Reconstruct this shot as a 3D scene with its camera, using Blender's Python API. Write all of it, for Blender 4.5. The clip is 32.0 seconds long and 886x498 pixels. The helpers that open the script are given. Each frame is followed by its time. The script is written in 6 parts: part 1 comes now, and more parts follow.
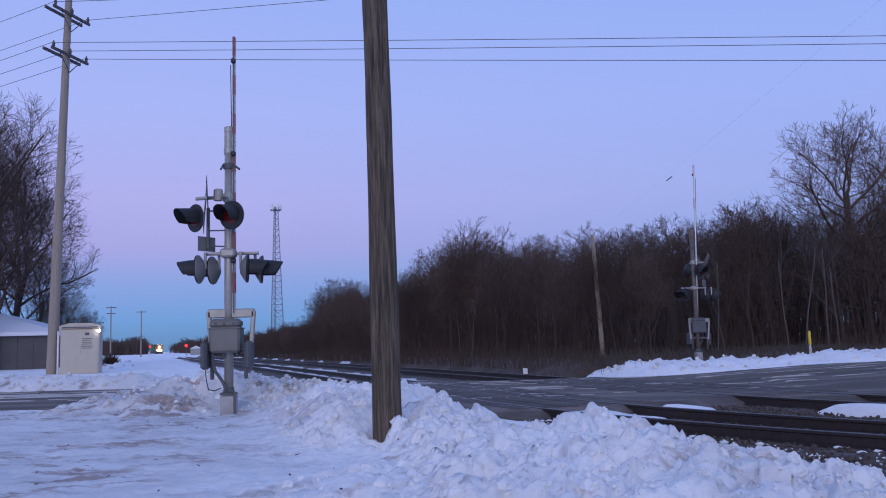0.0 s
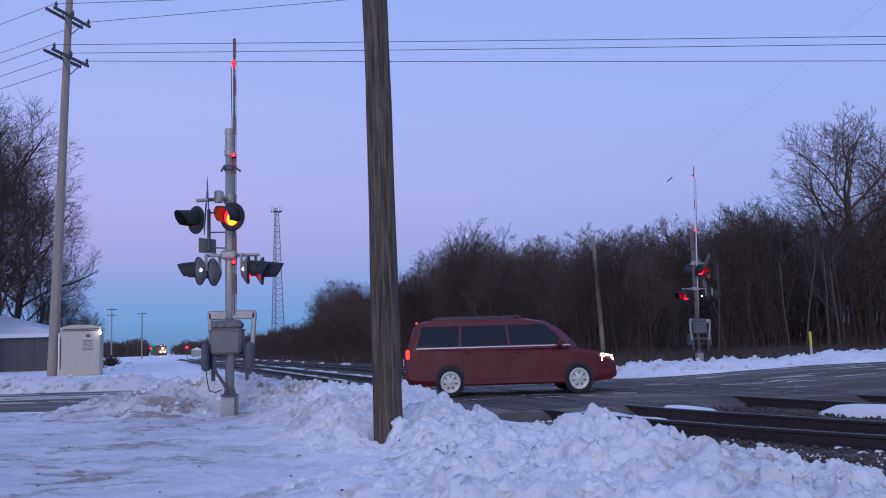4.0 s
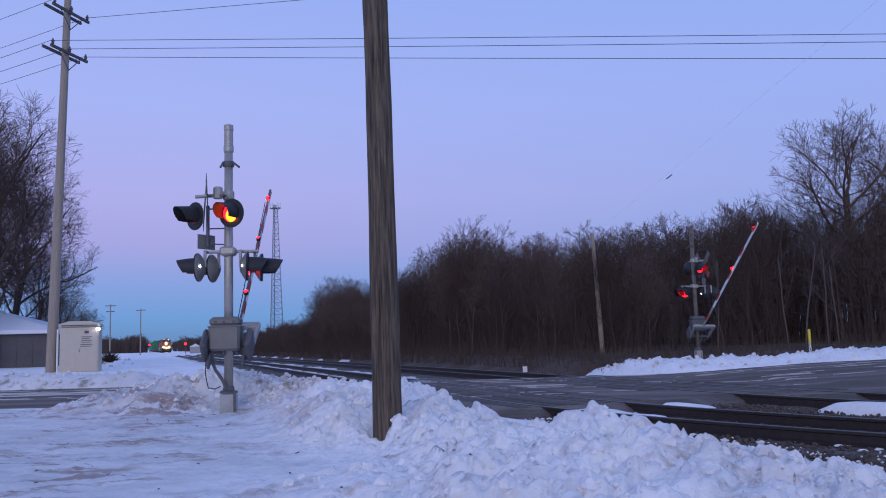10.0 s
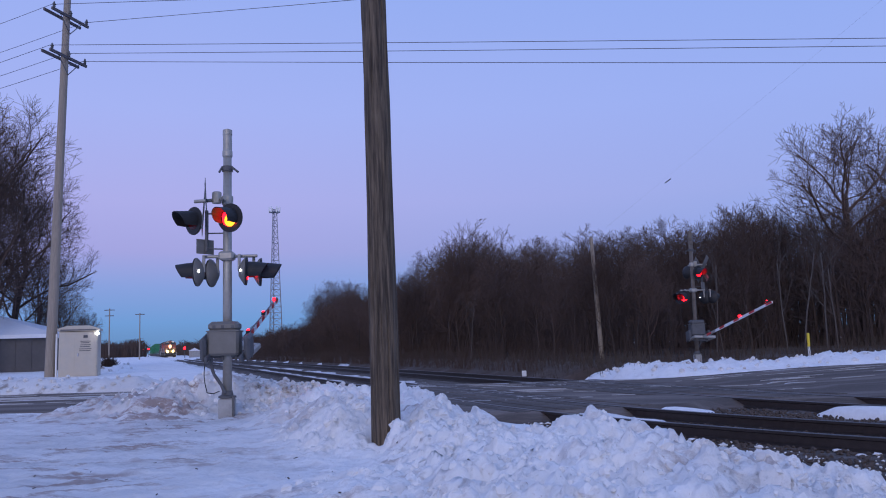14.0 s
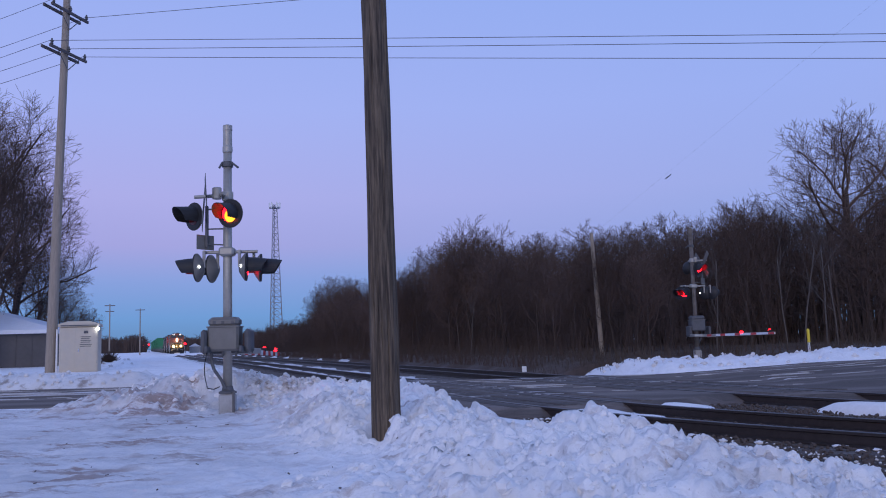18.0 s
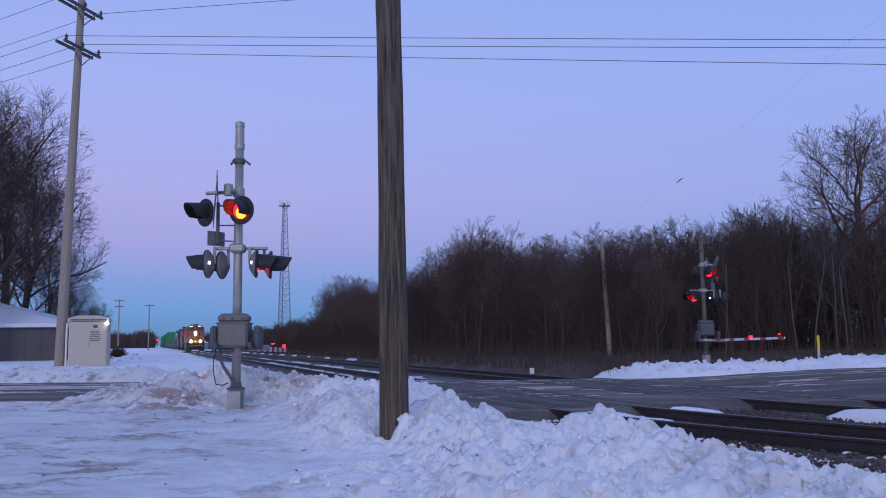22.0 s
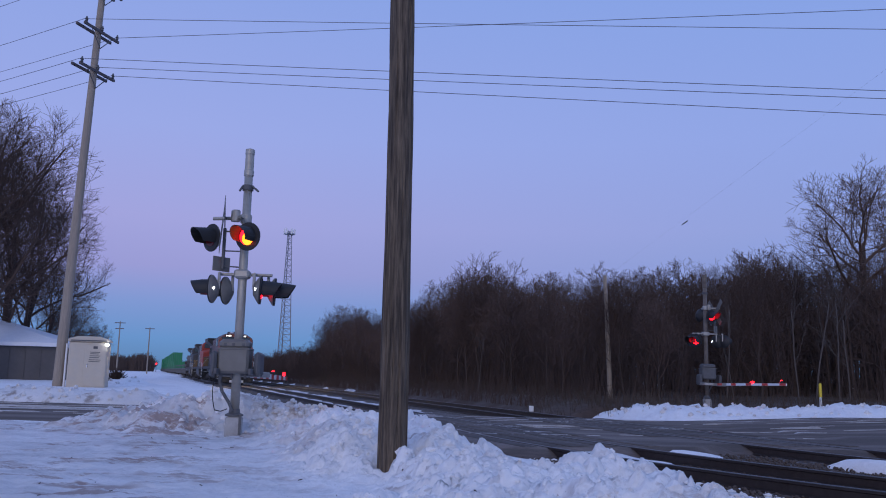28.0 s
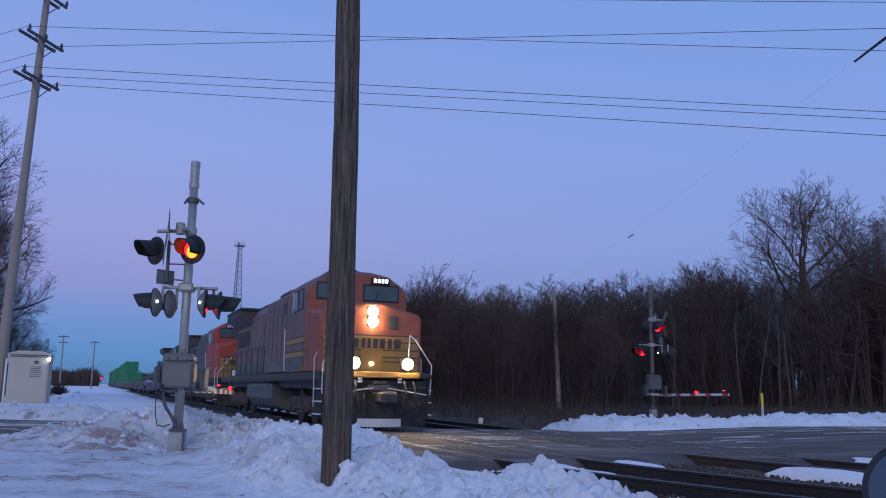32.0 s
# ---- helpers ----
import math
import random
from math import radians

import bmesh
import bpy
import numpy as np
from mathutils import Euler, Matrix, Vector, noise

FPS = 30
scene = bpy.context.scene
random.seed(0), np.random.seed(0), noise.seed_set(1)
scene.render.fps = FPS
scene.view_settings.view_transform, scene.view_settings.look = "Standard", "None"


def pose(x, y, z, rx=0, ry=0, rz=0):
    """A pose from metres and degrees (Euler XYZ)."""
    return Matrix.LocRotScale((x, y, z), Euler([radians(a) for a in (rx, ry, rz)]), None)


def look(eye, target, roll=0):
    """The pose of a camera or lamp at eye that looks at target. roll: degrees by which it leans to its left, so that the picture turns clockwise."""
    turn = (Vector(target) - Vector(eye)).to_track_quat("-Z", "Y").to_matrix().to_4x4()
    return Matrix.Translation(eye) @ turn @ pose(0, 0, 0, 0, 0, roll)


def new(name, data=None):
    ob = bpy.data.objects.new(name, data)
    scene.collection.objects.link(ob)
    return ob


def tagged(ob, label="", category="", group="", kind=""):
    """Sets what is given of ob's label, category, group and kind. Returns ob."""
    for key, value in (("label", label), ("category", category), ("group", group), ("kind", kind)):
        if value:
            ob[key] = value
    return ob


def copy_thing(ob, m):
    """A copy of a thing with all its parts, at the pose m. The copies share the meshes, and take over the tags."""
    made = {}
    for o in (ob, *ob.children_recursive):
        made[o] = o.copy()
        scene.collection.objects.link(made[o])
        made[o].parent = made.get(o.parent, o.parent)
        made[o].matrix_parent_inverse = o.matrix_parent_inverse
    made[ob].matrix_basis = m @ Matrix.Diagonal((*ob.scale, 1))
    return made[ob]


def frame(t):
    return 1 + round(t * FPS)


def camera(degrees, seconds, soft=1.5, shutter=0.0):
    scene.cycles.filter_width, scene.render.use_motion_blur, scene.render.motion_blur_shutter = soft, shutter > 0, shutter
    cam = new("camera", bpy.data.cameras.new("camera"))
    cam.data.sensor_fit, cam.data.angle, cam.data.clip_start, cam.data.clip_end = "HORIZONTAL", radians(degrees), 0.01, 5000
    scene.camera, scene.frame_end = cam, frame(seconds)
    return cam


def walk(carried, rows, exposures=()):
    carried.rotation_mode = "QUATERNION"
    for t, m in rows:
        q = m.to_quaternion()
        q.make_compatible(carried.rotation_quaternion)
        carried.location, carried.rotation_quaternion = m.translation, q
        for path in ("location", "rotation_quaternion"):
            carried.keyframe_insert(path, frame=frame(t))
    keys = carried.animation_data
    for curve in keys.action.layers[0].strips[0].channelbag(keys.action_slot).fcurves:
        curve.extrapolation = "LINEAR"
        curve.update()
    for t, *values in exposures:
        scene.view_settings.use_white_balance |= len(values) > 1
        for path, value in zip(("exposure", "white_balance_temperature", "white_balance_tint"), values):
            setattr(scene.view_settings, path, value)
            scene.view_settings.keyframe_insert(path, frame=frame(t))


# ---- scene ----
cam = camera(55.3, 32.0, soft=1.05)
# seconds, the hand-held camera's small shifts about its place, then tilt, lean, turn
PATH = [
    (0.0, 0.01, -0.00, -0.00, 96.40, 1.60, -3.03),
    (0.5, 0.01, -0.01, 0.00, 96.34, 1.71, -2.95),
    (1.0, 0.01, -0.01, 0.01, 96.36, 1.72, -2.90),
    (1.5, 0.01, 0.01, 0.01, 96.54, 1.52, -2.88),
    (2.0, 0.01, -0.00, 0.01, 96.54, 1.51, -2.89),
    (2.5, -0.00, 0.00, 0.01, 96.54, 1.51, -2.93),
    (3.0, 0.01, 0.01, 0.01, 96.51, 1.63, -2.97),
    (3.5, 0.01, -0.01, -0.00, 96.45, 1.72, -2.95),
    (5.5, 0.01, -0.01, 0.00, 96.67, 1.55, -3.13),
    (6.0, 0.01, -0.00, 0.00, 96.55, 1.68, -3.06),
    (6.5, 0.01, 0.01, 0.01, 96.39, 1.72, -3.01),
    (7.0, 0.00, 0.02, -0.00, 96.35, 1.61, -3.06),
    (7.5, -0.00, 0.00, -0.00, 96.47, 1.50, -3.15),
    (8.0, 0.01, 0.00, 0.00, 96.58, 1.48, -3.15),
    (8.5, 0.01, 0.00, -0.00, 96.52, 1.61, -3.15),
    (9.0, -0.00, 0.02, -0.00, 96.59, 1.78, -2.98),
    (9.5, -0.01, 0.02, -0.00, 96.21, 1.71, -3.00),
    (10.0, 0.00, 0.02, 0.00, 96.28, 1.59, -3.07),
    (10.5, 0.00, 0.00, 0.01, 96.39, 1.54, -3.09),
    (11.0, 0.00, 0.02, 0.00, 96.45, 1.59, -3.08),
    (11.5, -0.00, 0.01, 0.01, 96.39, 1.70, -3.05),
    (12.0, 0.01, 0.00, -0.00, 96.27, 1.75, -3.02),
    (12.5, 0.00, 0.01, -0.01, 96.32, 1.79, -3.06),
    (13.0, 0.01, -0.00, 0.00, 96.40, 1.63, -3.07),
    (13.5, 0.00, 0.01, -0.00, 96.51, 1.60, -3.12),
    (14.0, 0.01, 0.01, 0.01, 96.54, 1.64, -3.11),
    (14.5, 0.01, 0.01, -0.01, 96.49, 1.79, -3.05),
    (16.5, 0.01, -0.00, -0.00, 96.48, 1.59, -3.13),
    (17.0, 0.01, 0.00, -0.00, 96.46, 1.63, -3.13),
    (17.5, 0.01, 0.01, -0.01, 96.32, 1.77, -3.11),
    (18.0, 0.01, 0.01, 0.01, 96.25, 1.62, -3.10),
    (18.5, 0.01, 0.01, -0.00, 96.32, 1.49, -3.10),
    (19.0, 0.01, 0.01, -0.01, 96.49, 1.57, -3.18),
    (19.5, 0.01, 0.02, -0.00, 96.32, 1.68, -3.32),
    (20.0, -0.02, 0.03, 0.01, 96.18, 1.20, -2.23),
    (20.5, -0.03, 0.02, 0.01, 97.59, 2.24, -1.49),
    (21.0, 0.00, 0.01, -0.01, 95.84, 2.22, -2.41),
    (21.5, -0.00, 0.02, -0.00, 95.17, 0.45, -2.61),
    (22.0, -0.01, 0.02, -0.00, 96.30, 0.65, -2.60),
    (22.5, -0.01, 0.01, 0.00, 96.73, 0.02, -2.87),
    (23.0, -0.01, 0.02, -0.01, 97.11, -0.48, -2.76),
    (23.5, -0.01, 0.01, -0.01, 98.13, -0.31, -2.69),
    (24.0, -0.02, -0.01, -0.00, 98.45, -0.77, -2.42),
    (24.5, -0.03, -0.01, 0.00, 98.48, -1.17, -2.07),
    (25.0, -0.04, 0.01, -0.01, 98.43, -1.35, -2.20),
    (25.5, -0.03, -0.01, 0.00, 98.26, -1.37, -2.34),
    (27.5, -0.03, 0.01, -0.01, 98.46, -1.69, -2.71),
    (28.0, -0.03, -0.01, -0.01, 98.59, -1.45, -2.64),
    (28.5, -0.02, -0.01, -0.01, 98.63, -1.40, -2.72),
    (29.0, -0.02, -0.01, -0.00, 98.91, -1.52, -2.71),
    (29.5, -0.03, -0.01, 0.00, 98.70, -1.12, -2.66),
    (30.0, -0.01, -0.02, -0.00, 98.87, -1.26, -3.38),
    (30.5, 0.00, -0.06, -0.01, 99.00, -0.68, -3.85),
    (31.0, 0.01, -0.03, 0.00, 99.27, -0.84, -4.37),
    (31.5, 0.02, -0.07, -0.01, 99.37, -0.92, -4.98),
    (32.0, 0.06, -0.10, 0.00, 99.47, -1.01, -5.82),
]
walk(cam, [(t, pose(x, y, 1.1 + z, a, b, c)) for t, x, y, z, a, b, c in PATH],
     exposures=[(0, -0.02, 6420, 10), (19, -0.08, 6420, 10), (21, -0.08, 6420, 10), (22.5, -0.11, 6400, 10), (24, -0.27, 6370, 9), (28, -0.26, 6330, 9), (30, -0.30, 6330, 9), (31, -0.34, 6400, 10), (32, -0.38, 5880, 3)])

# ---- dusk sky: clear, the earth's shadow low over the horizon, the glow behind the camera ----
world = bpy.data.worlds.new("dusk")
scene.world = world
world.use_nodes = True
wn, wl = world.node_tree.nodes, world.node_tree.links
bg = wn["Background"]
tc = wn.new("ShaderNodeTexCoord")
sep = wn.new("ShaderNodeSeparateXYZ")
wl.new(tc.outputs["Generated"], sep.inputs[0])


def sky_ramp(stops):
    node = wn.new("ShaderNodeValToRGB")
    wl.new(sep.outputs["Z"], node.inputs[0])
    el = node.color_ramp.elements
    while len(el) < len(stops):
        el.new(0.5)
    for e, (p, c) in zip(el, stops):
        e.position, e.color = p, (*c, 1)
    return node


# rosy belt to the left, bluer to the right
ROSY = sky_ramp([(0.0, (0.137, 0.269, 0.500)), (0.035, (0.173, 0.352, 0.700)), (0.075, (0.263, 0.378, 0.760)), (0.115, (0.394, 0.398, 0.780)),
                 (0.17, (0.441, 0.445, 0.850)), (0.27, (0.399, 0.476, 0.930)), (0.42, (0.326, 0.445, 0.920)), (1.0, (0.231, 0.352, 0.780))])
BLUE = sky_ramp([(0.0, (0.137, 0.269, 0.500)), (0.035, (0.179, 0.352, 0.700)), (0.075, (0.242, 0.383, 0.760)), (0.115, (0.304, 0.404, 0.790)),
                 (0.17, (0.352, 0.435, 0.850)), (0.27, (0.347, 0.455, 0.920)), (0.42, (0.294, 0.435, 0.920)), (1.0, (0.231, 0.352, 0.780))])
aside = wn.new("ShaderNodeMapRange")
aside.inputs[1].default_value, aside.inputs[2].default_value = -0.25, 0.45
wl.new(sep.outputs["X"], aside.inputs[0])
mix = wn.new("ShaderNodeMix")
mix.data_type = "RGBA"
wl.new(aside.outputs[0], mix.inputs[0])
wl.new(ROSY.outputs[0], mix.inputs[6])
wl.new(BLUE.outputs[0], mix.inputs[7])
wl.new(mix.outputs[2], bg.inputs[0])
bg.inputs[1].default_value = 1.0
# the last light of the sky behind the camera
sun = new("sun", bpy.data.lights.new("sun", "SUN"))
sun.data.energy, sun.data.angle, sun.data.color = 0.68, radians(26), (1.0, 0.85, 0.73)
sun.matrix_world = look((0, 0, 50), (8, 40, 38))

# ---- materials ----
def material(name, color, rough=0.7, metal=0.0, grain=0.0, scale=8.0, bump=0.0, stain=0.0, stain_scale=0.6, stretch=(1, 1, 1), second=None, emit=0.0, emit_color=None, random_value=0.0):
    """A surface with grain and stains in object space; second: a colour that the stains bring in."""
    m = bpy.data.materials.new(name)
    m.use_nodes = True
    nt = m.node_tree
    b = nt.nodes["Principled BSDF"]
    b.inputs["Roughness"].default_value, b.inputs["Metallic"].default_value = rough, metal
    b.inputs["Base Color"].default_value = (*color, 1)
    tco = nt.nodes.new("ShaderNodeTexCoord")
    mp = nt.nodes.new("ShaderNodeMapping")
    mp.inputs["Scale"].default_value = stretch
    nt.links.new(tco.outputs["Object"], mp.inputs[0])
    out = None
    if grain or bump:
        n1 = nt.nodes.new("ShaderNodeTexNoise")
        n1.inputs["Scale"].default_value, n1.inputs["Detail"].default_value, n1.inputs["Roughness"].default_value = scale, 8, 0.68
        nt.links.new(mp.outputs[0], n1.inputs["Vector"])
    if stain:
        n2 = nt.nodes.new("ShaderNodeTexNoise")
        n2.inputs["Scale"].default_value, n2.inputs["Detail"].default_value = stain_scale, 6
        nt.links.new(mp.outputs[0], n2.inputs["Vector"])
        rp = nt.nodes.new("ShaderNodeValToRGB")
        rp.color_ramp.elements[0].position, rp.color_ramp.elements[1].position = 0.42, 0.66
        nt.links.new(n2.outputs[0], rp.inputs[0])
        fac = nt.nodes.new("ShaderNodeMath")
        fac.operation = "MULTIPLY"
        fac.inputs[1].default_value = stain
        nt.links.new(rp.outputs[0], fac.inputs[0])
        mx = nt.nodes.new("ShaderNodeMix")
        mx.data_type = "RGBA"
        mx.inputs[6].default_value = (*color, 1)
        mx.inputs[7].default_value = (*(second or [c * 0.5 for c in color]), 1)
        nt.links.new(fac.outputs[0], mx.inputs[0])
        out = mx.outputs[2]
    if grain:
        hv = nt.nodes.new("ShaderNodeHueSaturation")
        mr = nt.nodes.new("ShaderNodeMapRange")
        mr.inputs[1].default_value, mr.inputs[2].default_value = 0.25, 0.75
        mr.inputs[3].default_value, mr.inputs[4].default_value = 1 - grain, 1 + grain
        nt.links.new(n1.outputs[0], mr.inputs[0])
        nt.links.new(mr.outputs[0], hv.inputs["Value"])
        hv.inputs["Color"].default_value = (*color, 1)
        if out:
            nt.links.new(out, hv.inputs["Color"])
        out = hv.outputs[0]
    if random_value:
        oi = nt.nodes.new("ShaderNodeObjectInfo")
        hr = nt.nodes.new("ShaderNodeHueSaturation")
        m2 = nt.nodes.new("ShaderNodeMapRange")
        m2.inputs[3].default_value, m2.inputs[4].default_value = 1 - random_value, 1 + random_value
        nt.links.new(oi.outputs["Random"], m2.inputs[0])
        nt.links.new(m2.outputs[0], hr.inputs["Value"])
        hr.inputs["Color"].default_value = (*color, 1)
        if out:
            nt.links.new(out, hr.inputs["Color"])
        out = hr.outputs[0]
    if out:
        nt.links.new(out, b.inputs["Base Color"])
    if bump:
        bp = nt.nodes.new("ShaderNodeBump")
        bp.inputs["Strength"].default_value, bp.inputs["Distance"].default_value = bump, 0.03
        nt.links.new(n1.outputs[0], bp.inputs["Height"])
        nt.links.new(bp.outputs[0], b.inputs["Normal"])
    if emit:
        b.inputs["Emission Color"].default_value = (*(emit_color or color), 1)
        b.inputs["Emission Strength"].default_value = emit
    return m


def snow_material(name, color, dirt, streaks, specks, stretch=(1, 1, 1), packed=None):
    """Snow with soft patches, brown streaks of soil, specks of grit and a lumpy, grainy relief."""
    m = material(name, color, 0.7, grain=0.07, scale=7, stain=0.2 + 0.25 * streaks, stain_scale=0.6, second=[c * k for c, k in zip(color, (0.68, 0.675, 0.69))])
    nt = m.node_tree
    b = nt.nodes["Principled BSDF"]
    tco = nt.nodes.new("ShaderNodeTexCoord")
    out = b.inputs["Base Color"].links[0].from_socket

    def field(scale, detail, st=(1, 1, 1), rough=0.6):
        mp = nt.nodes.new("ShaderNodeMapping")
        mp.inputs["Scale"].default_value = st
        nt.links.new(tco.outputs["Object"], mp.inputs[0])
        n = nt.nodes.new("ShaderNodeTexNoise")
        n.inputs["Scale"].default_value, n.inputs["Detail"].default_value, n.inputs["Roughness"].default_value = scale, detail, rough
        nt.links.new(mp.outputs[0], n.inputs["Vector"])
        return n.outputs[0]

    def ramp(sock, lo, hi, gain):
        r = nt.nodes.new("ShaderNodeMapRange")
        r.inputs[1].default_value, r.inputs[2].default_value, r.inputs[4].default_value = lo, hi, gain
        nt.links.new(sock, r.inputs[0])
        return r.outputs[0]

    def times(p, q):
        k = nt.nodes.new("ShaderNodeMath")
        k.operation = "MULTIPLY"
        nt.links.new(p, k.inputs[0])
        nt.links.new(q, k.inputs[1])
        return k.outputs[0]
    zone = ramp(field(0.55, 3), 0.44, 0.58, 1.0)
    for fac in (times(ramp(field(2.2, 8, stretch, 0.7), 0.51, 0.62, streaks), zone), ramp(field(26, 3), 0.66, 0.73, specks)):
        mx = nt.nodes.new("ShaderNodeMix")
        mx.data_type = "RGBA"
        nt.links.new(fac, mx.inputs[0])
        nt.links.new(out, mx.inputs[6])
        mx.inputs[7].default_value = (*dirt, 1)
        out = mx.outputs[2]
    if packed:
        # the trodden, driven-on part of the yard
        sp = nt.nodes.new("ShaderNodeSeparateXYZ")
        nt.links.new(tco.outputs["Object"], sp.inputs[0])
        add = nt.nodes.new("ShaderNodeMath")
        add.operation = "MULTIPLY_ADD"
        nt.links.new(field(0.5, 5), add.inputs[0])
        add.inputs[1].default_value = 4.0
        nt.links.new(sp.outputs["X"], add.inputs[2])
        k = nt.nodes.new("ShaderNodeMapRange")
        k.inputs[1].default_value, k.inputs[2].default_value, k.inputs[3].default_value, k.inputs[4].default_value = -1.2, 1.6, 0.9, 0.0
        nt.links.new(add.outputs[0], k.inputs[0])
        drive = nt.nodes.new("ShaderNodeMix")
        drive.data_type = "RGBA"
        nt.links.new(k.outputs[0], drive.inputs[0])
        nt.links.new(out, drive.inputs[6])
        worn = nt.nodes.new("ShaderNodeMix")
        worn.data_type = "RGBA"
        nt.links.new(times(ramp(field(2.6, 8, (0.45, 1.5, 1), 0.72), 0.50, 0.57, 0.9), ramp(field(0.8, 2), 0.44, 0.54, 1.0)), worn.inputs[0])
        tone = nt.nodes.new("ShaderNodeMix")
        tone.data_type = "RGBA"
        nt.links.new(ramp(field(1.3, 6, (0.5, 1.4, 1), 0.65), 0.38, 0.64, 1.0), tone.inputs[0])
        tone.inputs[6].default_value, tone.inputs[7].default_value = (*packed, 1), (*[c * 0.72 for c in packed], 1)
        nt.links.new(tone.outputs[2], worn.inputs[6])
        worn.inputs[7].default_value = (*dirt, 1)
        nt.links.new(worn.outputs[2], drive.inputs[7])
        out = drive.outputs[2]
    nt.links.new(out, b.inputs["Base Color"])
    vor = nt.nodes.new("ShaderNodeTexVoronoi")
    vor.feature = "SMOOTH_F1"
    vor.inputs["Scale"].default_value, vor.inputs["Smoothness"].default_value = 13.0, 0.6
    nt.links.new(tco.outputs["Object"], vor.inputs["Vector"])
    nrm = None
    for sock, strength, dist in ((vor.outputs["Distance"], 0.30, -0.03), (field(7, 8, rough=0.75), 0.6, 0.05), (field(34, 4, rough=0.7), 0.6, 0.012)):
        bp = nt.nodes.new("ShaderNodeBump")
        bp.inputs["Strength"].default_value, bp.inputs["Distance"].default_value = strength, abs(dist)
        bp.invert = dist < 0
        nt.links.new(sock, bp.inputs["Height"])
        if nrm:
            nt.links.new(nrm, bp.inputs["Normal"])
        nrm = bp.outputs[0]
    nt.links.new(nrm, b.inputs["Normal"])
    return m


SNOW = snow_material("snow", (0.95, 0.935, 0.925), (0.5, 0.42, 0.38), 0.25, 0.2)
DIRTY_SNOW = snow_material("dirty_snow", (0.80, 0.78, 0.765), (0.30, 0.24, 0.20), 0.9, 0.8, (1.0, 1.0, 1.0))
YARD_SNOW = snow_material("yard_snow", (0.95, 0.935, 0.925), (0.30, 0.20, 0.165), 0.6, 0.5, (0.8, 1.7, 1.0), packed=(0.80, 0.785, 0.78))
ICE_SNOW = material("packed_snow", (0.58, 0.57, 0.58), 0.5, grain=0.25, scale=9, bump=0.3, stain=0.7, stain_scale=2.2, second=(0.32, 0.29, 0.28))
ASPHALT = material("asphalt", (0.098, 0.075, 0.062), 0.85, grain=0.4, scale=14, bump=0.3, stain=0.9, stain_scale=0.75, stretch=(0.2, 1.6, 1), second=(0.235, 0.19, 0.165))
PLANK = material("crossing_timber", (0.095, 0.072, 0.058), 0.85, grain=0.3, scale=12, bump=0.4, stain=0.5, stain_scale=1.5, second=(0.16, 0.15, 0.15), random_value=0.25)
BALLAST = material("ballast", (0.062, 0.045, 0.037), 0.95, grain=0.7, scale=18, bump=1.0, stain=0.8, stain_scale=9.0, second=(0.20, 0.175, 0.16))
STONE = material("stone", (0.085, 0.064, 0.053), 0.85, grain=0.3, scale=20, random_value=0.4)
RAIL = material("rail_steel", (0.055, 0.042, 0.038), 0.55, metal=0.5, grain=0.3, scale=10)
RAILTOP = material("rail_head", (0.16, 0.145, 0.14), 0.42, metal=1.0, grain=0.15, scale=6)
TIE = material("tie", (0.07, 0.055, 0.045), 0.85, grain=0.35, scale=6, bump=0.5, random_value=0.3)
POLEWOOD = material("weathered_pole", (0.158, 0.118, 0.082), 0.9, grain=0.65, scale=9, bump=1.0, stain=0.85, stain_scale=5.0, stretch=(6, 6, 0.35), second=(0.040, 0.030, 0.025))
PALEPOLE = material("grey_pole", (0.34, 0.28, 0.22), 0.85, grain=0.25, scale=7, bump=0.4, stain=0.3, stain_scale=2, stretch=(5, 5, 0.3), second=(0.2, 0.18, 0.16))
CROSSARM = material("crossarm", (0.12, 0.10, 0.10), 0.8, grain=0.3, scale=8)
WIRE = material("wire", (0.10, 0.09, 0.11), 0.6)
GALV = material("galvanised", (0.42, 0.40, 0.365), 0.55, metal=0.5, grain=0.15, scale=9, stain=0.35, stain_scale=3, second=(0.3, 0.29, 0.27))
OLD_STEEL = material("old_steel", (0.16, 0.135, 0.115), 0.7, grain=0.3, scale=7, stain=0.5, stain_scale=3, second=(0.09, 0.075, 0.065))
GREYPAINT = material("grey_paint", (0.165, 0.157, 0.145), 0.55, grain=0.12, scale=6, stain=0.35, stain_scale=4, second=(0.2, 0.195, 0.185))
DARKGREY = material("dark_iron", (0.10, 0.10, 0.105), 0.6, grain=0.2, scale=8)
BLACK = material("black_paint", (0.022, 0.022, 0.024), 0.6, grain=0.2, scale=6)
RUBBER = material("rubber", (0.02, 0.02, 0.021), 0.8, grain=0.2, scale=20)
CONCRETE = material("concrete", (0.42, 0.41, 0.40), 0.85, grain=0.15, scale=12, bump=0.2, stain=0.4, stain_scale=4)
CABINET = material("cabinet_paint", (0.53, 0.46, 0.365), 0.5, grain=0.05, scale=4, stain=0.3, stain_scale=3, second=(0.48, 0.45, 0.41))
INK = material("ink", (0.08, 0.08, 0.09), 0.6)
WHITE = material("white_paint", (0.78, 0.78, 0.77), 0.5, grain=0.08, scale=9)
RED = material("red_reflective", (0.55, 0.03, 0.03), 0.4, grain=0.1, scale=9)
YELLOW = material("yellow_plastic", (0.75, 0.56, 0.04), 0.5)
BARK = material("bark", (0.068, 0.049, 0.040), 0.9, grain=0.4, scale=10, bump=0.6, stretch=(3, 3, 0.6), random_value=0.3)
TWIG = material("twigs", (0.115, 0.074, 0.058), 0.9, random_value=0.3)
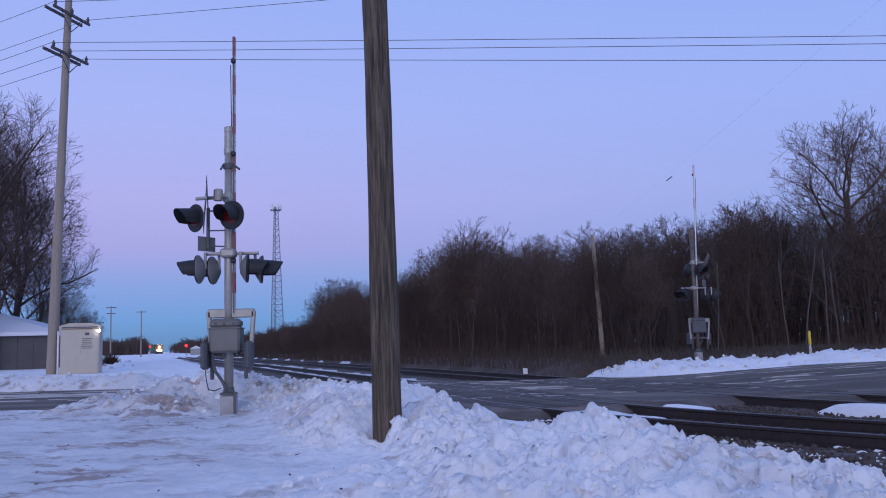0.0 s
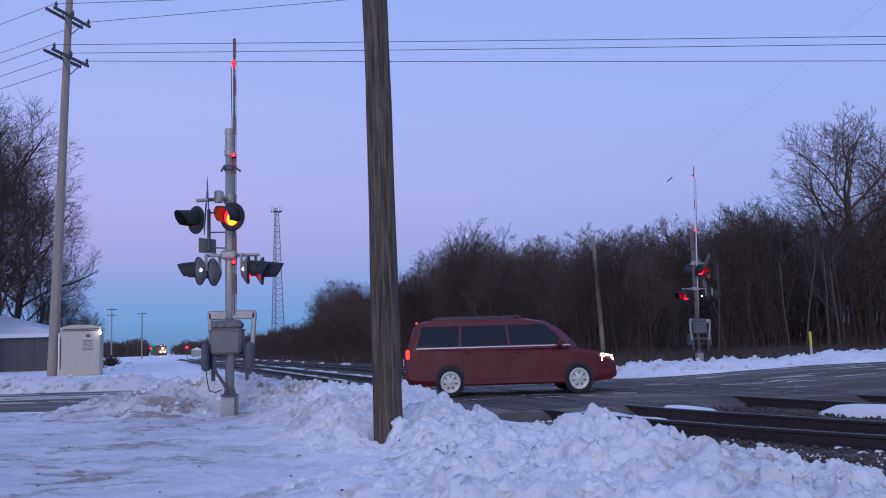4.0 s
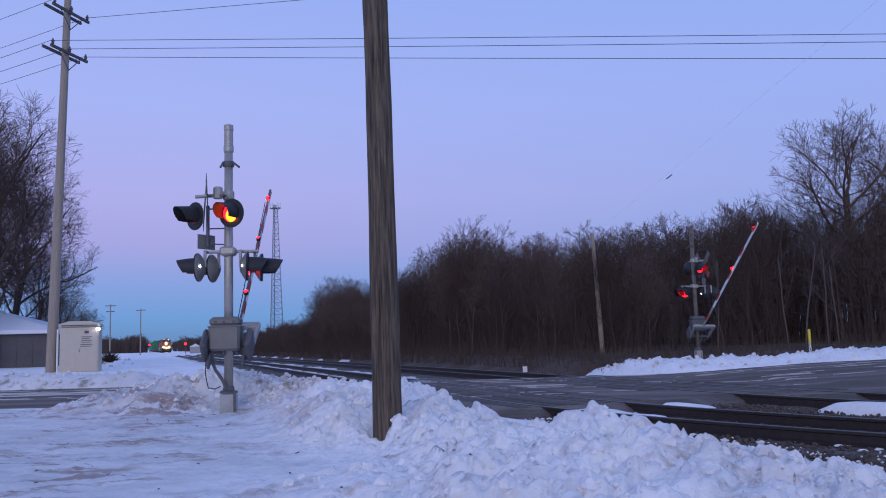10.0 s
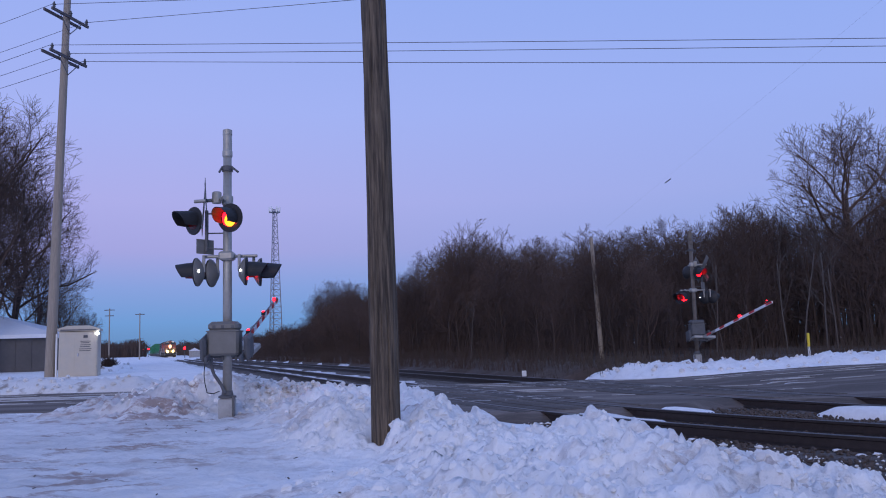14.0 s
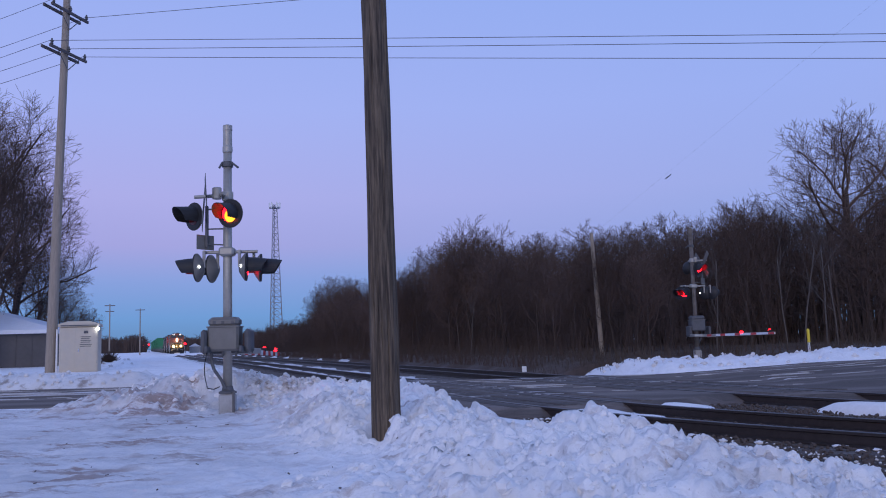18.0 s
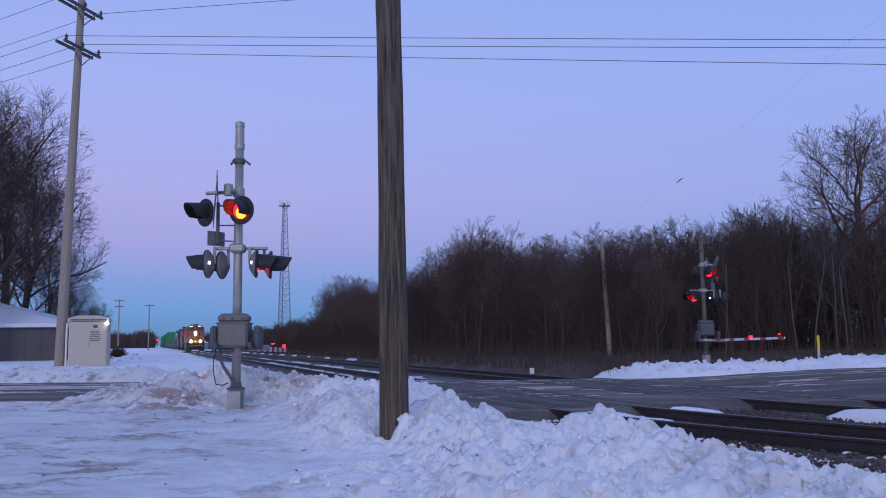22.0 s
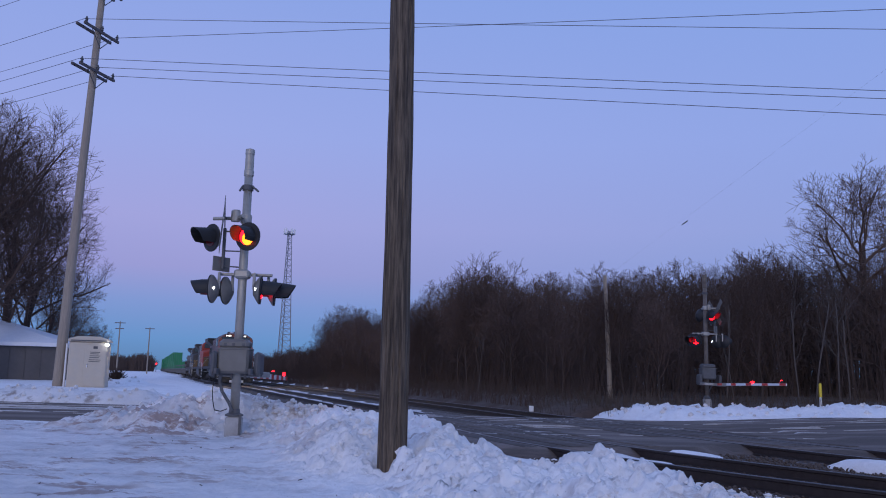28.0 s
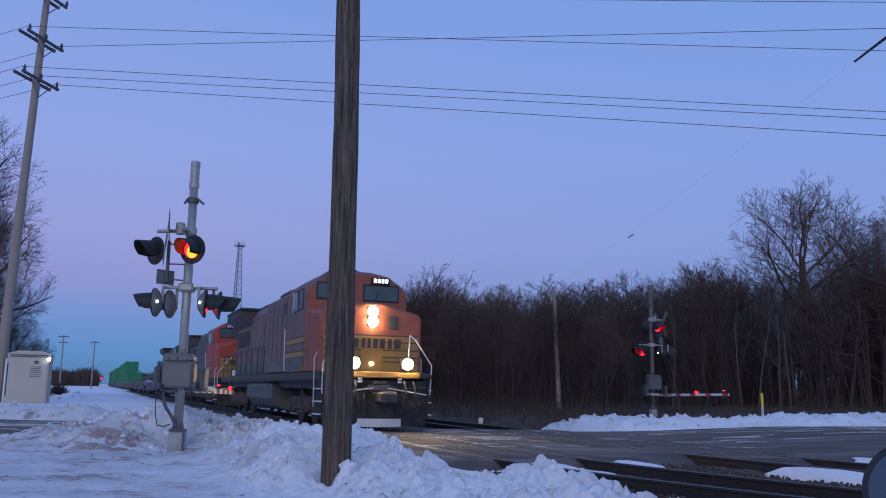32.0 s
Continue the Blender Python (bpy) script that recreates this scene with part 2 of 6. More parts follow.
PALETWIG = material("pale_bark", (0.095, 0.078, 0.068), 0.85, grain=0.3, scale=8)
BRUSH = material("brush", (0.088, 0.058, 0.046), 0.95, random_value=0.25)
LIT_RED = material("lit_red", (0.9, 0.05, 0.02), 0.4, emit=9.0, emit_color=(1.0, 0.004, 0.012))
# amber stands in for the burnt-out middle of a lit red lens
LIT_AMBER = material("lit_hot_spot", (1.0, 0.4, 0.05), 0.4, emit=2.2, emit_color=(1.0, 0.42, 0.012))
RED_LENS = material("red_lens", (0.10, 0.006, 0.008), 0.2)
LIT_WHITE = material("lit_white", (1, 1, 1), 0.4, emit=14.0, emit_color=(0.9, 0.95, 1.0))
LIT_WARM = material("lit_warm", (1, 1, 1), 0.4, emit=60.0, emit_color=(1.0, 0.78, 0.5))
HEADLIGHT = material("headlight", (1, 1, 1), 0.3, emit=260.0, emit_color=(1.0, 0.70, 0.38))
ORANGE = material("faded_orange", (0.34, 0.098, 0.052), 0.6, grain=0.2, scale=3, stain=0.55, stain_scale=1.1, stretch=(1, 1, 0.5), second=(0.22, 0.085, 0.06))
# the orange of the sides, greyed in its colour for the sky they reflect
DULL_SIDE = material("sky_greyed_side_paint", (0.205, 0.115, 0.10), 0.6, grain=0.2, scale=5, stain=0.75, stain_scale=1.3, stretch=(1, 1, 0.35), second=(0.12, 0.078, 0.07))
BRIGHT_ORANGE = material("fresh_orange", (0.42, 0.06, 0.032), 0.5, grain=0.08, scale=3, stain=0.3, stain_scale=1.2)
LOCO_DARK = material("loco_dark_green", (0.05, 0.047, 0.045), 0.6, grain=0.2, scale=4, stain=0.4, stain_scale=1.5, second=(0.1, 0.08, 0.07))
PILOT_BLACK = material("pilot_black", (0.022, 0.02, 0.019), 0.75, grain=0.3, scale=6, stain=0.5, stain_scale=3, second=(0.06, 0.055, 0.05))
LOCO_YELLOW = material("loco_yellow", (0.40, 0.22, 0.05), 0.55, grain=0.12, scale=4, stain=0.4, stain_scale=2, second=(0.3, 0.17, 0.06))
GRIME = material("running_gear", (0.075, 0.062, 0.054), 0.8, grain=0.35, scale=7, bump=0.4, stain=0.4, stain_scale=3, second=(0.12, 0.10, 0.09))
TANK = material("fuel_tank", (0.12, 0.115, 0.11), 0.6, grain=0.2, scale=4, stain=0.5, stain_scale=2)
HANDRAIL = material("handrail", (0.72, 0.71, 0.68), 0.5)
# dark cab glass, its base colour lifted to grey-teal for the reflected sky
SKY_GLASS = material("sky_toned_glass", (0.085, 0.11, 0.112), 0.12, grain=0.2, scale=2)
SILL_GRIME = material("grey_green_grime", (0.15, 0.145, 0.125), 0.75, grain=0.25, scale=6, stain=0.6, stain_scale=2.5, stretch=(1, 0.5, 1), second=(0.09, 0.08, 0.07))
GLASS_DARK = material("window_glass", (0.03, 0.035, 0.04), 0.06)
GLASS_DARK.node_tree.nodes["Principled BSDF"].inputs["Specular IOR Level"].default_value = 0.15
GREEN = material("green_container", (0.03, 0.25, 0.10), 0.5, grain=0.1, scale=3, stain=0.3, stain_scale=0.8)
GREYCAR = material("car_grey", (0.17, 0.17, 0.18), 0.6, grain=0.15, scale=3, stain=0.4, stain_scale=1)
VANRED = material("van_red", (0.115, 0.004, 0.010), 0.45, metal=0.0, grain=0.05, scale=20, stain=0.25, stain_scale=2.5, second=(0.16, 0.05, 0.05))
CHROME = material("chrome", (0.7, 0.7, 0.72), 0.25, metal=1.0)
MIRROR = material("mirror_glass", (0.12, 0.14, 0.17), 0.12, metal=0.7)
RIM = material("alloy", (0.62, 0.62, 0.62), 0.5, metal=0.4)
LIT_HEAD = material("van_headlamp", (1, 0.9, 0.7), 0.3, emit=14.0, emit_color=(1.0, 0.72, 0.36))
LIT_TAIL = material("tail_lamp", (0.6, 0.03, 0.03), 0.3, emit=1.6, emit_color=(1.0, 0.05, 0.03))
SIDING = material("dark_siding", (0.095, 0.09, 0.095), 0.7, grain=0.12, scale=4, stain=0.3, stain_scale=0.6)
ROOFSNOW = material("roof_snow", (0.80, 0.82, 0.87), 0.7, grain=0.05, scale=4, bump=0.3)
STEELTOWER = material("tower_steel", (0.30, 0.30, 0.33), 0.6, metal=0.5)
LITTER = material("leaf_litter", (0.075, 0.046, 0.031), 0.95, grain=0.4, scale=3, bump=0.8, stain=0.3, stain_scale=0.5, second=(0.2, 0.19, 0.19))
WEEDS = material("dry_grass", (0.085, 0.062, 0.045), 0.9, random_value=0.3)


# ---- mesh helpers ----
class Shape:
    """Collects boxes, tubes and sheets of one mesh."""

    def __init__(self):
        self.v, self.f = [], []

    def add(self, verts, faces):
        k = len(self.v)
        self.v.extend(tuple(p) for p in verts)
        self.f.extend(tuple(i + k for i in f) for f in faces)
        return self

    def box(self, c, s, turn=None, bevel=0.0):
        """A box at c with sizes s; bevel cuts its upright edges and its rims."""
        x, y, z = s[0] / 2, s[1] / 2, s[2] / 2
        if bevel:
            b = min(bevel, x * 0.9, y * 0.9, z * 0.9)
            ring = [(x - b, -y), (x, -y + b), (x, y - b), (x - b, y), (-x + b, y), (-x, y - b), (-x, -y + b), (-x + b, -y)]
            vs = []
            for zz, k in ((-z, b), (-z + b, 0), (z - b, 0), (z, b)):
                for px, py in ring:
                    vs.append((px * (x - k) / x, py * (y - k) / y, zz))
            fs = [tuple(range(7, -1, -1)), tuple(range(24, 32))]
            for r in range(3):
                for i in range(8):
                    j = (i + 1) % 8
                    fs.append((r * 8 + i, r * 8 + j, r * 8 + 8 + j, r * 8 + 8 + i))
        else:
            vs = [(-x, -y, -z), (x, -y, -z), (x, y, -z), (-x, y, -z), (-x, -y, z), (x, -y, z), (x, y, z), (-x, y, z)]
            fs = [(3, 2, 1, 0), (4, 5, 6, 7), (0, 1, 5, 4), (1, 2, 6, 5), (2, 3, 7, 6), (3, 0, 4, 7)]
        c = Vector(c)
        vs = [(turn @ Vector(p) if turn else Vector(p)) + c for p in vs]
        return self.add(vs, fs)

    def tube(self, p, q, r, r2=None, n=10, caps=True):
        p, q = Vector(p), Vector(q)
        r2 = r if r2 is None else r2
        d = (q - p).normalized()
        a = d.orthogonal().normalized()
        b = d.cross(a)
        vs = []
        for o, rr in ((p, r), (q, r2)):
            for i in range(n):
                w = 2 * math.pi * i / n
                vs.append(o + a * (rr * math.cos(w)) + b * (rr * math.sin(w)))
        fs = [(i, (i + 1) % n, n + (i + 1) % n, n + i) for i in range(n)]
        if caps:
            fs += [tuple(range(n - 1, -1, -1)), tuple(range(n, 2 * n))]
        return self.add(vs, fs)

    def path(self, pts, r, n=6):
        for a, b in zip(pts, pts[1:]):
            self.tube(a, b, r, n=n)
        return self

    def lathe(self, profile, c=(0, 0, 0), turn=None, n=20):
        """profile: (radius, height) pairs, turned about z."""
        vs, fs, c = [], [], Vector(c)
        for r, h in profile:
            for i in range(n):
                w = 2 * math.pi * i / n
                p = Vector((r * math.cos(w), r * math.sin(w), h))
                vs.append((turn @ p if turn else p) + c)
        for k in range(len(profile) - 1):
            for i in range(n):
                j = (i + 1) % n
                fs.append((k * n + i, k * n + j, k * n + n + j, k * n + n + i))
        fs += [tuple(range(n - 1, -1, -1)), tuple(range((len(profile) - 1) * n, len(profile) * n))]
        return self.add(vs, fs)

    def loft(self, rings):
        """Joins rings of equal count into a closed skin with end caps."""
        n = len(rings[0])
        vs = [p for r in rings for p in r]
        fs = [(k * n + i, k * n + (i + 1) % n, k * n + n + (i + 1) % n, k * n + n + i) for k in range(len(rings) - 1) for i in range(n)]
        fs += [tuple(range(n - 1, -1, -1)), tuple(range((len(rings) - 1) * n, len(rings) * n))]
        return self.add(vs, fs)

    def sheet(self, xs, ys, height):
        nx, ny = len(xs), len(ys)
        vs = [(x, y, height(x, y)) for y in ys for x in xs]
        fs = [(j * nx + i, j * nx + i + 1, (j + 1) * nx + i + 1, (j + 1) * nx + i) for j in range(ny - 1) for i in range(nx - 1)]
        return self.add(vs, fs)

    def mesh(self, name, mat, smooth=False):
        me = bpy.data.meshes.new(name)
        me.from_pydata(self.v, [], self.f)
        me.materials.append(mat)
        if smooth:
            me.shade_smooth()
        me.validate()
        me.update()
        return me


def part(name, shape, mat, parent=None, label="", smooth=False, at=None):
    ob = new(name, shape.mesh(name, mat, smooth))
    if parent:
        ob.parent = parent
    if at is not None:
        ob.matrix_basis = at
    return tagged(ob, label)


def thing(name, m, label, category, group="", kind=""):
    ob = new(name)
    ob.empty_display_size = 0.2
    ob.matrix_basis = m
    return tagged(ob, label, category, group, kind)


def turn_of(rx=0, ry=0, rz=0):
    return pose(0, 0, 0, rx, ry, rz).to_3x3()


def smoothstep(a, b, x):
    k = max(0.0, min(1.0, (x - a) / (b - a)))
    return k * k * (3 - 2 * k)

# ---- the plan: x along the road, the railway runs off to the north-north-west ----
UX, UY = -math.sin(radians(15.3)), math.cos(radians(15.3))      # along the railway
NX, NY = UY, -UX                                                # across it
LAT = [(18, 6.62), (40, 6.5), (68, 6.05), (102, 5.2), (170, 3.95), (245, 2.6), (400, -0.6), (650, -6.0)]


def lat(s):
    """Distance of the near track's middle from the camera's line, s metres along."""
    if s < 18:
        return 6.62 + 0.022 * (15.5 - min(max(s, 5), 15.5)) ** 2 + max(0, 5 - s) * 0.462
    s = min(s, 649.9)
    for k in range(len(LAT) - 1):
        if LAT[k][0] <= s <= LAT[k + 1][0]:
            break

    def slope(i):
        i0, i1 = max(i - 1, 0), min(i + 1, len(LAT) - 1)
        return 0.0 if i == 0 else (LAT[i1][1] - LAT[i0][1]) / (LAT[i1][0] - LAT[i0][0])
    (a, va), (b, vb) = LAT[k], LAT[k + 1]
    h = b - a
    t = (s - a) / h
    return (2 * t ** 3 - 3 * t ** 2 + 1) * va + (t ** 3 - 2 * t ** 2 + t) * h * slope(k) + (3 * t ** 2 - 2 * t ** 3) * vb + (t ** 3 - t ** 2) * h * slope(k + 1)


def shoulder(s):
    """How much wider the ballast lies on the inner side of the curve, this side of the road."""
    return max(0.0, lat(s) - 6.62 - 0.0085 * (18 - min(max(s, 4), 18)) ** 2) if s < 18 else 0.0


def on_track(s, off=0.0, z=0.0):
    l = lat(s) + off
    return Vector((UX * s + NX * l, UY * s + NY * l, z))


def track_turn(s):
    d = on_track(s + 0.5) - on_track(s - 0.5)
    return math.degrees(math.atan2(-d.x, d.y))


def sl(x, y):
    s = UX * x + UY * y
    return s, NX * x + NY * y - lat(s)


def fbm(x, y, k, seed=0.0):
    return noise.fractal(Vector((x * k, y * k, seed)), 1.0, 2.1, 4)


ROAD_NEAR, ROAD_FAR = 16.6, 24.3


# the paving reaches nearer where it flares round the rails
NEAR_X, NEAR_Y = (-300, -2, 0.5, 1.0, 1.6, 5.0, 5.7, 6.3, 7.2, 9.0, 12.0, 300), (38.1, 17.24, 16.6, 15.2, 13.85, 14.75, 15.6, 15.9, 14.95, 14.9, 16.2, 42.0)


def road_edges(x):
    near = float(np.interp(x, NEAR_X, NEAR_Y))
    far = 25.2 - 0.1 * min(x, 8) + (0.10 * (x - 8) if x > 8 else 0)
    return near, far


def road_z(x, y):
    s, l = sl(x, y)
    side = max(0.0, -2.0 - l, l - 6.2)
    return -0.012 + ((0.11 if l > 0 else 0.03) + 0.012 * max(0, x - 6)) * smoothstep(0.2, 6.0, side)


def ground_z(x, y):
    s, l = sl(x, y)
    near, far = road_edges(x)
    z = 0.02 + 0.05 * fbm(x, y, 0.11) + 0.025 * fbm(x, y, 0.6, 3)
    z += 0.2 * smoothstep(24, 40, y) - 0.10 * smoothstep(14, 8, y) * smoothstep(14, 2, abs(x))
    z += 0.25 * smoothstep(9, 20, x) * smoothstep(20, 30, y)
    z = max(z, 0.0 + 0.02 * y * 0) if y > 30 else z
    bed = smoothstep(-4.2, -2.4, l + shoulder(s)) * smoothstep(8.4, 6.6, l)
    z = z * (1 - bed) - 0.5 * bed
    inroad = smoothstep(near - 0.2, near + 0.5, y) * smoothstep(far + 0.2, far - 0.5, y)
    z = z * (1 - inroad) + (min(z, road_z(x, y) - 0.16)) * inroad
    if -9.2 < x < 5.3 and 4.4 < y < 17.0:
        z -= 0.3 * smoothstep(-9.2, -8.2, x) * smoothstep(5.3, 4.8, x) * smoothstep(4.4, 4.9, y) * smoothstep(17.2, 16.6, y)
    return z


def steps(spans):
    out = []
    for a, b, d in spans:
        k = max(1, round((b - a) / d))
        out += [a + (b - a) * i / k for i in range(k)]
    return out + [spans[-1][1]]


gx = steps([(-1800, -300, 300), (-300, -80, 30), (-80, -24, 4), (-24, -9, 0.6), (-9, 9, 0.22), (9, 26, 0.6), (26, 90, 5), (90, 300, 30), (300, 1800, 300)])
gy = steps([(-600, -60, 90), (-60, -6, 6), (-6, 4, 1.0), (4, 18, 0.22), (18, 34, 0.6), (34, 60, 2), (60, 160, 8), (160, 500, 40), (500, 2400, 300)])
ground = part("ground", Shape().sheet(gx, gy, ground_z), SNOW, smooth=True)
tagged(ground, "snow-covered ground, packed and uneven, reaching the horizon", "ground", kind="structure")

rx = steps([(-90, -30, 6), (-30, 30, 0.5), (30, 200, 8)])
road_shape = Shape()
rows_n = 25
vs, fs = [], []
for x in rx:
    a, b = road_edges(x)
    for j in range(rows_n):
        y = a + (b - a) * (min(max(j, 1), rows_n - 2) - 1) / (rows_n - 3) + 0.15 * fbm(x, j, 0.9, 7) * (j in (1, rows_n - 2))
        y += -0.5 if j == 0 else 0.4 if j == rows_n - 1 else 0
        crown = 0.05 * (1 - (2 * j / (rows_n - 1) - 1) ** 2) * (0 if -2.5 < sl(x, y)[1] < 7 else 1)
        vs.append((x, y, road_z(x, y) + crown - (0.24 if j in (0, rows_n - 1) else 0)))
for i in range(len(rx) - 1):
    for j in range(rows_n - 1):
        fs.append((i * rows_n + j, (i + 1) * rows_n + j, (i + 1) * rows_n + j + 1, i * rows_n + j + 1))
road = part("road", road_shape.add(vs, fs), ASPHALT, smooth=True)
tagged(road, "worn grey asphalt road with streaks of packed snow", "road", kind="structure")

# ballast bed of both tracks
bed_s = steps([(-40, 0, 2), (0, 30, 0.35), (30, 80, 2), (80, 650, 10)])
bed_l = steps([(-5.6, 8.0, 0.29)])
vs, fs = [], []
for s in bed_s:
    for l in bed_l:
        w = l + shoulder(s)
        z = -0.17 - 0.33 * smoothstep(-1.7, -3.3, w) - 0.5 * smoothstep(-3.3, -3.9, w) - 0.33 * smoothstep(5.9, 7.7, l) - 0.12 * smoothstep(1.5, 2.1, l) * smoothstep(2.7, 2.1, l)
        z += 0.035 * fbm(s, l, 2.5, 5)
        p = on_track(s, l)
        near, far = road_edges(p.x)
        if near - 0.2 < p.y < far + 0.2:
            z = min(z, -0.22)
        vs.append((p.x, p.y, z))
nl = len(bed_l)
for i in range(len(bed_s) - 1):
    for j in range(nl - 1):
        fs.append((i * nl + j, i * nl + j + 1, (i + 1) * nl + j + 1, (i + 1) * nl + j))
ballast = part("ballast_bed", Shape().add(vs, fs), BALLAST)
tagged(ballast, "dark crushed-stone ballast with snow between the stones", "ballast", kind="structure")


# rails: base, web and head swept along each track
def rail_shape(off, prof, s0, s1):
    ss = steps([(s0, 40, 1.0), (40, 120, 4), (120, s1, 12)])
    rings = []
    for s in ss:
        rings.append([on_track(s, off + dx, dz) for dx, dz in prof])
    return Shape().loft(rings)


RAIL_SIDE = [(-0.07, -0.172), (0.07, -0.172), (0.07, -0.155), (0.012, -0.135), (0.012, -0.045), (0.036, -0.035), (0.036, -0.004), (-0.036, -0.004), (-0.036, -0.035), (-0.012, -0.045), (-0.012, -0.135), (-0.07, -0.155)]
RAIL_HEAD = [(-0.034, -0.004), (0.034, -0.004), (0.026, 0.002), (-0.026, 0.002)]
for centre, label in ((0.0, "near railway track with snow-filled timber ties"), (4.25, "far railway track, rails dark against the brush")):
    track = thing("railway_track", Matrix.Identity(4), label, "railway track", "tracks over the crossing", "structure")
    for off in (-0.7525, 0.7525):
        r = part("rail", rail_shape(centre + off, RAIL_SIDE, -40, 650), RAIL, track)
        part("rail_head", rail_shape(centre + off, RAIL_HEAD, -40, 650), RAILTOP, r, "bright worn running surface")
    tie = Shape().box((0, 0, 0), (2.6, 0.23, 0.16), bevel=0.01).mesh("tie", TIE)
    s = -8.0
    while s < 75:
        p = on_track(s, centre, -0.262 + 0.012 * math.sin(s * 7))
        near, far = road_edges(p.x)
        if not near + 0.3 < p.y < far - 0.3:
            o = new("tie", tie)
            o.parent = track
            o.matrix_basis = Matrix.Translation(p) @ pose(0, 0, 0, 0, 0, track_turn(s) + 1.2 * math.sin(s * 3.3))
        s += 0.53

# ---- poles, wires, tower ----
def wobbly_pole(h, r0, r1, n=20, rows=46, rough=0.03, bend=0.0, seed=1.0, cracks=0):
    """A pole that tapers from r0 to r1, out of round; cracks: how many long splits run down it."""
    rings = []
    rnd = random.Random(int(seed * 10))
    splits = [(rnd.uniform(0, 2 * math.pi), rnd.uniform(0, h * 0.7), rnd.uniform(0.8, 3.2), rnd.uniform(0.006, 0.016), rnd.uniform(0, 9)) for _ in range(cracks)]
    for k in range(rows):
        z = h * k / (rows - 1)
        r = r0 + (r1 - r0) * k / (rows - 1)
        ring = []
        for i in range(n):
            w = 2 * math.pi * i / n
            rr = r * (1 + rough * noise.noise(Vector((math.cos(w) * 2.2, math.sin(w) * 2.2, z * 0.35 + seed))) + rough * 0.8 * noise.noise(Vector((math.cos(w) * 7, math.sin(w) * 7, z * 0.8 + seed))))
            for w0, z0, ln, deep_, ph in splits:
                if z0 < z < z0 + ln:
                    off = (w - w0 - 0.05 * math.sin(z * 2.3 + ph) + math.pi) % (2 * math.pi) - math.pi
                    rr -= deep_ * math.exp(-(off / 0.045) ** 2) * math.sin(math.pi * (z - z0) / ln) ** 0.5
            ring.append((rr * math.cos(w) + bend * math.sin(math.pi * k / rows), rr * math.sin(w), z))
        rings.append(ring)
    return Shape().loft(rings)


WOOD_LEAN = pose(-0.122, 9.8, -0.45, 0, -0.78, 0)
wood = thing("wooden_post", WOOD_LEAN, "thick weathered brown wooden pole with long cracks standing in a snowbank", "pole")
part("shaft", wobbly_pole(9.0, 0.170, 0.128, n=110, rows=150, rough=0.075, bend=0.02, seed=4.0, cracks=60), POLEWOOD, wood)

UTIL = (-15.52, 39.15, 0.1)
util = thing("utility_pole", pose(*UTIL, 0, 1.3, 0), "tall pale grey wooden utility pole with three pairs of crossarms", "utility pole")
part("shaft", wobbly_pole(20.5, 0.235, 0.14, rough=0.02, rows=20, seed=9.0), PALEPOLE, util)
ARM_TURN = -72.0
arm_ends = []
for z, w in ((19.0, 2.3), (16.82, 2.5), (14.86, 2.5)):
    arm = part("crossarm", Shape().box((0, -0.22, z), (w, 0.10, 0.13), bevel=0.01).box((0, 0.22, z), (w, 0.10, 0.13), bevel=0.01), CROSSARM, util, at=pose(0, 0, 0, 0, 0, -ARM_TURN))
    for sx in (-1, 1):
        part("brace", Shape().tube((sx * 0.75, -0.25, z - 0.05), (0, -0.22, z - 0.8), 0.022, n=6), DARKGREY, util, at=pose(0, 0, 0, 0, 0, -ARM_TURN))
    for fx in (-1.12, 0.0, 1.12):
        part("insulator", Shape().lathe([(0.03, 0), (0.075, 0.05), (0.05, 0.1), (0.085, 0.15), (0.05, 0.2), (0.03, 0.28)], (fx, -0.22, z + 0.06), n=8), DARKGREY, util, at=pose(0, 0, 0, 0, 0, -ARM_TURN))
        c = pose(*UTIL, 0, 1.3, -ARM_TURN) @ Vector((fx, -0.22, z + 0.34))
        arm_ends.append(c)


def hang(name, a, b, sag, r=0.014, label="", n=40):
    rings = []
    way = (Vector(b) - Vector(a)).normalized()
    up, side = Vector((0, 0, 1)), way.cross(Vector((0, 0, 1))).normalized()
    pts = [Vector(a).lerp(Vector(b), i / n) - Vector((0, 0, 4 * sag * (i / n) * (1 - i / n))) for i in range(n + 1)]
    for p in pts:
        rings.append([p + up * r, p + side * r, p - up * r, p - side * r])
    w = part(name, Shape().loft(rings), WIRE)
    return tagged(w, label or "thin dark overhead power line", "power line", "overhead wires")

# wires to the next poles, which stand out of view
for k, x, end in ((1, 20.84, 16.92), (3, 20.69, 14.84), (5, 20.76, 15.80), (6, 20.51, 12.29), (7, 20.48, 11.98), (8, 20.44, 11.31)):
    a = arm_ends[k]
    hang("power_line", a, a + (Vector((x, 30.0, end)) - a) * 1.6, 0.06)
for k in (0, 3, 5, 6, 7, 8):
    a = arm_ends[k]
    hang("power_line", a, a + Vector((-44, 25, -0.6)), 0.7)

# lattice tower far off
TOWER = (-36.3, 257.4)
tower = thing("radio_tower", pose(*TOWER, 2.0), "tall grey steel lattice tower with antennas at its top", "tower")
legs_r0, legs_r1, tower_h = 2.35, 0.65, 42.0
corner = [radians(90 + 120 * k + 20) for k in range(3)]


def leg_at(k, z):
    r = legs_r0 + (legs_r1 - legs_r0) * z / tower_h
    return Vector((r * math.cos(corner[k]), r * math.sin(corner[k]), z))


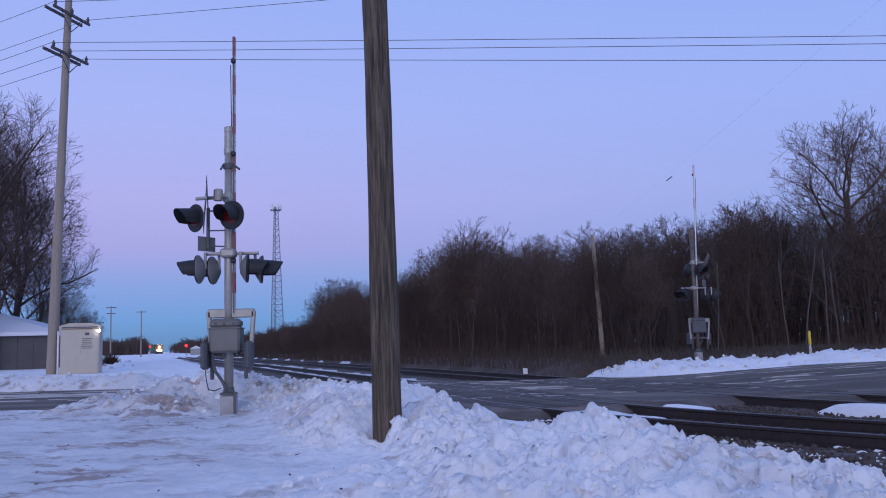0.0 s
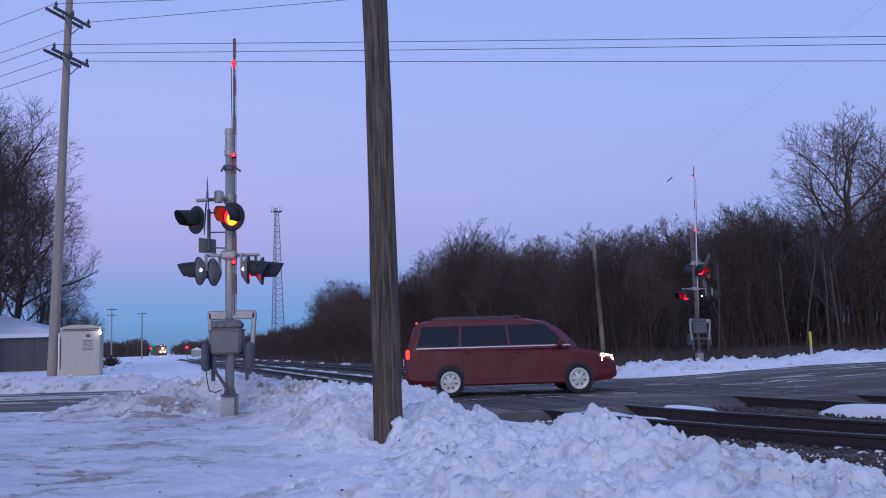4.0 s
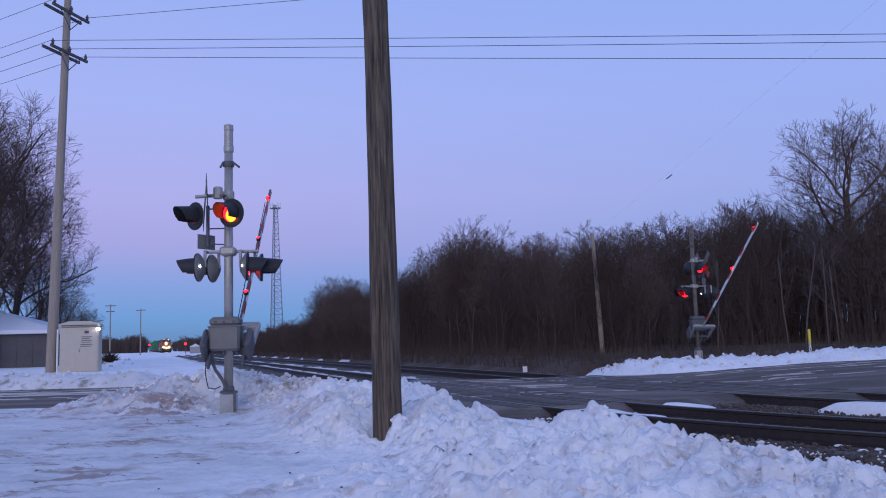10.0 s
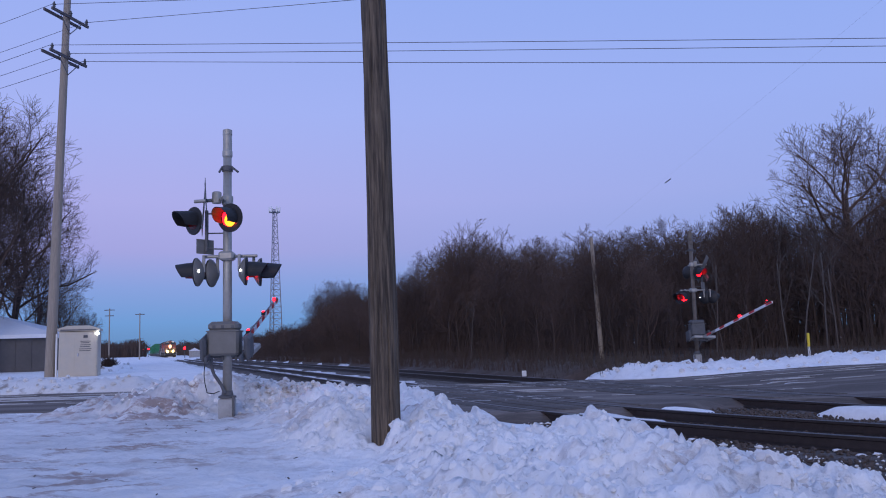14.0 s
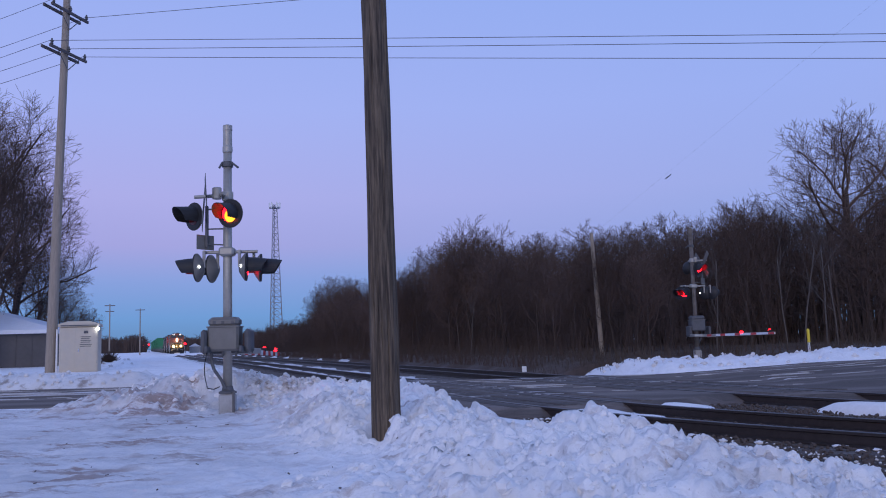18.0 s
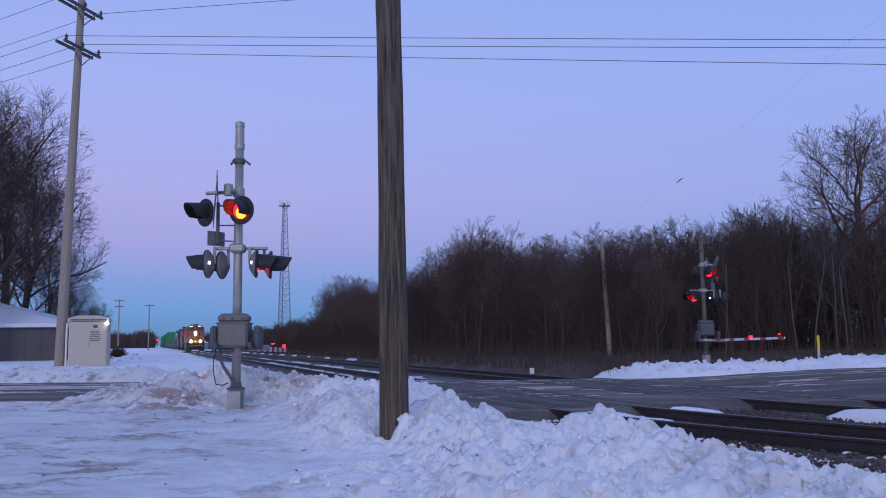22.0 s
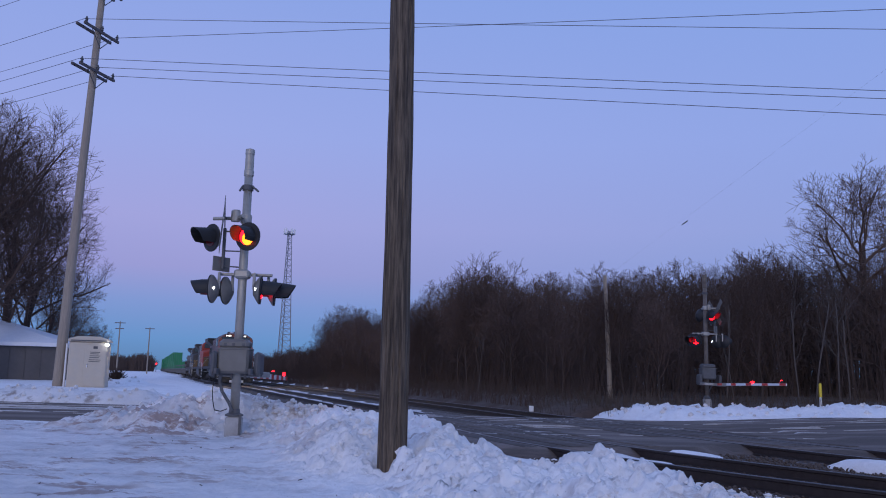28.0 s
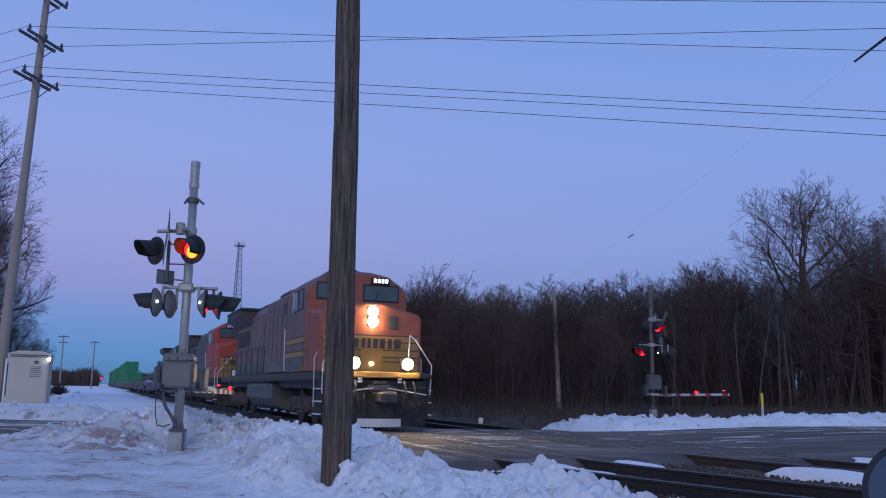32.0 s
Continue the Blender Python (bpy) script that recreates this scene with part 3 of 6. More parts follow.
for k in range(3):
    part("leg", Shape().tube(leg_at(k, 0), leg_at(k, tower_h), 0.17, 0.12, n=6), STEELTOWER, tower)
lattice = Shape()
for i in range(24):
    z0, z1 = tower_h * i / 24, tower_h * (i + 1) / 24
    for k in range(3):
        j = (k + 1) % 3
        lattice.tube(leg_at(k, z0), leg_at(j, z1), 0.075, n=4, caps=False).tube(leg_at(k, z1), leg_at(j, z1), 0.065, n=4, caps=False)
part("bracing", lattice, STEELTOWER, tower)
for k in range(6):
    w = k * math.pi / 3
    part("antenna", Shape().box((1.6 * math.cos(w), 1.6 * math.sin(w), tower_h - 0.2), (0.35, 0.35, 1.9), bevel=0.05), WHITE, tower)
part("platform", Shape().lathe([(1.7, -0.1), (1.75, 0.0), (1.7, 0.1)], (0, 0, tower_h - 0.9), n=12), STEELTOWER, tower)

# small far poles beside the railway
for az, d, h in ((-18.3, 150, 8.7), (-16.5, 165, 8.6), (-18.9, 230, 9.0)):
    x, y = d * math.sin(radians(az)), d * math.cos(radians(az))
    sp = thing("utility_pole", pose(x, y, 0.1), "slim distant wooden utility pole with a short crossarm", "utility pole")
    part("shaft", Shape().tube((0, 0, 0), (0, 0, h), 0.13, 0.09, n=8), PALEPOLE, sp)
    part("crossarm", Shape().box((0, 0, h - 0.25), (1.7, 0.12, 0.13)), CROSSARM, sp)
    if az == -18.3:
        part("crossarm", Shape().box((0, 0, h - 1.2), (1.4, 0.12, 0.13)), CROSSARM, sp)

# ---- level crossing signals ----
FLASHERS = []      # (object, place, way, phase): lamp inserts that come forward when lit


def lamp_axes(normal):
    q = Vector(normal).normalized().to_track_quat("Z", "Y")
    return q.to_matrix().to_4x4()


def flasher(parent, at, normal, phase, back=True, spot_on=True, hood_len=0.29, hot_spot=True):
    m = Matrix.Translation(at) @ lamp_axes(normal)
    disc = part("lamp", Shape().lathe([(0.232, -0.012), (0.243, 0.0), (0.238, 0.012)], n=32), BLACK, parent, "round black signal lamp with a hood", at=m)
    part("housing", Shape().lathe([(0.05, -0.13), (0.09, -0.125), (0.17, -0.075), (0.235, -0.028), (0.243, -0.013)], n=24), GREYPAINT if spot_on else BLACK, disc, "grey dished back cover", smooth=True)
    rings, n = [], 18
    for z, r in ((0.012, 0.165), (0.12, 0.163), (hood_len, 0.145)):
        outer = [(r * math.cos(w), r * math.sin(w), z + 0.18 * (math.sin(w) * 0.5 + 0.0) * (z / 0.3)) for w in [radians(-35 + 250 * i / n) for i in range(n + 1)]]
        inner = [(0.95 * x, 0.95 * y, zz) for x, y, zz in reversed(outer)]
        rings.append(outer + inner)
    part("hood", Shape().loft(rings), BLACK, disc)
    part("lens", Shape().lathe([(0.15, 0.008), (0.148, 0.018), (0.10, 0.022), (0.02, 0.024)], n=24), RED_LENS, disc, "dark red glass lens")
    lit = part("lit_lens", Shape().lathe([(0.146, -0.004), (0.14, 0.0), (0.02, 0.004)], n=24), LIT_RED, disc, "glowing red lens")
    # added amber disc: the overexposed part of the red lens, put in as colour
    spot = None if not (spot_on and hot_spot) else part("hot_spot", Shape().lathe([(0.112, 0.0), (0.098, 0.006), (0.01, 0.009)], c=(0.02, -0.04, 0), n=18), LIT_AMBER, disc, "amber spot for the overexposed middle of the red lens")
    FLASHERS.append((lit, -0.008, 0.026, phase))
    if spot:
        FLASHERS.append((spot, -0.006, 0.032, phase))
    if back:
        peep = part("peep_light", Shape().lathe([(0.022, -0.012), (0.022, 0.0), (0.008, 0.010)], n=10), LIT_WHITE, disc, "small white indicator light", at=None)
        side = -0.165 if (m.to_3x3() @ Vector((1, 0, 0))).y > 0 else 0.165
        FLASHERS.append((peep, (side * 0.6, 0.0, -0.05), (side, 0.0, -0.082), phase))
    return disc


GATES = []
# lamps of the two masts: place, way they face, and when they flash
UPPER = (((0.11, -0.34, 3.27), (-0.42, -0.9, -0.03), "b"), ((-0.575, 0.02, 3.285), (-0.70, -0.71, -0.03), "a"))
LOWER = (((-0.37, -0.12), (-0.995, 0.06, -0.03), "b"), ((-0.19, 0.12), (-0.985, 0.16, -0.03), "a"), ((0.22, -0.12), (0.994, 0.10, -0.03), "b"), ((0.42, 0.14), (0.994, 0.10, -0.03), "a"))
FAR_UPPER = (((-0.12, 0.30, 3.30), (-0.45, 0.89, -0.03), "b"), ((0.10, -0.3, 3.36), (-0.9, -0.3, -0.03), "a"))
FAR_LOWER = (((0.50, 0.16), (0.78, 0.62, -0.03), "a"), ((0.40, 0.30), (0.76, 0.65, -0.03), "b"), ((-0.42, -0.05), (-0.6, -0.8, -0.03), "b"), ((-0.60, 0.1), (-0.8, -0.6, -0.03), "a"))


def crossing_signal(m, label, arm_len, arm_lamps, near=True):
    steel, cover = (GALV, GREYPAINT) if near else (OLD_STEEL, DARKGREY)
    sig = thing("crossing_signal", m, label, "crossing signal", "signals of the level crossing")
    part("foundation", Shape().box((0, 0, 0.10), (0.26, 0.26, 0.36), bevel=0.03), CONCRETE, sig)
    part("base_flange", Shape().lathe([(0.15, 0.28), (0.15, 0.31), (0.10, 0.33), (0.085, 0.40)], n=16), DARKGREY, sig)
    part("mast", Shape().tube((0, 0, 0.28), (0, 0, 4.45), 0.077, 0.072, n=18), steel, sig, smooth=True)
    part("mast_cap", Shape().lathe([(0.076, 4.38), (0.086, 4.40), (0.086, 4.48), (0.078, 4.5), (0.076, 4.76), (0.082, 4.78), (0.08, 4.86), (0.03, 4.88)], n=18), steel, sig)
    part("clamp", Shape().lathe([(0.095, 4.13), (0.098, 4.16), (0.095, 4.22)], n=16).tube((0.08, -0.05, 4.2), (0.2, -0.1, 4.1), 0.02, n=6).tube((-0.08, -0.05, 4.2), (-0.12, -0.1, 4.1), 0.02, n=6), DARKGREY, sig)
    # upper bracket and lamps
    part("bracket", Shape().tube((0.02, -0.34, 3.62), (-0.1, -0.1, 3.62), 0.035, n=10).tube((-0.1, -0.1, 3.62), (-0.56, 0.02, 3.62), 0.032, n=10).lathe([(0.075, -0.1), (0.08, -0.08), (0.08, 0.08), (0.06, 0.1)], (-0.16, -0.1, 3.66), n=12), GALV, sig)
    part("clamp", Shape().lathe([(0.09, 3.55), (0.098, 3.57), (0.098, 3.68), (0.09, 3.7)], n=16), GALV, sig)
    for at, nrm, ph in (UPPER if near else FAR_UPPER):
        flasher(sig, at, nrm, ph, False, near)
    # lower crossarm with two back-to-back pairs
    part("crossarm", Shape().tube((-0.42, 0.02, 2.66), (0.5, 0.02, 2.66), 0.028, n=10), GALV, sig)
    part("junction_box", Shape().box((0, -0.03, 2.66), (0.25, 0.26, 0.15), bevel=0.03), GALV, sig)
    for (x, y), nrm, ph in (LOWER if near else FAR_LOWER):
        part("drop_pipe", Shape().tube((x, y, 2.67), (x, y, 2.39), 0.026, n=8).tube((x, y, 2.66), (x, 0.02, 2.66), 0.026, n=8), GALV, sig)
        flasher(sig, (x + nrm[0] * 0.12, y + nrm[1] * 0.12, 2.39), nrm, ph, True, near, 0.27, False)
    # crossbuck, edge-on to the camera, and the small sign under it
    # white blades, given the grey paint's colour for their backlit shade
    for tilt, off in ((45, 0.0), (-45, 0.012)):
        part("crossbuck_blade", Shape().box((0, 0, 0), (0.008, 0.2, 1.22), bevel=0.003), GREYPAINT, sig, at=pose(-0.355 - off * 4, 0.0, 3.46, 0, 0, 9) @ pose(0, 0, 0, tilt, 0, 0))
    part("sign_plate", Shape().box((0, 0, 0), (0.012, 0.36, 0.25), bevel=0.004), GREYPAINT, sig, at=pose(-0.375, 0, 2.83, 0, 0, -40))
    part("sign_bracket", Shape().tube((0, 0, 3.40), (-0.36, 0, 3.40), 0.014, n=6).tube((0, 0, 3.06), (-0.36, 0, 3.06), 0.012, n=6).tube((0, 0, 2.78), (-0.36, 0, 2.80), 0.012, n=6).box((-0.35, 0, 3.1), (0.05, 0.07, 0.72), bevel=0.01), DARKGREY, sig)
    # gate mechanism
    mech = part("gate_mechanism", Shape().box((-0.04, 0.0, 1.20), (0.52, 0.42, 0.44), bevel=0.04).box((-0.04, 0.0, 1.47), (0.50, 0.40, 0.16), bevel=0.05), cover, sig, "grey gate machine box on the mast")
    part("cover_seam", Shape().box((-0.04, 0.0, 1.388), (0.545, 0.445, 0.022), bevel=0.006), GREYPAINT, mech)
    for x in (-0.18, -0.04, 0.12):
        part("badge", Shape().box((x, -0.203, 1.46), (0.05, 0.008, 0.05), bevel=0.003), DARKGREY, mech)
    for x in (-0.24, -0.06, 0.16):
        part("bolt", Shape().tube((x, -0.10, 0.99), (x, -0.10, 0.90), 0.022, n=8), DARKGREY, mech)
    part("conduit", Shape().path([(-0.24, -0.1, 0.98), (-0.25, -0.12, 0.85), (-0.2, -0.12, 0.68), (-0.08, -0.1, 0.5), (-0.02, -0.1, 0.36)], 0.028, n=8), DARKGREY, sig, "bent black cable conduit")
    if near:
        part("cable", Shape().path([(-0.3 - 0.05 * math.sin(math.pi * i / 10), -0.16, 1.0 - 0.62 * i / 10) for i in range(11)] + [(-0.2, -0.16, 0.36), (-0.1, -0.14, 0.40)], 0.009, n=6), RUBBER, sig)
        part("stake", Shape().box((0.12, -0.12, 0.09), (0.04, 0.03, 0.45)), DARKGREY, sig)
    # the arm: upright in its own space, turning about the crossways shaft
    piv = (0.09, 0.0, 0.98) if near else (-0.02, 0.0, 0.80)
    gate = part("gate_arm", Shape().tube((-0.46, 0, 0), (0.33, 0, 0), 0.04, n=12), DARKGREY, sig, "red and white striped gate arm with three red lamps", at=pose(*piv))
    part("yoke", Shape().box((-0.05, 0, 0.66), (0.78, 0.09, 0.15), bevel=0.015).box((-0.40, 0, 0.32), (0.07, 0.09, 0.76), turn=turn_of(0, -4, 0), bevel=0.012).box((0.30, 0, 0.32), (0.07, 0.09, 0.76), turn=turn_of(0, 4, 0), bevel=0.012), GALV, gate)
    for x in (-0.36, 0.20):
        part("counterweight_arm", Shape().box((x, -0.03, -0.14), (0.05, 0.10, 0.60), bevel=0.012), DARKGREY, gate)
        part("counterweight", Shape().box((x + (0.08 if x > 0 else -0.08), -0.16, -0.04), (0.10, 0.40, 0.46), bevel=0.04), DARKGREY, gate)
    w0, w1 = (0.06, 0.05) if near else (0.045, 0.036)
    for i in range(14):
        a, b = 0.66 + (arm_len - 0.66) * i / 14, 0.66 + (arm_len - 0.66) * (i + 1) / 14
        ww = w0 + (w1 - w0) * i / 13
        part("arm_section", Shape().box((0.0, 0.0, (a + b) / 2), (0.034, ww * 1.9, b - a)), DARKGREY if near else GALV if i < 3 else WHITE, gate)
        if near or i % 3 == 1:
            for sx in (-1, 1):
                part("stripe", Shape().box((sx * 0.019, 0.0, (a + b) / 2), (0.006, ww * 1.8, b - a)), RED if i % 2 or not near else WHITE, gate)
    for d in arm_lamps:
        lh = part("arm_lamp", Shape().box((0, 0, 0), (0.08, 0.08, 0.08), bevel=0.015), BLACK, gate, "small red gate lamp", at=pose(0, -0.075, d))
        for nrm in (((0, -1, 0), (0, 0, -1)) if d > 5 else ((0, -1, 0),) if near else ((0, 1, 0), (0, 0, 1), (1, 0, 0), (-1, 0, 0))):
            e = part("lit_lens", Shape().lathe([(0.034, -0.01), (0.034, 0.002), (0.014, 0.012)], n=12, turn=Vector(nrm).to_track_quat("Z", "Y").to_matrix()), LIT_RED, lh, "glowing red lens")
            FLASHERS.append((e, (0.0, 0.0, 0.0), tuple(0.044 * k for k in nrm), "arm"))
    part("lamp_cable", Shape().path([(-0.05, 0, 0.5), (-0.09, 0, 2.2), (-0.03, 0, 2.9), (-0.06, 0, arm_len - 0.5)], 0.008, n=5), RUBBER, gate)
    GATES.append((gate, piv, near))
    return sig


crossing_signal(pose(-2.76, 14.13, 0.10) @ Matrix.Scale(0.973, 4), "level crossing signal mast with flashing red lamps and a lowering gate", 5.5, (1.55, 3.4, 5.05), True)
crossing_signal(pose(11.0, 30.69, 0.27, 0, 0, 180) @ Matrix.Scale(0.985, 4), "level crossing signal across the road before the dark woods", 6.55, (4.1, 6.2), False)

# ---- bare winter trees ----
def sticks(segs, n):
    """Points and faces of many thin tapering sticks; rows of start, end, radius at the start and at the end."""
    g = np.asarray(segs, dtype=np.float64)
    a, b = g[:, 0:3], g[:, 3:6]
    d = b - a
    d /= np.linalg.norm(d, axis=1)[:, None] + 1e-9
    ref = np.where(np.abs(d[:, 2:3]) < 0.9, np.array([[0.0, 0.0, 1.0]]), np.array([[1.0, 0.0, 0.0]]))
    u = np.cross(d, ref)
    u /= np.linalg.norm(u, axis=1)[:, None]
    v = np.cross(d, u)
    m = len(g)
    co = np.empty((m, 2, n, 3))
    for i in range(n):
        w = 2 * math.pi * i / n
        way = u * math.cos(w) + v * math.sin(w)
        co[:, 0, i] = a + way * g[:, 6:7]
        co[:, 1, i] = b + way * g[:, 7:8]
    quad = np.array([(i, (i + 1) % n, n + (i + 1) % n, n + i) for i in range(n)])
    return co.reshape(-1, 3), (np.arange(m)[:, None, None] * 2 * n + quad[None]).reshape(-1)


def tubes(name, segs, mat, n=3, thick=()):
    """Sticks as one mesh; the thick ones, where there are any, are rounder."""
    co, idx = sticks(segs, n)
    if len(thick):
        co2, idx2 = sticks(thick, 6)
        co, idx = np.concatenate((co, co2)), np.concatenate((idx, idx2 + len(co)))
    me = bpy.data.meshes.new(name)
    me.vertices.add(len(co))
    me.vertices.foreach_set("co", co.reshape(-1))
    me.loops.add(len(idx))
    me.loops.foreach_set("vertex_index", idx.astype(np.int32))
    me.polygons.add(len(idx) // 4)
    me.polygons.foreach_set("loop_start", np.arange(0, len(idx), 4, dtype=np.int32))
    me.materials.append(mat)
    me.update(calc_edges=True)
    return me


def fan_tree(seed, h, clear, width, limbs=9, kids=(8, 6, 5), trunk_r=0.15, thin=0.006, spread=(60, 14), leader=0.3):
    """A bare tree: trunk, limbs that rise and spread into a rounded crown, and fine straight twigs; two lists of sticks."""
    rnd = random.Random(seed)
    stem, thick, fine = [], [], []
    z0 = clear * 0.75
    mid, half, side = (z0 + h) / 2, (h - z0) / 2, width / 2

    def room(p, d):
        """How far it is from p along d to the crown's outline."""
        px, py, pz = p.x / side, p.y / side, (p.z - mid) / half
        dx, dy, dz = d.x / side, d.y / side, d.z / half
        a, b, c = dx * dx + dy * dy + dz * dz, px * dx + py * dy + pz * dz, px * px + py * py + pz * pz - 1
        q = b * b - a * c
        uneven = 0.86 + 0.34 * noise.noise(d * 1.7 + Vector((seed * 3.1, p.z * 0.12, 0)))
        return 0.25 if q <= 0 else max(0.25, uneven * (-b + math.sqrt(q)) / a)

    def turn_off(d, angle, w):
        o = d.orthogonal().normalized()
        o = o * math.cos(w) + d.cross(o) * math.sin(w)
        return (d * math.cos(angle) + o * math.sin(angle)).normalized()

    def grow(p, d, ln, r, lev):
        n = (6, 4, 2, 1)[lev - 1]
        pts = [(p, r, d)]
        for i in range(n):
            jit = Vector((rnd.gauss(0, 1), rnd.gauss(0, 1), rnd.gauss(0, 0.6))) * (0.15 + 0.02 * lev)
            d = (d + jit + Vector((0, 0, 0.045 if lev == 1 else 0.03))).normalized()
            q = p + d * (ln / n)
            r2 = max(r * (1 - 0.17 * (6 / n) * 0.75), thin * 0.6)
            (thick if lev == 1 or r > 0.03 else fine).append((*p, *q, r, r2))
            p, r = q, r2
            pts.append((p, r, d))
        if lev > len(kids):
            return
        k = kids[lev - 1]
        w0 = rnd.uniform(0, 6.28)
        for j in range(k):
            f = 0.15 + 0.85 * (j + rnd.uniform(0.1, 0.95)) / k
            i = min(int(f * n), n - 1)
            t = f * n - i
            q = pts[i][0].lerp(pts[i + 1][0], t)
            rq = pts[i][1] * (1 - t) + pts[i + 1][1] * t
            nd = turn_off(pts[i + 1][2], radians(rnd.uniform(28, 62)), w0 + 2.4 * j)
            nd = (nd + Vector((0, 0, 0.16))).normalized()
            want = ln * rnd.uniform(0.42, 0.68) * (1.12 - 0.45 * f)
            grow(q, nd, min(want, room(q, nd) * 1.02), max(rq * rnd.uniform(0.40, 0.56), thin), lev + 1)

    top = clear + leader * (h - clear)
    p, d, r, pts = Vector((0, 0, -0.3)), Vector((rnd.gauss(0, 0.03), rnd.gauss(0, 0.03), 1)).normalized(), trunk_r, []
    n = 8
    for i in range(n):
        d = (d + Vector((rnd.gauss(0, 0.05), rnd.gauss(0, 0.05), 0.05))).normalized()
        q = p + d * (top + 0.3) / n
        r2 = trunk_r * (1 - 0.42 * (i + 1) / n)
        if i == 0:
            stem.append((p, r * 1.3))
        stem.append((q, r2))
        pts.append((p, q, r, d))
        p, r = q, r2
    for j in range(limbs):
        f = j / max(1, limbs - 1)
        z = clear + (top - clear) * f ** 0.8 * 0.98
        a, b, rr, d = pts[min(int((z + 0.3) / (top + 0.3) * n), n - 1)]
        q = a.lerp(b, min(1, max(0, (z - a.z) / max(b.z - a.z, 1e-3))))
        tilt = radians(spread[0] + (spread[1] - spread[0]) * f + rnd.uniform(-8, 8))
        nd = turn_off(Vector((0, 0, 1)), tilt, 2.4 * j + rnd.uniform(-0.4, 0.4))
        grow(q, nd, room(q, nd) * rnd.uniform(0.82, 1.0), trunk_r * rnd.uniform(0.26, 0.42) * (1 - 0.2 * f), 1)
    k = h / max(g[5] for g in fine)

    def sized(rows):
        return [[c * k if i < 6 else c for i, c in enumerate(g)] for g in rows]
    return [(q * k, r) for q, r in stem], sized(thick), sized(fine)


def tree_meshes(seed, bark=None, **kw):
    stem, thick, fine = fan_tree(seed, **kw)
    rings = [[q + Vector((r * math.cos(w), r * math.sin(w), 0)) for w in [2 * math.pi * i / 9 for i in range(9)]] for q, r in stem]
    return Shape().loft(rings).mesh("trunk", bark or BARK, True), tubes("crown", fine, bark or TWIG, 3, thick)


def plant(meshes, x, y, z, scale, turn, label, group="", name="bare_tree"):
    t = thing(name, pose(x, y, z, 0, 0, turn) @ Matrix.Scale(scale, 4), label, "tree", group)
    for nm, me in zip(("trunk", "crown"), meshes):
        o = new(nm, me)
        o.parent = t
    return t


wood_kinds = [tree_meshes(11 + k, h=9.0, clear=1.2 + 0.5 * (k % 3), width=4.6 + 0.55 * k, limbs=8 + k % 3, kids=(8, 6, 4), trunk_r=0.085, thin=0.0100, spread=(52, 10)) for k in range(6)]
# how high the wood stands over the yard along its edge, in degrees
EDGE_AZ = (-12, -10, -7, -5.3, -4.6, -2.4, -1, 1, 3.9, 5.4, 7.7, 10, 13.4, 16.4, 18.3, 22.5, 24.3, 27)
EDGE_EL = (1.0, 1.2, 1.8, 2.4, 4.6, 4.7, 4.1, 5.2, 7.7, 8.2, 6.7, 7.0, 7.7, 7.4, 8.1, 7.8, 9.2, 9.8)


def wood_top(x, y):
    return 1.1 + math.hypot(x, y) * math.tan(radians(float(np.interp(math.degrees(math.atan2(x, y)), EDGE_AZ, EDGE_EL))))


rnd = random.Random(5)
spots = []
for row, (o0, o1, s0, s1, step) in enumerate(((9.6, 13, 4, 190, 2.3), (13, 18, -6, 210, 2.5), (18, 25, -16, 230, 2.8), (25, 33, -22, 90, 2.6), (33, 42, -26, 60, 2.8))):
    s = s0
    while s < s1:
        o = rnd.uniform(o0, o1)
        p = on_track(s, o)
        if p.y > 33.5 + 0.06 * max(0, p.x - 8) or p.x < 4:
            spots.append((p.x, p.y, row))
        s += step * rnd.uniform(0.6, 1.4) * (1 + max(0, s - 40) / 70)
for x, y, row in spots:
    hgt = min(max(wood_top(x, y) * rnd.uniform(0.78, 1.02), 3.0), 13)
    plant(rnd.choice(wood_kinds), x, y, -0.1 + 0.2 * smoothstep(30, 45, y), hgt / 9.0, rnd.uniform(0, 360), "bare brown deciduous tree in a dense leafless wood", "trees of the dark wood")

# crowns that stand out over the wood's edge: bearing, distance, bearing of the top, kind
for az, d, el, k in ((-4.0, 86, 4.75, 1), (-2.6, 84, 4.3, 0), (1.1, 60, 5.4, 0), (3.6, 52, 7.3, 2), (5.2, 50, 8.35, 5), (7.3, 50, 7.1, 1), (10.0, 47, 7.3, 3), (13.3, 45, 7.9, 4), (16.3, 45, 7.6, 2), (18.4, 44, 8.2, 3), (21.5, 45, 8.2, 5), (23.6, 46, 8.8, 4)):
    plant(wood_kinds[k], d * math.sin(radians(az)), d * math.cos(radians(az)), 0.1, (1.0 + d * math.tan(radians(el))) / 9.0, az * 71, "bare tree with a rounded fine-twigged crown beside the wood", "trees of the dark wood")

# tall trees: an open crown on a high trunk, and broad ones that branch low
big_kind = [tree_meshes(42, h=12.0, clear=4.4, width=9.0, limbs=9, kids=(10, 7, 6), trunk_r=0.25, thin=0.0088, spread=(74, 16), leader=0.35),
            tree_meshes(38, h=12.0, clear=2.0, width=9.6, limbs=13, kids=(10, 7, 6), trunk_r=0.26, thin=0.0082, spread=(62, 8), leader=0.4)]
for az, d, h, k in ((29.0, 47, 12.6, 0), (32.8, 52, 12.0, 1), (25.2, 54, 8.6, 1), (35.5, 48, 11.5, 0)):
    plant(big_kind[k], d * math.sin(radians(az)), d * math.cos(radians(az)), 0.2, h / 12, az * 37, "tall bare tree with a wide crown rising over the wood", "tall trees at the road")
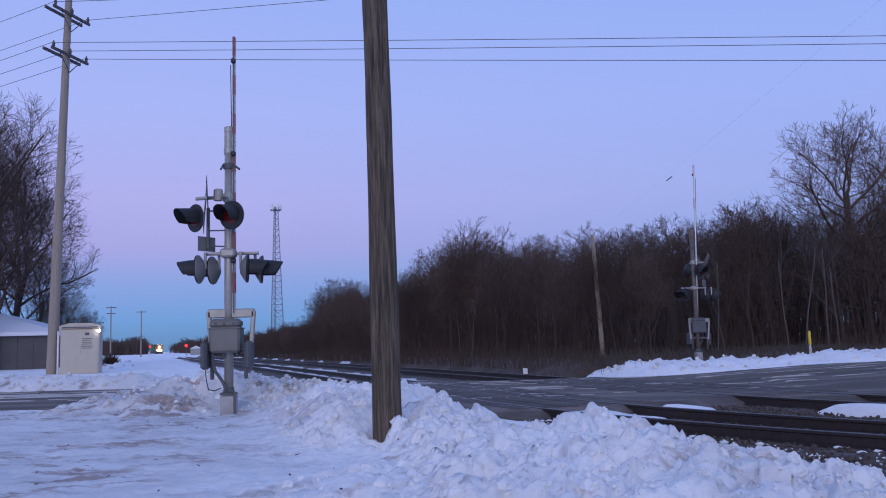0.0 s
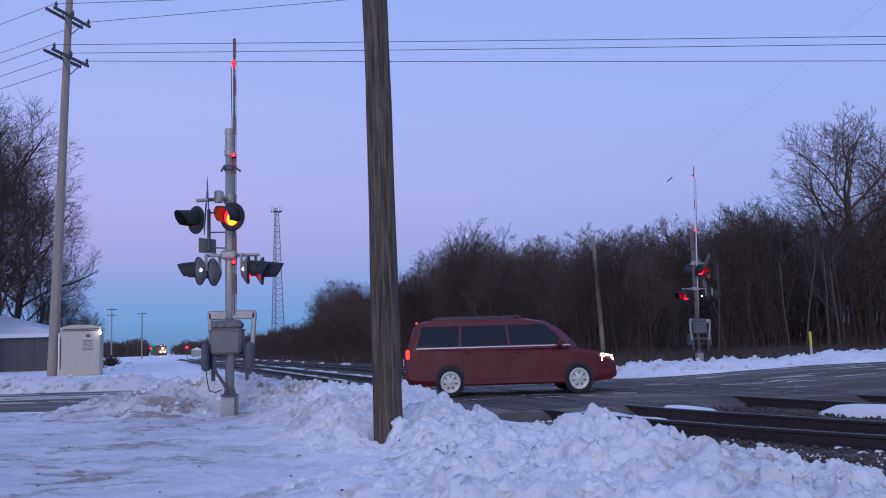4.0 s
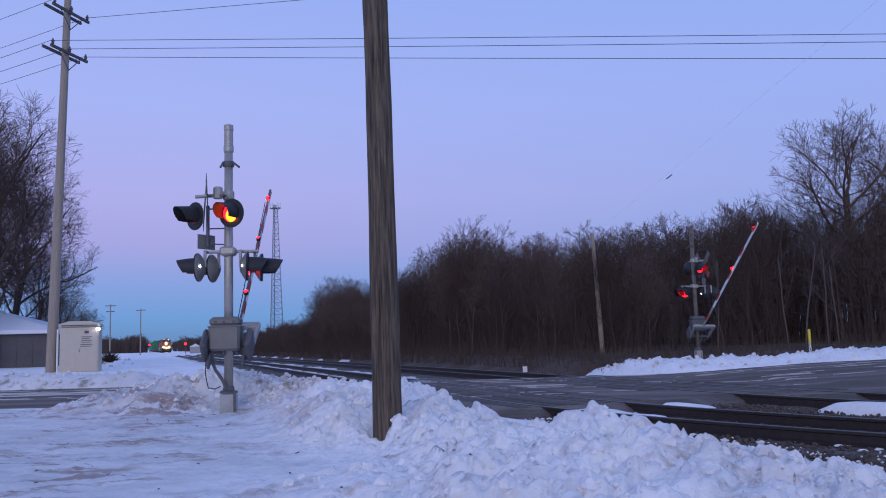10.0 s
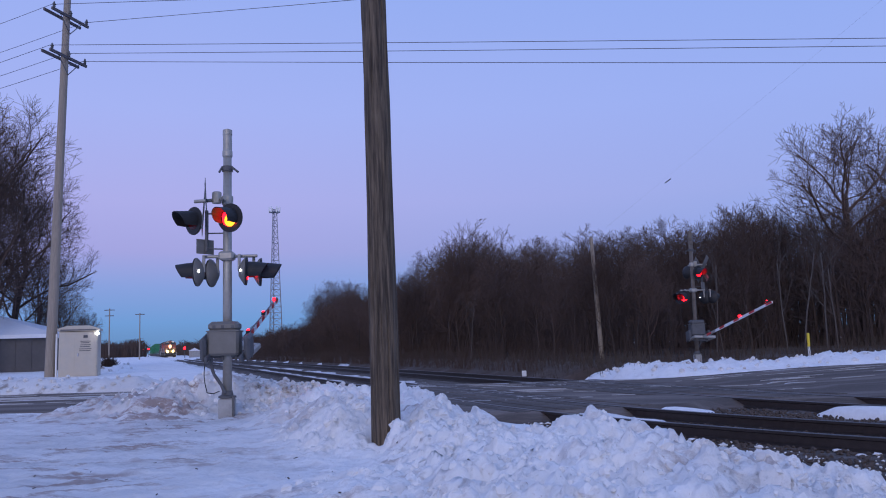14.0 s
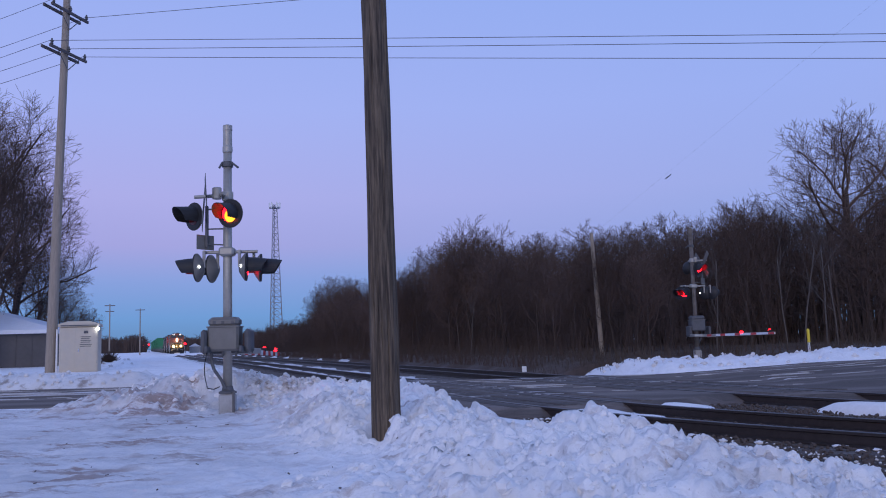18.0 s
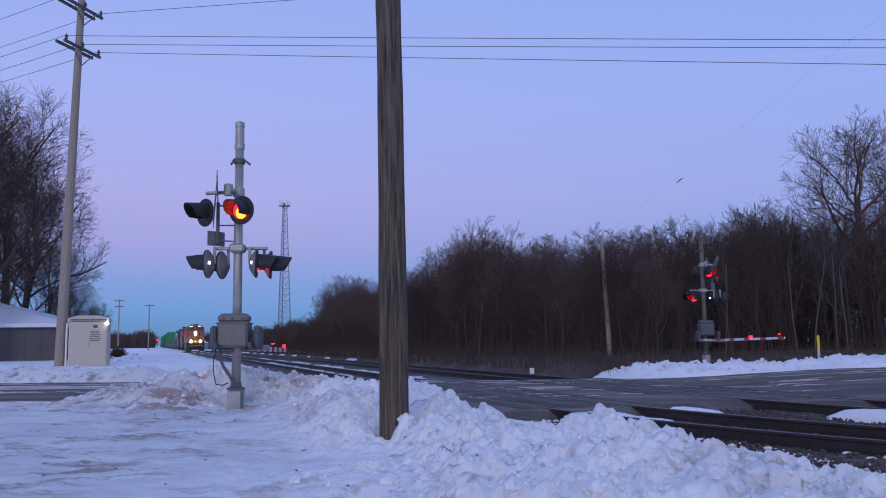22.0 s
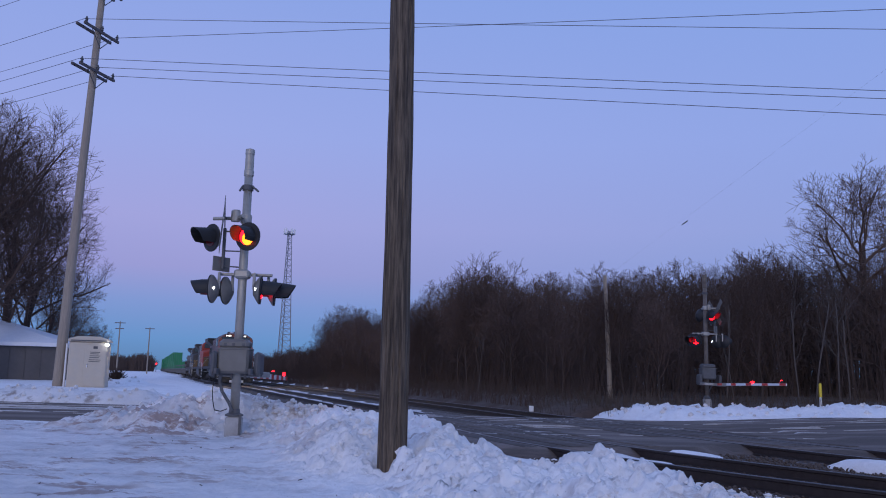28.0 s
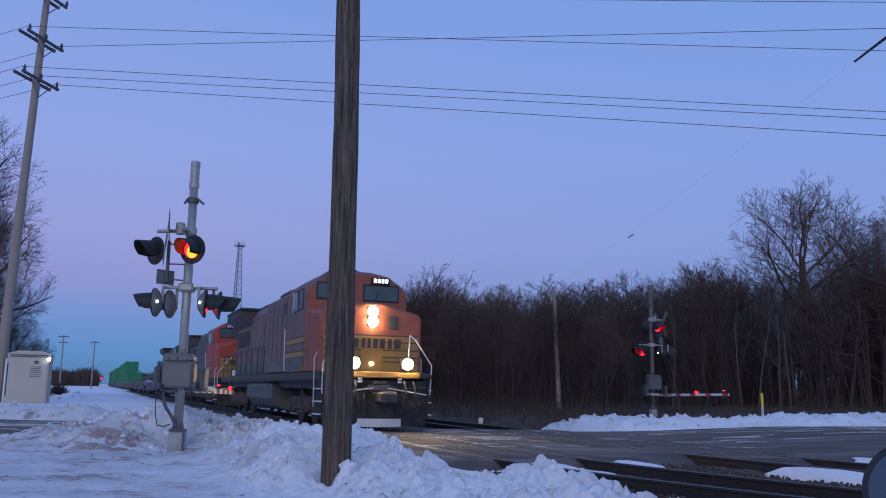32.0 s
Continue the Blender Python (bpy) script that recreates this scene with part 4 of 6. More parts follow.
for az, d, h, k in ((-26.2, 60, 18.4, 1), (-25.0, 67, 17.4, 1), (-27.8, 63, 19.0, 1), (-23.9, 72, 15.2, 1), (-22.4, 76, 10.4, 1), (-20.9, 78, 6.6, 1), (-19.8, 88, 5.4, 1)):
    plant(big_kind[k], d * math.sin(radians(az)), d * math.cos(radians(az)), 0.1, h / 12, az * 53, "large bare tree with fine branches behind a low building", "trees behind the low building")

# undergrowth: thousands of thin stems that close the wood towards the ground
def in_wood(p):
    return not (p.x > 4 and p.y < 33.0 + 0.06 * max(0, p.x - 8))


brush = []
rnd = random.Random(8)
for i in range(27000):
    s = -25 + 300 * rnd.random() ** 1.7
    o = 6.9 + 30 * rnd.random() ** 1.7
    p = on_track(s, o)
    if not in_wood(p):
        continue
    h = wood_top(p.x, p.y) * rnd.uniform(0.2, 0.70) * (0.2 + 0.8 * smoothstep(7.5, 12.5, o))
    lx, ly = rnd.uniform(-0.3, 0.3) * h, rnd.uniform(-0.3, 0.3) * h
    r = rnd.uniform(0.008, 0.016) * max(1.0, p.y / 45)
    brush.append((p.x, p.y, p.z, p.x + lx, p.y + ly, p.z + h, r, r * 0.3))
    for j in range(7):
        f, e = rnd.uniform(0.15, 1.0), h * 0.22
        qx, qy, qz = p.x + lx * f, p.y + ly * f, p.z + h * f
        brush.append((qx, qy, qz, qx + rnd.uniform(-1, 1) * e, qy + rnd.uniform(-1, 1) * e, qz + rnd.uniform(-0.1, 1.1) * e, r * 0.6, r * 0.2))
undergrowth = new("undergrowth", tubes("undergrowth", brush, BRUSH))
tagged(undergrowth, "dense dark leafless undergrowth of thin stems", "undergrowth", kind="stuff")

# the wood's depth: stem behind stem, until nothing shows through
deep = []
for i in range(6800):
    s = -45 + 340 * rnd.random() ** 1.5 if i < 5600 else rnd.uniform(-20, 40)
    p = on_track(s, rnd.uniform(22, 62))
    if not in_wood(p) or p.y < 36:
        continue
    h = min(wood_top(p.x, p.y) * rnd.uniform(0.45, 0.80), 9.5)
    r = rnd.uniform(0.05, 0.16)
    tx, ty = p.x + rnd.uniform(-0.7, 0.7), p.y + rnd.uniform(-0.7, 0.7)
    deep.append((p.x, p.y, -0.3, tx, ty, h, r, 0.03))
    for j in range(9):
        f = rnd.uniform(0.3, 0.95)
        qx, qy, qz = p.x + (tx - p.x) * f, p.y + (ty - p.y) * f, h * f
        deep.append((qx, qy, qz, qx + rnd.uniform(-1, 1) * h * 0.22, qy + rnd.uniform(-1, 1) * h * 0.22, qz + rnd.uniform(0, 1) * h * 0.22, r * 0.4, 0.012))
tagged(new("deep_wood", tubes("deep_wood", deep, BRUSH)), "dark depth of the leafless wood, stem behind stem", "woods", kind="stuff")

# brown floor of the wood: litter and trodden brush instead of open snow
vs, fs = [], []
floor_s = steps([(-30, 70, 1.0), (70, 260, 6)])
floor_o = [6.4, 7.0, 8, 9, 10.5, 12, 15, 20, 30, 60]
for s_ in floor_s:
    for o in floor_o:
        p = on_track(s_, o + 0.5 * fbm(s_, o, 0.4, 2) * (o < 12))
        edge = road_edges(p.x)[1] + 4.6 + 0.8 * fbm(p.x, 0, 0.4, 6)
        low = p.x > -6 and p.y < edge
        vs.append((p.x, p.y, -1.0 if low else max(ground_z(p.x, p.y), -0.3) + 0.13 + 0.05 * fbm(p.x, p.y, 0.8, 4) - (0.2 if o == 6.4 else 0)))
m = len(floor_o)
for i in range(len(floor_s) - 1):
    for j in range(m - 1):
        fs.append((i * m + j, i * m + j + 1, (i + 1) * m + j + 1, (i + 1) * m + j))
tagged(part("wood_floor", Shape().add(vs, fs), LITTER, smooth=True), "brown leaf litter and trodden brush under the wood", "ground", kind="structure")

# ---- the train ----
def wheelset(parent, y, gauge=0.7525, r=0.53):
    ax = part("wheelset", Shape().tube((-0.8, 0, 0), (0.8, 0, 0), 0.09, n=10), GRIME, parent, at=pose(0, y, r))
    for sx in (-1, 1):
        part("wheel", Shape().lathe([(r + 0.025, -0.07), (r + 0.025, -0.045), (r, -0.04), (r - 0.01, 0.06), (r - 0.09, 0.065), (r - 0.12, 0.03), (0.16, 0.03), (0.14, 0.07), (0.02, 0.07)], (sx * (gauge + 0.01), 0, 0), turn_of(0, 90 * sx, 0), n=24), GRIME, ax)
    return ax


def bogie(parent, y, axles, spread=1.95, r=0.53):
    b = part("bogie", Shape().box((0, 0, 0.78), (1.3, 0.6, 0.3), bevel=0.05), GRIME, parent, at=pose(0, y, 0))
    span = spread * (axles - 1)
    sets = [wheelset(b, -span / 2 + spread * k, r=r) for k in range(axles)]
    for sx in (-1, 1):
        f = Shape().box((sx * 1.02, 0, 0.72), (0.14, span + 0.9, 0.22), bevel=0.05)
        for k in range(axles):
            yy = -span / 2 + spread * k
            f.box((sx * 1.08, yy, 0.54), (0.2, 0.42, 0.42), bevel=0.06)
            f.tube((sx * 1.02, yy, 0.54), (sx * 1.22, yy, 0.54), 0.14, 0.12, n=12)
        for k in range(axles - 1):
            yy = -span / 2 + spread * (k + 0.5)
            f.tube((sx * 1.1, yy - 0.3, 0.45), (sx * 1.1, yy - 0.3, 0.8), 0.11, n=10).tube((sx * 1.1, yy + 0.3, 0.45), (sx * 1.1, yy + 0.3, 0.8), 0.11, n=10)
            f.box((sx * 1.04, yy, 0.36), (0.12, 1.0, 0.12), bevel=0.03)
        part("side_frame", f, GRIME, b)
    return b, sets


def locomotive(name_label, body, cab_paint, nose_paint, lights=True, snowy=True):
    """A six-axle road diesel, front end at y = 0, rails at z = 0."""
    L = thing("locomotive", Matrix.Identity(4), name_label, "locomotive", "locomotives of the train")
    # frame and walkways
    part("frame", Shape().box((0, 11.1, 1.42), (3.0, 20.6, 0.26), bevel=0.03).box((0, 11.1, 1.2), (2.3, 18.5, 0.25), bevel=0.03), LOCO_DARK, L)
    for sx in (-1, 1):
        part("side_sill", Shape().box((sx * 1.515, 11.1, 1.45), (0.03, 20.5, 0.17)), GRIME, L)
    part("fuel_tank", Shape().loft([[(x, yy, z) for x, z in ((-1.15, 0.42), (-0.75, 0.3), (0.75, 0.3), (1.15, 0.42), (1.4, 0.72), (1.4, 1.2), (-1.4, 1.2), (-1.4, 0.72))] for yy in (8.3, 8.4, 13.7, 13.8)]), TANK, L)
    for sx in (-1, 1):
        part("air_reservoir", Shape().tube((sx * 1.28, 9.0, 1.12), (sx * 1.28, 12.6, 1.12), 0.17, n=14), TANK, L)
    sets = []
    for y in (4.15, 17.9):
        sets += bogie(L, y, 3)[1]
    # nose: wide, sloping top, bevelled cheeks
    def ring(y, w, z0, z1, ch):
        return [(-w, y, z0), (w, y, z0), (w, y, z1 - ch - 0.08), (w - 0.09, y, z1 - ch + 0.03), (0.34, y, z1), (-0.34, y, z1), (-w + 0.09, y, z1 - ch + 0.03), (-w, y, z1 - ch - 0.08)]
    part("nose", Shape().loft([ring(1.20, 1.40, 1.56, 3.42, 0.36), ring(1.29, 1.47, 1.56, 3.48, 0.33), ring(2.95, 1.53, 1.56, 3.66, 0.26)]), nose_paint, L)
    # the front stripes and lettering panel, as thin bands
    for z, h, mat in ((1.66, 0.16, LOCO_YELLOW), (2.56, 0.03, LOCO_DARK), (2.47, 0.13, LOCO_YELLOW), (2.38, 0.028, LOCO_DARK), (2.16, 0.028, LOCO_DARK), (2.06, 0.13, LOCO_YELLOW), (1.96, 0.028, LOCO_DARK), (1.84, 0.028, LOCO_DARK)):
        part("stripe", Shape().box((0, 1.192, z), (2.72, 0.016, h)), mat, L)
        for sx in (-1, 1):
            part("stripe", Shape().box((sx * 1.515, 4.1, z), (0.08, 2.6, h), bevel=0.004), mat, L)
    part("front_panel", Shape().box((0, 1.198, 2.02), (2.7, 0.012, 0.98)), LOCO_YELLOW, L, "dirty yellow panel across the nose")
    part("nose_door", Shape().box((0.0, 1.182, 2.04), (0.62, 0.03, 0.94), bevel=0.01), LOCO_YELLOW, L)
    for x, w in ((-0.80, 0.10), (-0.64, 0.12), (-0.46, 0.16), (-0.24, 0.12), (-0.08, 0.10), (0.10, 0.14), (0.30, 0.16), (0.52, 0.12), (0.74, 0.2)):
        part("emblem_bar", Shape().box((x, 1.168, 2.34), (w, 0.02, 0.27), bevel=0.02), LOCO_DARK, L, "plain dark emblem shape")
    part("nose_hatch", Shape().box((0.62, 1.19, 2.92), (0.28, 0.03, 0.36), bevel=0.06), LOCO_DARK, L)
    # cab
    def cab_ring(y, w, ztop, z0=1.56):
        pts = [(-w, y, z0), (w, y, z0), (w, y, ztop - 0.62), (w - 0.1, y, ztop - 0.42), (w * 0.62, y, ztop - 0.10), (w * 0.25, y, ztop), (-w * 0.25, y, ztop), (-w * 0.62, y, ztop - 0.10), (-w + 0.1, y, ztop - 0.42), (-w, y, ztop - 0.62)]
        return pts
    cab = part("cab", Shape().loft([cab_ring(2.72, 1.50, 4.46), cab_ring(2.9, 1.55, 4.54), cab_ring(5.35, 1.55, 4.56)]), cab_paint, L)
    part("cab_front", Shape().loft([cab_ring(2.711, 1.48, 4.44), cab_ring(2.716, 1.49, 4.45)]), nose_paint, cab)
    for sx in (-1, 1):
        part("windshield", Shape().box((sx * 0.70, 2.696, 3.90), (1.04, 0.03, 0.44), bevel=0.08), SKY_GLASS, cab, "split windshield with the sky's reflection coloured in as grey-green")
        part("gasket", Shape().box((sx * 0.70, 2.704, 3.90), (1.12, 0.02, 0.52), bevel=0.09), BLACK, cab)
        part("wiper", Shape().tube((sx * 0.5, 2.67, 3.66), (sx * 0.62, 2.67, 3.98), 0.012, n=5), BLACK, cab)
        for y, w in ((3.35, 0.52), (4.15, 0.62)):
            part("gasket", Shape().box((sx * 1.548, y, 3.66), (0.02, w + 0.1, 0.66), bevel=0.06), BLACK, cab)
            part("side_window", Shape().box((sx * 1.556, y, 3.66), (0.02, w, 0.56), bevel=0.05), SKY_GLASS if y > 4 else GLASS_DARK, cab)
            part("window_frame", Shape().box((sx * 1.565, y + w / 2 + 0.02, 3.66), (0.02, 0.04, 0.62)), HANDRAIL if y > 4 else DARKGREY, cab)
        part("number_board", Shape().box((sx * 0.66, 2.70, 4.27), (0.58, 0.14, 0.19), bevel=0.02), BLACK, cab)
        for k in range(4):
            part("figure_bar", Shape().box((sx * 0.66 - 0.18 + 0.12 * k, 2.62, 4.27), (0.075, 0.012, 0.12)), LIT_NUM if lights else WHITE, cab)
    part("horn", Shape().tube((0.2, 4.4, 4.58), (0.2, 3.9, 4.66), 0.05, 0.09, n=10).tube((0.35, 4.4, 4.58), (0.35, 4.0, 4.64), 0.05, 0.08, n=10), DARKGREY, cab)
    part("antenna_dome", Shape().lathe([(0.22, 4.52), (0.2, 4.60), (0.1, 4.64)], (-0.3, 3.6, 0), n=14), WHITE, cab)
    part("air_conditioner", Shape().box((0, 4.7, 4.60), (1.2, 0.9, 0.2), bevel=0.05), LOCO_DARK, cab)
    # long hood with doors, brake box, radiator wings
    hood = part("hood", Shape().loft([[(x, yy, z) for x, z in ((-0.98, 1.56), (0.98, 1.56), (0.98, 4.02), (0.75, 4.36), (-0.75, 4.36), (-0.98, 4.02))] for yy in (5.35, 5.4, 20.4, 20.55)]), body, L)
    part("roof", Shape().box((0, 12.9, 4.41), (1.5, 14.8, 0.14), bevel=0.05), LOCO_DARK, hood, "sooty dark roof")
    part("equipment_cabinet", Shape().box((0, 7.4, 2.82), (2.98, 4.1, 2.5), bevel=0.07), body, hood)
    for sx in (-1, 1):
        for y, z, ln in ((5.75, 3.0, 1.7), (6.5, 2.75, 2.1), (7.3, 2.9, 1.8), (8.1, 2.75, 2.1), (8.85, 3.0, 1.6)):
            part("door_slot", Shape().box((sx * 1.492, y, z), (0.012, 0.05, ln)), LOCO_DARK, hood)
        part("vent", Shape().box((sx * 1.492, 6.1, 3.6), (0.014, 0.44, 0.36), bevel=0.004), LOCO_DARK, hood)
        part("lower_band", Shape().box((sx * 1.545, 4.1, 1.77), (0.03, 2.4, 0.36)), SILL_GRIME, cab, "grey-green grimy lower panel")
        part("lower_band", Shape().box((sx * 1.494, 7.4, 1.77), (0.02, 4.0, 0.36)), SILL_GRIME, hood, "grey-green grimy lower panel")
        part("cab_step_rail", Shape().path([(sx * 1.60, 5.3, 1.6), (sx * 1.62, 5.3, 2.9)], 0.016, n=6), HANDRAIL, cab)
        part("roof_overhang", Shape().box((sx * 1.2, 18.2, 4.44), (0.7, 4.4, 0.10), bevel=0.03), LOCO_DARK, hood)
    part("brake_grid_box", Shape().box((0, 8.3, 4.12), (2.2, 1.9, 0.6), bevel=0.08), LOCO_DARK, hood)
    for sx in (-1, 1):
        for k in range(11):
            y = 9.95 + 0.88 * k
            part("hood_door", Shape().box((sx * 0.985, y, 2.72), (0.03, 0.80, 1.85), bevel=0.012), body, hood)
            part("latch", Shape().box((sx * 1.005, y + 0.3, 2.7), (0.02, 0.05, 0.16)), LOCO_DARK, hood)
        for k in range(3):
            part("slanted_mark", Shape().box((sx * 1.006, 10.0 + 1.4 * k, 2.9), (0.012, 0.10, 1.5), turn=turn_of(14, 0, 0)), LOCO_DARK, hood)
    part("radiator", Shape().loft([[(x, yy, z) for x, z in ((-1.0, 3.75), (1.0, 3.75), (1.5, 4.15), (1.5, 4.38), (1.3, 4.5), (-1.3, 4.5), (-1.5, 4.38), (-1.5, 4.15))] for yy in (16.2, 16.4, 20.3, 20.5)]), LOCO_DARK, hood)
    part("exhaust_stack", Shape().box((0, 12.0, 4.5), (0.9, 0.5, 0.3), bevel=0.05), LOCO_DARK, hood)
    # platform, pilot, coupler
    part("platform", Shape().box((0, 0.95, 1.45), (3.0, 1.15, 0.14), bevel=0.03), PILOT_BLACK, L)
    part("anticlimber", Shape().box((0, 0.42, 1.47), (2.3, 0.14, 0.17), bevel=0.03), LOCO_YELLOW, L, "dirty yellow anticlimber beam")
    part("pilot", Shape().box((0, 0.62, 0.98), (2.75, 0.16, 0.72), bevel=0.03), PILOT_BLACK, L)
    plow = Shape()
    for sx in (-1, 1):
        plow.add([(0, 0.12, 0.14), (sx * 1.42, 0.62, 0.14), (sx * 1.42, 0.66, 0.80), (0, 0.30, 0.80), (0, 0.45, 0.14), (sx * 1.42, 0.80, 0.14), (sx * 1.42, 0.82, 0.80), (0, 0.55, 0.80)],
                 [(0, 1, 2, 3), (7, 6, 5, 4), (1, 5, 6, 2), (3, 2, 6, 7), (0, 4, 5, 1), (0, 3, 7, 4)] if sx > 0 else [(3, 2, 1, 0), (4, 5, 6, 7), (2, 6, 5, 1), (7, 6, 2, 3), (1, 5, 4, 0), (4, 7, 3, 0)])
    part("snow_plow", plow, PILOT_BLACK, L, "wedge plough dusted with snow")
    if snowy:
        part("plow_snow", Shape().loft([[(-0.6 + dx, 0.30 + dy, z) for dx, dy in ((0, 0), (0.3, -0.13), (0.6, -0.2), (0.9, -0.13), (1.2, 0), (0.9, 0.1), (0.3, 0.1))] for z in (0.12, 0.24, 0.33)]), DIRTY_SNOW, L)
    part("coupler", Shape().box((0, 0.15, 0.88), (0.30, 0.9, 0.28), bevel=0.05).box((0.08, -0.28, 0.88), (0.42, 0.22, 0.34), bevel=0.07), GRIME, L)
    part("coupler_pocket", Shape().box((0, 0.36, 1.12), (0.62, 0.10, 0.16), bevel=0.03).box((0, 0.34, 1.26), (0.34, 0.06, 0.08), bevel=0.02), SILL_GRIME, L)
    part("uncoupling_lever", Shape().path([(-1.3, 0.36, 1.15), (-0.5, 0.3, 1.1), (0.0, 0.28, 1.3), (0.5, 0.3, 1.1), (1.3, 0.36, 1.15)], 0.014, n=6), GRIME, L)
    for x in (-0.62, -0.45, 0.45, 0.62):
        part("mu_hose", Shape().path([(x * 1.5, 0.34, 1.32), (x * 1.52, 0.24, 1.18), (x * 1.56, 0.22, 1.0), (x * 1.6, 0.28, 0.9)], 0.026, n=6), SILL_GRIME, L)
        part("air_hose", Shape().path([(x, 0.36, 1.1), (x * 1.02, 0.18, 0.85), (x * 0.95, 0.1, 0.55), (x * 0.8, 0.1, 0.42)], 0.022, n=6), RUBBER, L)
    for sx in (-1, 1):
        part("step_well", Shape().box((sx * 1.38, 0.95, 0.85), (0.2, 0.75, 1.1), bevel=0.03), PILOT_BLACK, L)
        for z in (0.42, 0.75, 1.08):
            part("step", Shape().box((sx * 1.45, 0.95, z), (0.26, 0.66, 0.035)), HANDRAIL, L)
        part("handrail", Shape().path([(sx * 1.50, 0.55, 0.95), (sx * 1.52, 0.50, 1.75), (sx * 1.02, 0.44, 2.42), (sx * 0.85, 0.44, 2.55), (sx * 0.82, 0.46, 1.5)], 0.017, n=6), HANDRAIL, L)
        part("handrail", Shape().path([(sx * 1.52, 1.40, 0.6), (sx * 1.54, 1.40, 1.9), (sx * 1.40, 1.42, 2.2)], 0.016, n=6), HANDRAIL, L)
        rail_pts = [(sx * 1.47, 5.5, 2.55), (sx * 1.47, 21.0, 2.55)]
        hr = part("side_handrail", Shape().path(rail_pts, 0.02, n=6), LOCO_DARK, L)
        for k in range(12):
            y = 5.6 + 1.4 * k
            part("stanchion", Shape().tube((sx * 1.47, y, 1.55), (sx * 1.47, y, 2.55), 0.02, n=6), LOCO_DARK, hr)
    # lower side band, louvres and the pilot's fittings
    for sx in (-1, 1):
        part("side_band", Shape().box((sx * 0.992, 12.9, 1.86), (0.03, 14.6, 0.50)), TANK, hood, "grey lower side band")
        for k in range(16):
            part("louvre", Shape().box((sx * 1.012, 16.6 + 0.22 * k, 3.2), (0.03, 0.12, 0.7)), LOCO_DARK, hood)
        part("sand_filler", Shape().box((sx * 1.1, 1.27, 2.75), (0.14, 0.05, 0.1), bevel=0.02), LOCO_DARK, L)
        part("ditch_bracket", Shape().box((sx * 0.74, 0.42, 1.58), (0.1, 0.08, 0.12)), LOCO_DARK, L)
        for z in (1.28, 1.36):
            part("hose_glad_hand", Shape().box((sx * 0.55, 0.32, z), (0.12, 0.06, 0.05), bevel=0.015), HANDRAIL, L)
        part("cut_lever", Shape().path([(sx * 0.2, 0.25, 1.12), (sx * 0.9, 0.3, 1.02), (sx * 1.32, 0.34, 0.96)], 0.016, n=6), HANDRAIL, L)
    # headlight pair on the nose and two ditch lights on the platform
    hl = part("headlight", Shape().box((0.0, 1.19, 3.08), (0.32, 0.1, 0.58), bevel=0.05), LOCO_DARK, L)
    for z in (2.94, 3.22):
        part("lens", Shape().lathe([(0.145, 0.0), (0.14, 0.02), (0.05, 0.04)], (0.0, 1.142, z), turn_of(90, 0, 0), n=18), HEADLIGHT if lights else WHITE, hl, "bright warm headlight")
    for x in (-0.74, 0.74):
        dl = part("ditch_light", Shape().box((x, 0.36, 1.76), (0.34, 0.22, 0.34), bevel=0.05), LOCO_DARK, L)
        part("lens", Shape().lathe([(0.15, 0.0), (0.145, 0.02), (0.05, 0.04)], (x, 0.245, 1.76), turn_of(90, 0, 0), n=18), HEADLIGHT if lights else WHITE, dl, "bright warm ditch light")
    part("class_light", Shape().lathe([(0.05, 0.0), (0.04, 0.02)], (0.0, 1.16, 1.78), turn_of(90, 0, 0), n=10), LIT_WARM if lights else WHITE, L)
    return L, sets


LIT_NUM = material("lit_figures", (1, 1, 1), 0.4, emit=2.5, emit_color=(1.0, 0.93, 0.8))
TRAIN = []      # (thing, metres behind the front, distances of the two pivots)
lead, LEAD_SETS = locomotive("faded orange diesel locomotive with bright headlights and snow on its plough", DULL_SIDE, DULL_SIDE, ORANGE)
TRAIN.append((lead, 0.0, 4.15, 17.9))
second, _ = locomotive("orange and dark green diesel locomotive, second in the train", TANK, BRIGHT_ORANGE, BRIGHT_ORANGE, lights=False, snowy=False)
TRAIN.append((second, 22.4, 4.15, 17.9))
third, _ = locomotive("dark sooty diesel locomotive, third in the train", LOCO_DARK, LOCO_DARK, LOCO_DARK, lights=False, snowy=False)
TRAIN.append((third, 44.8, 4.15, 17.9))


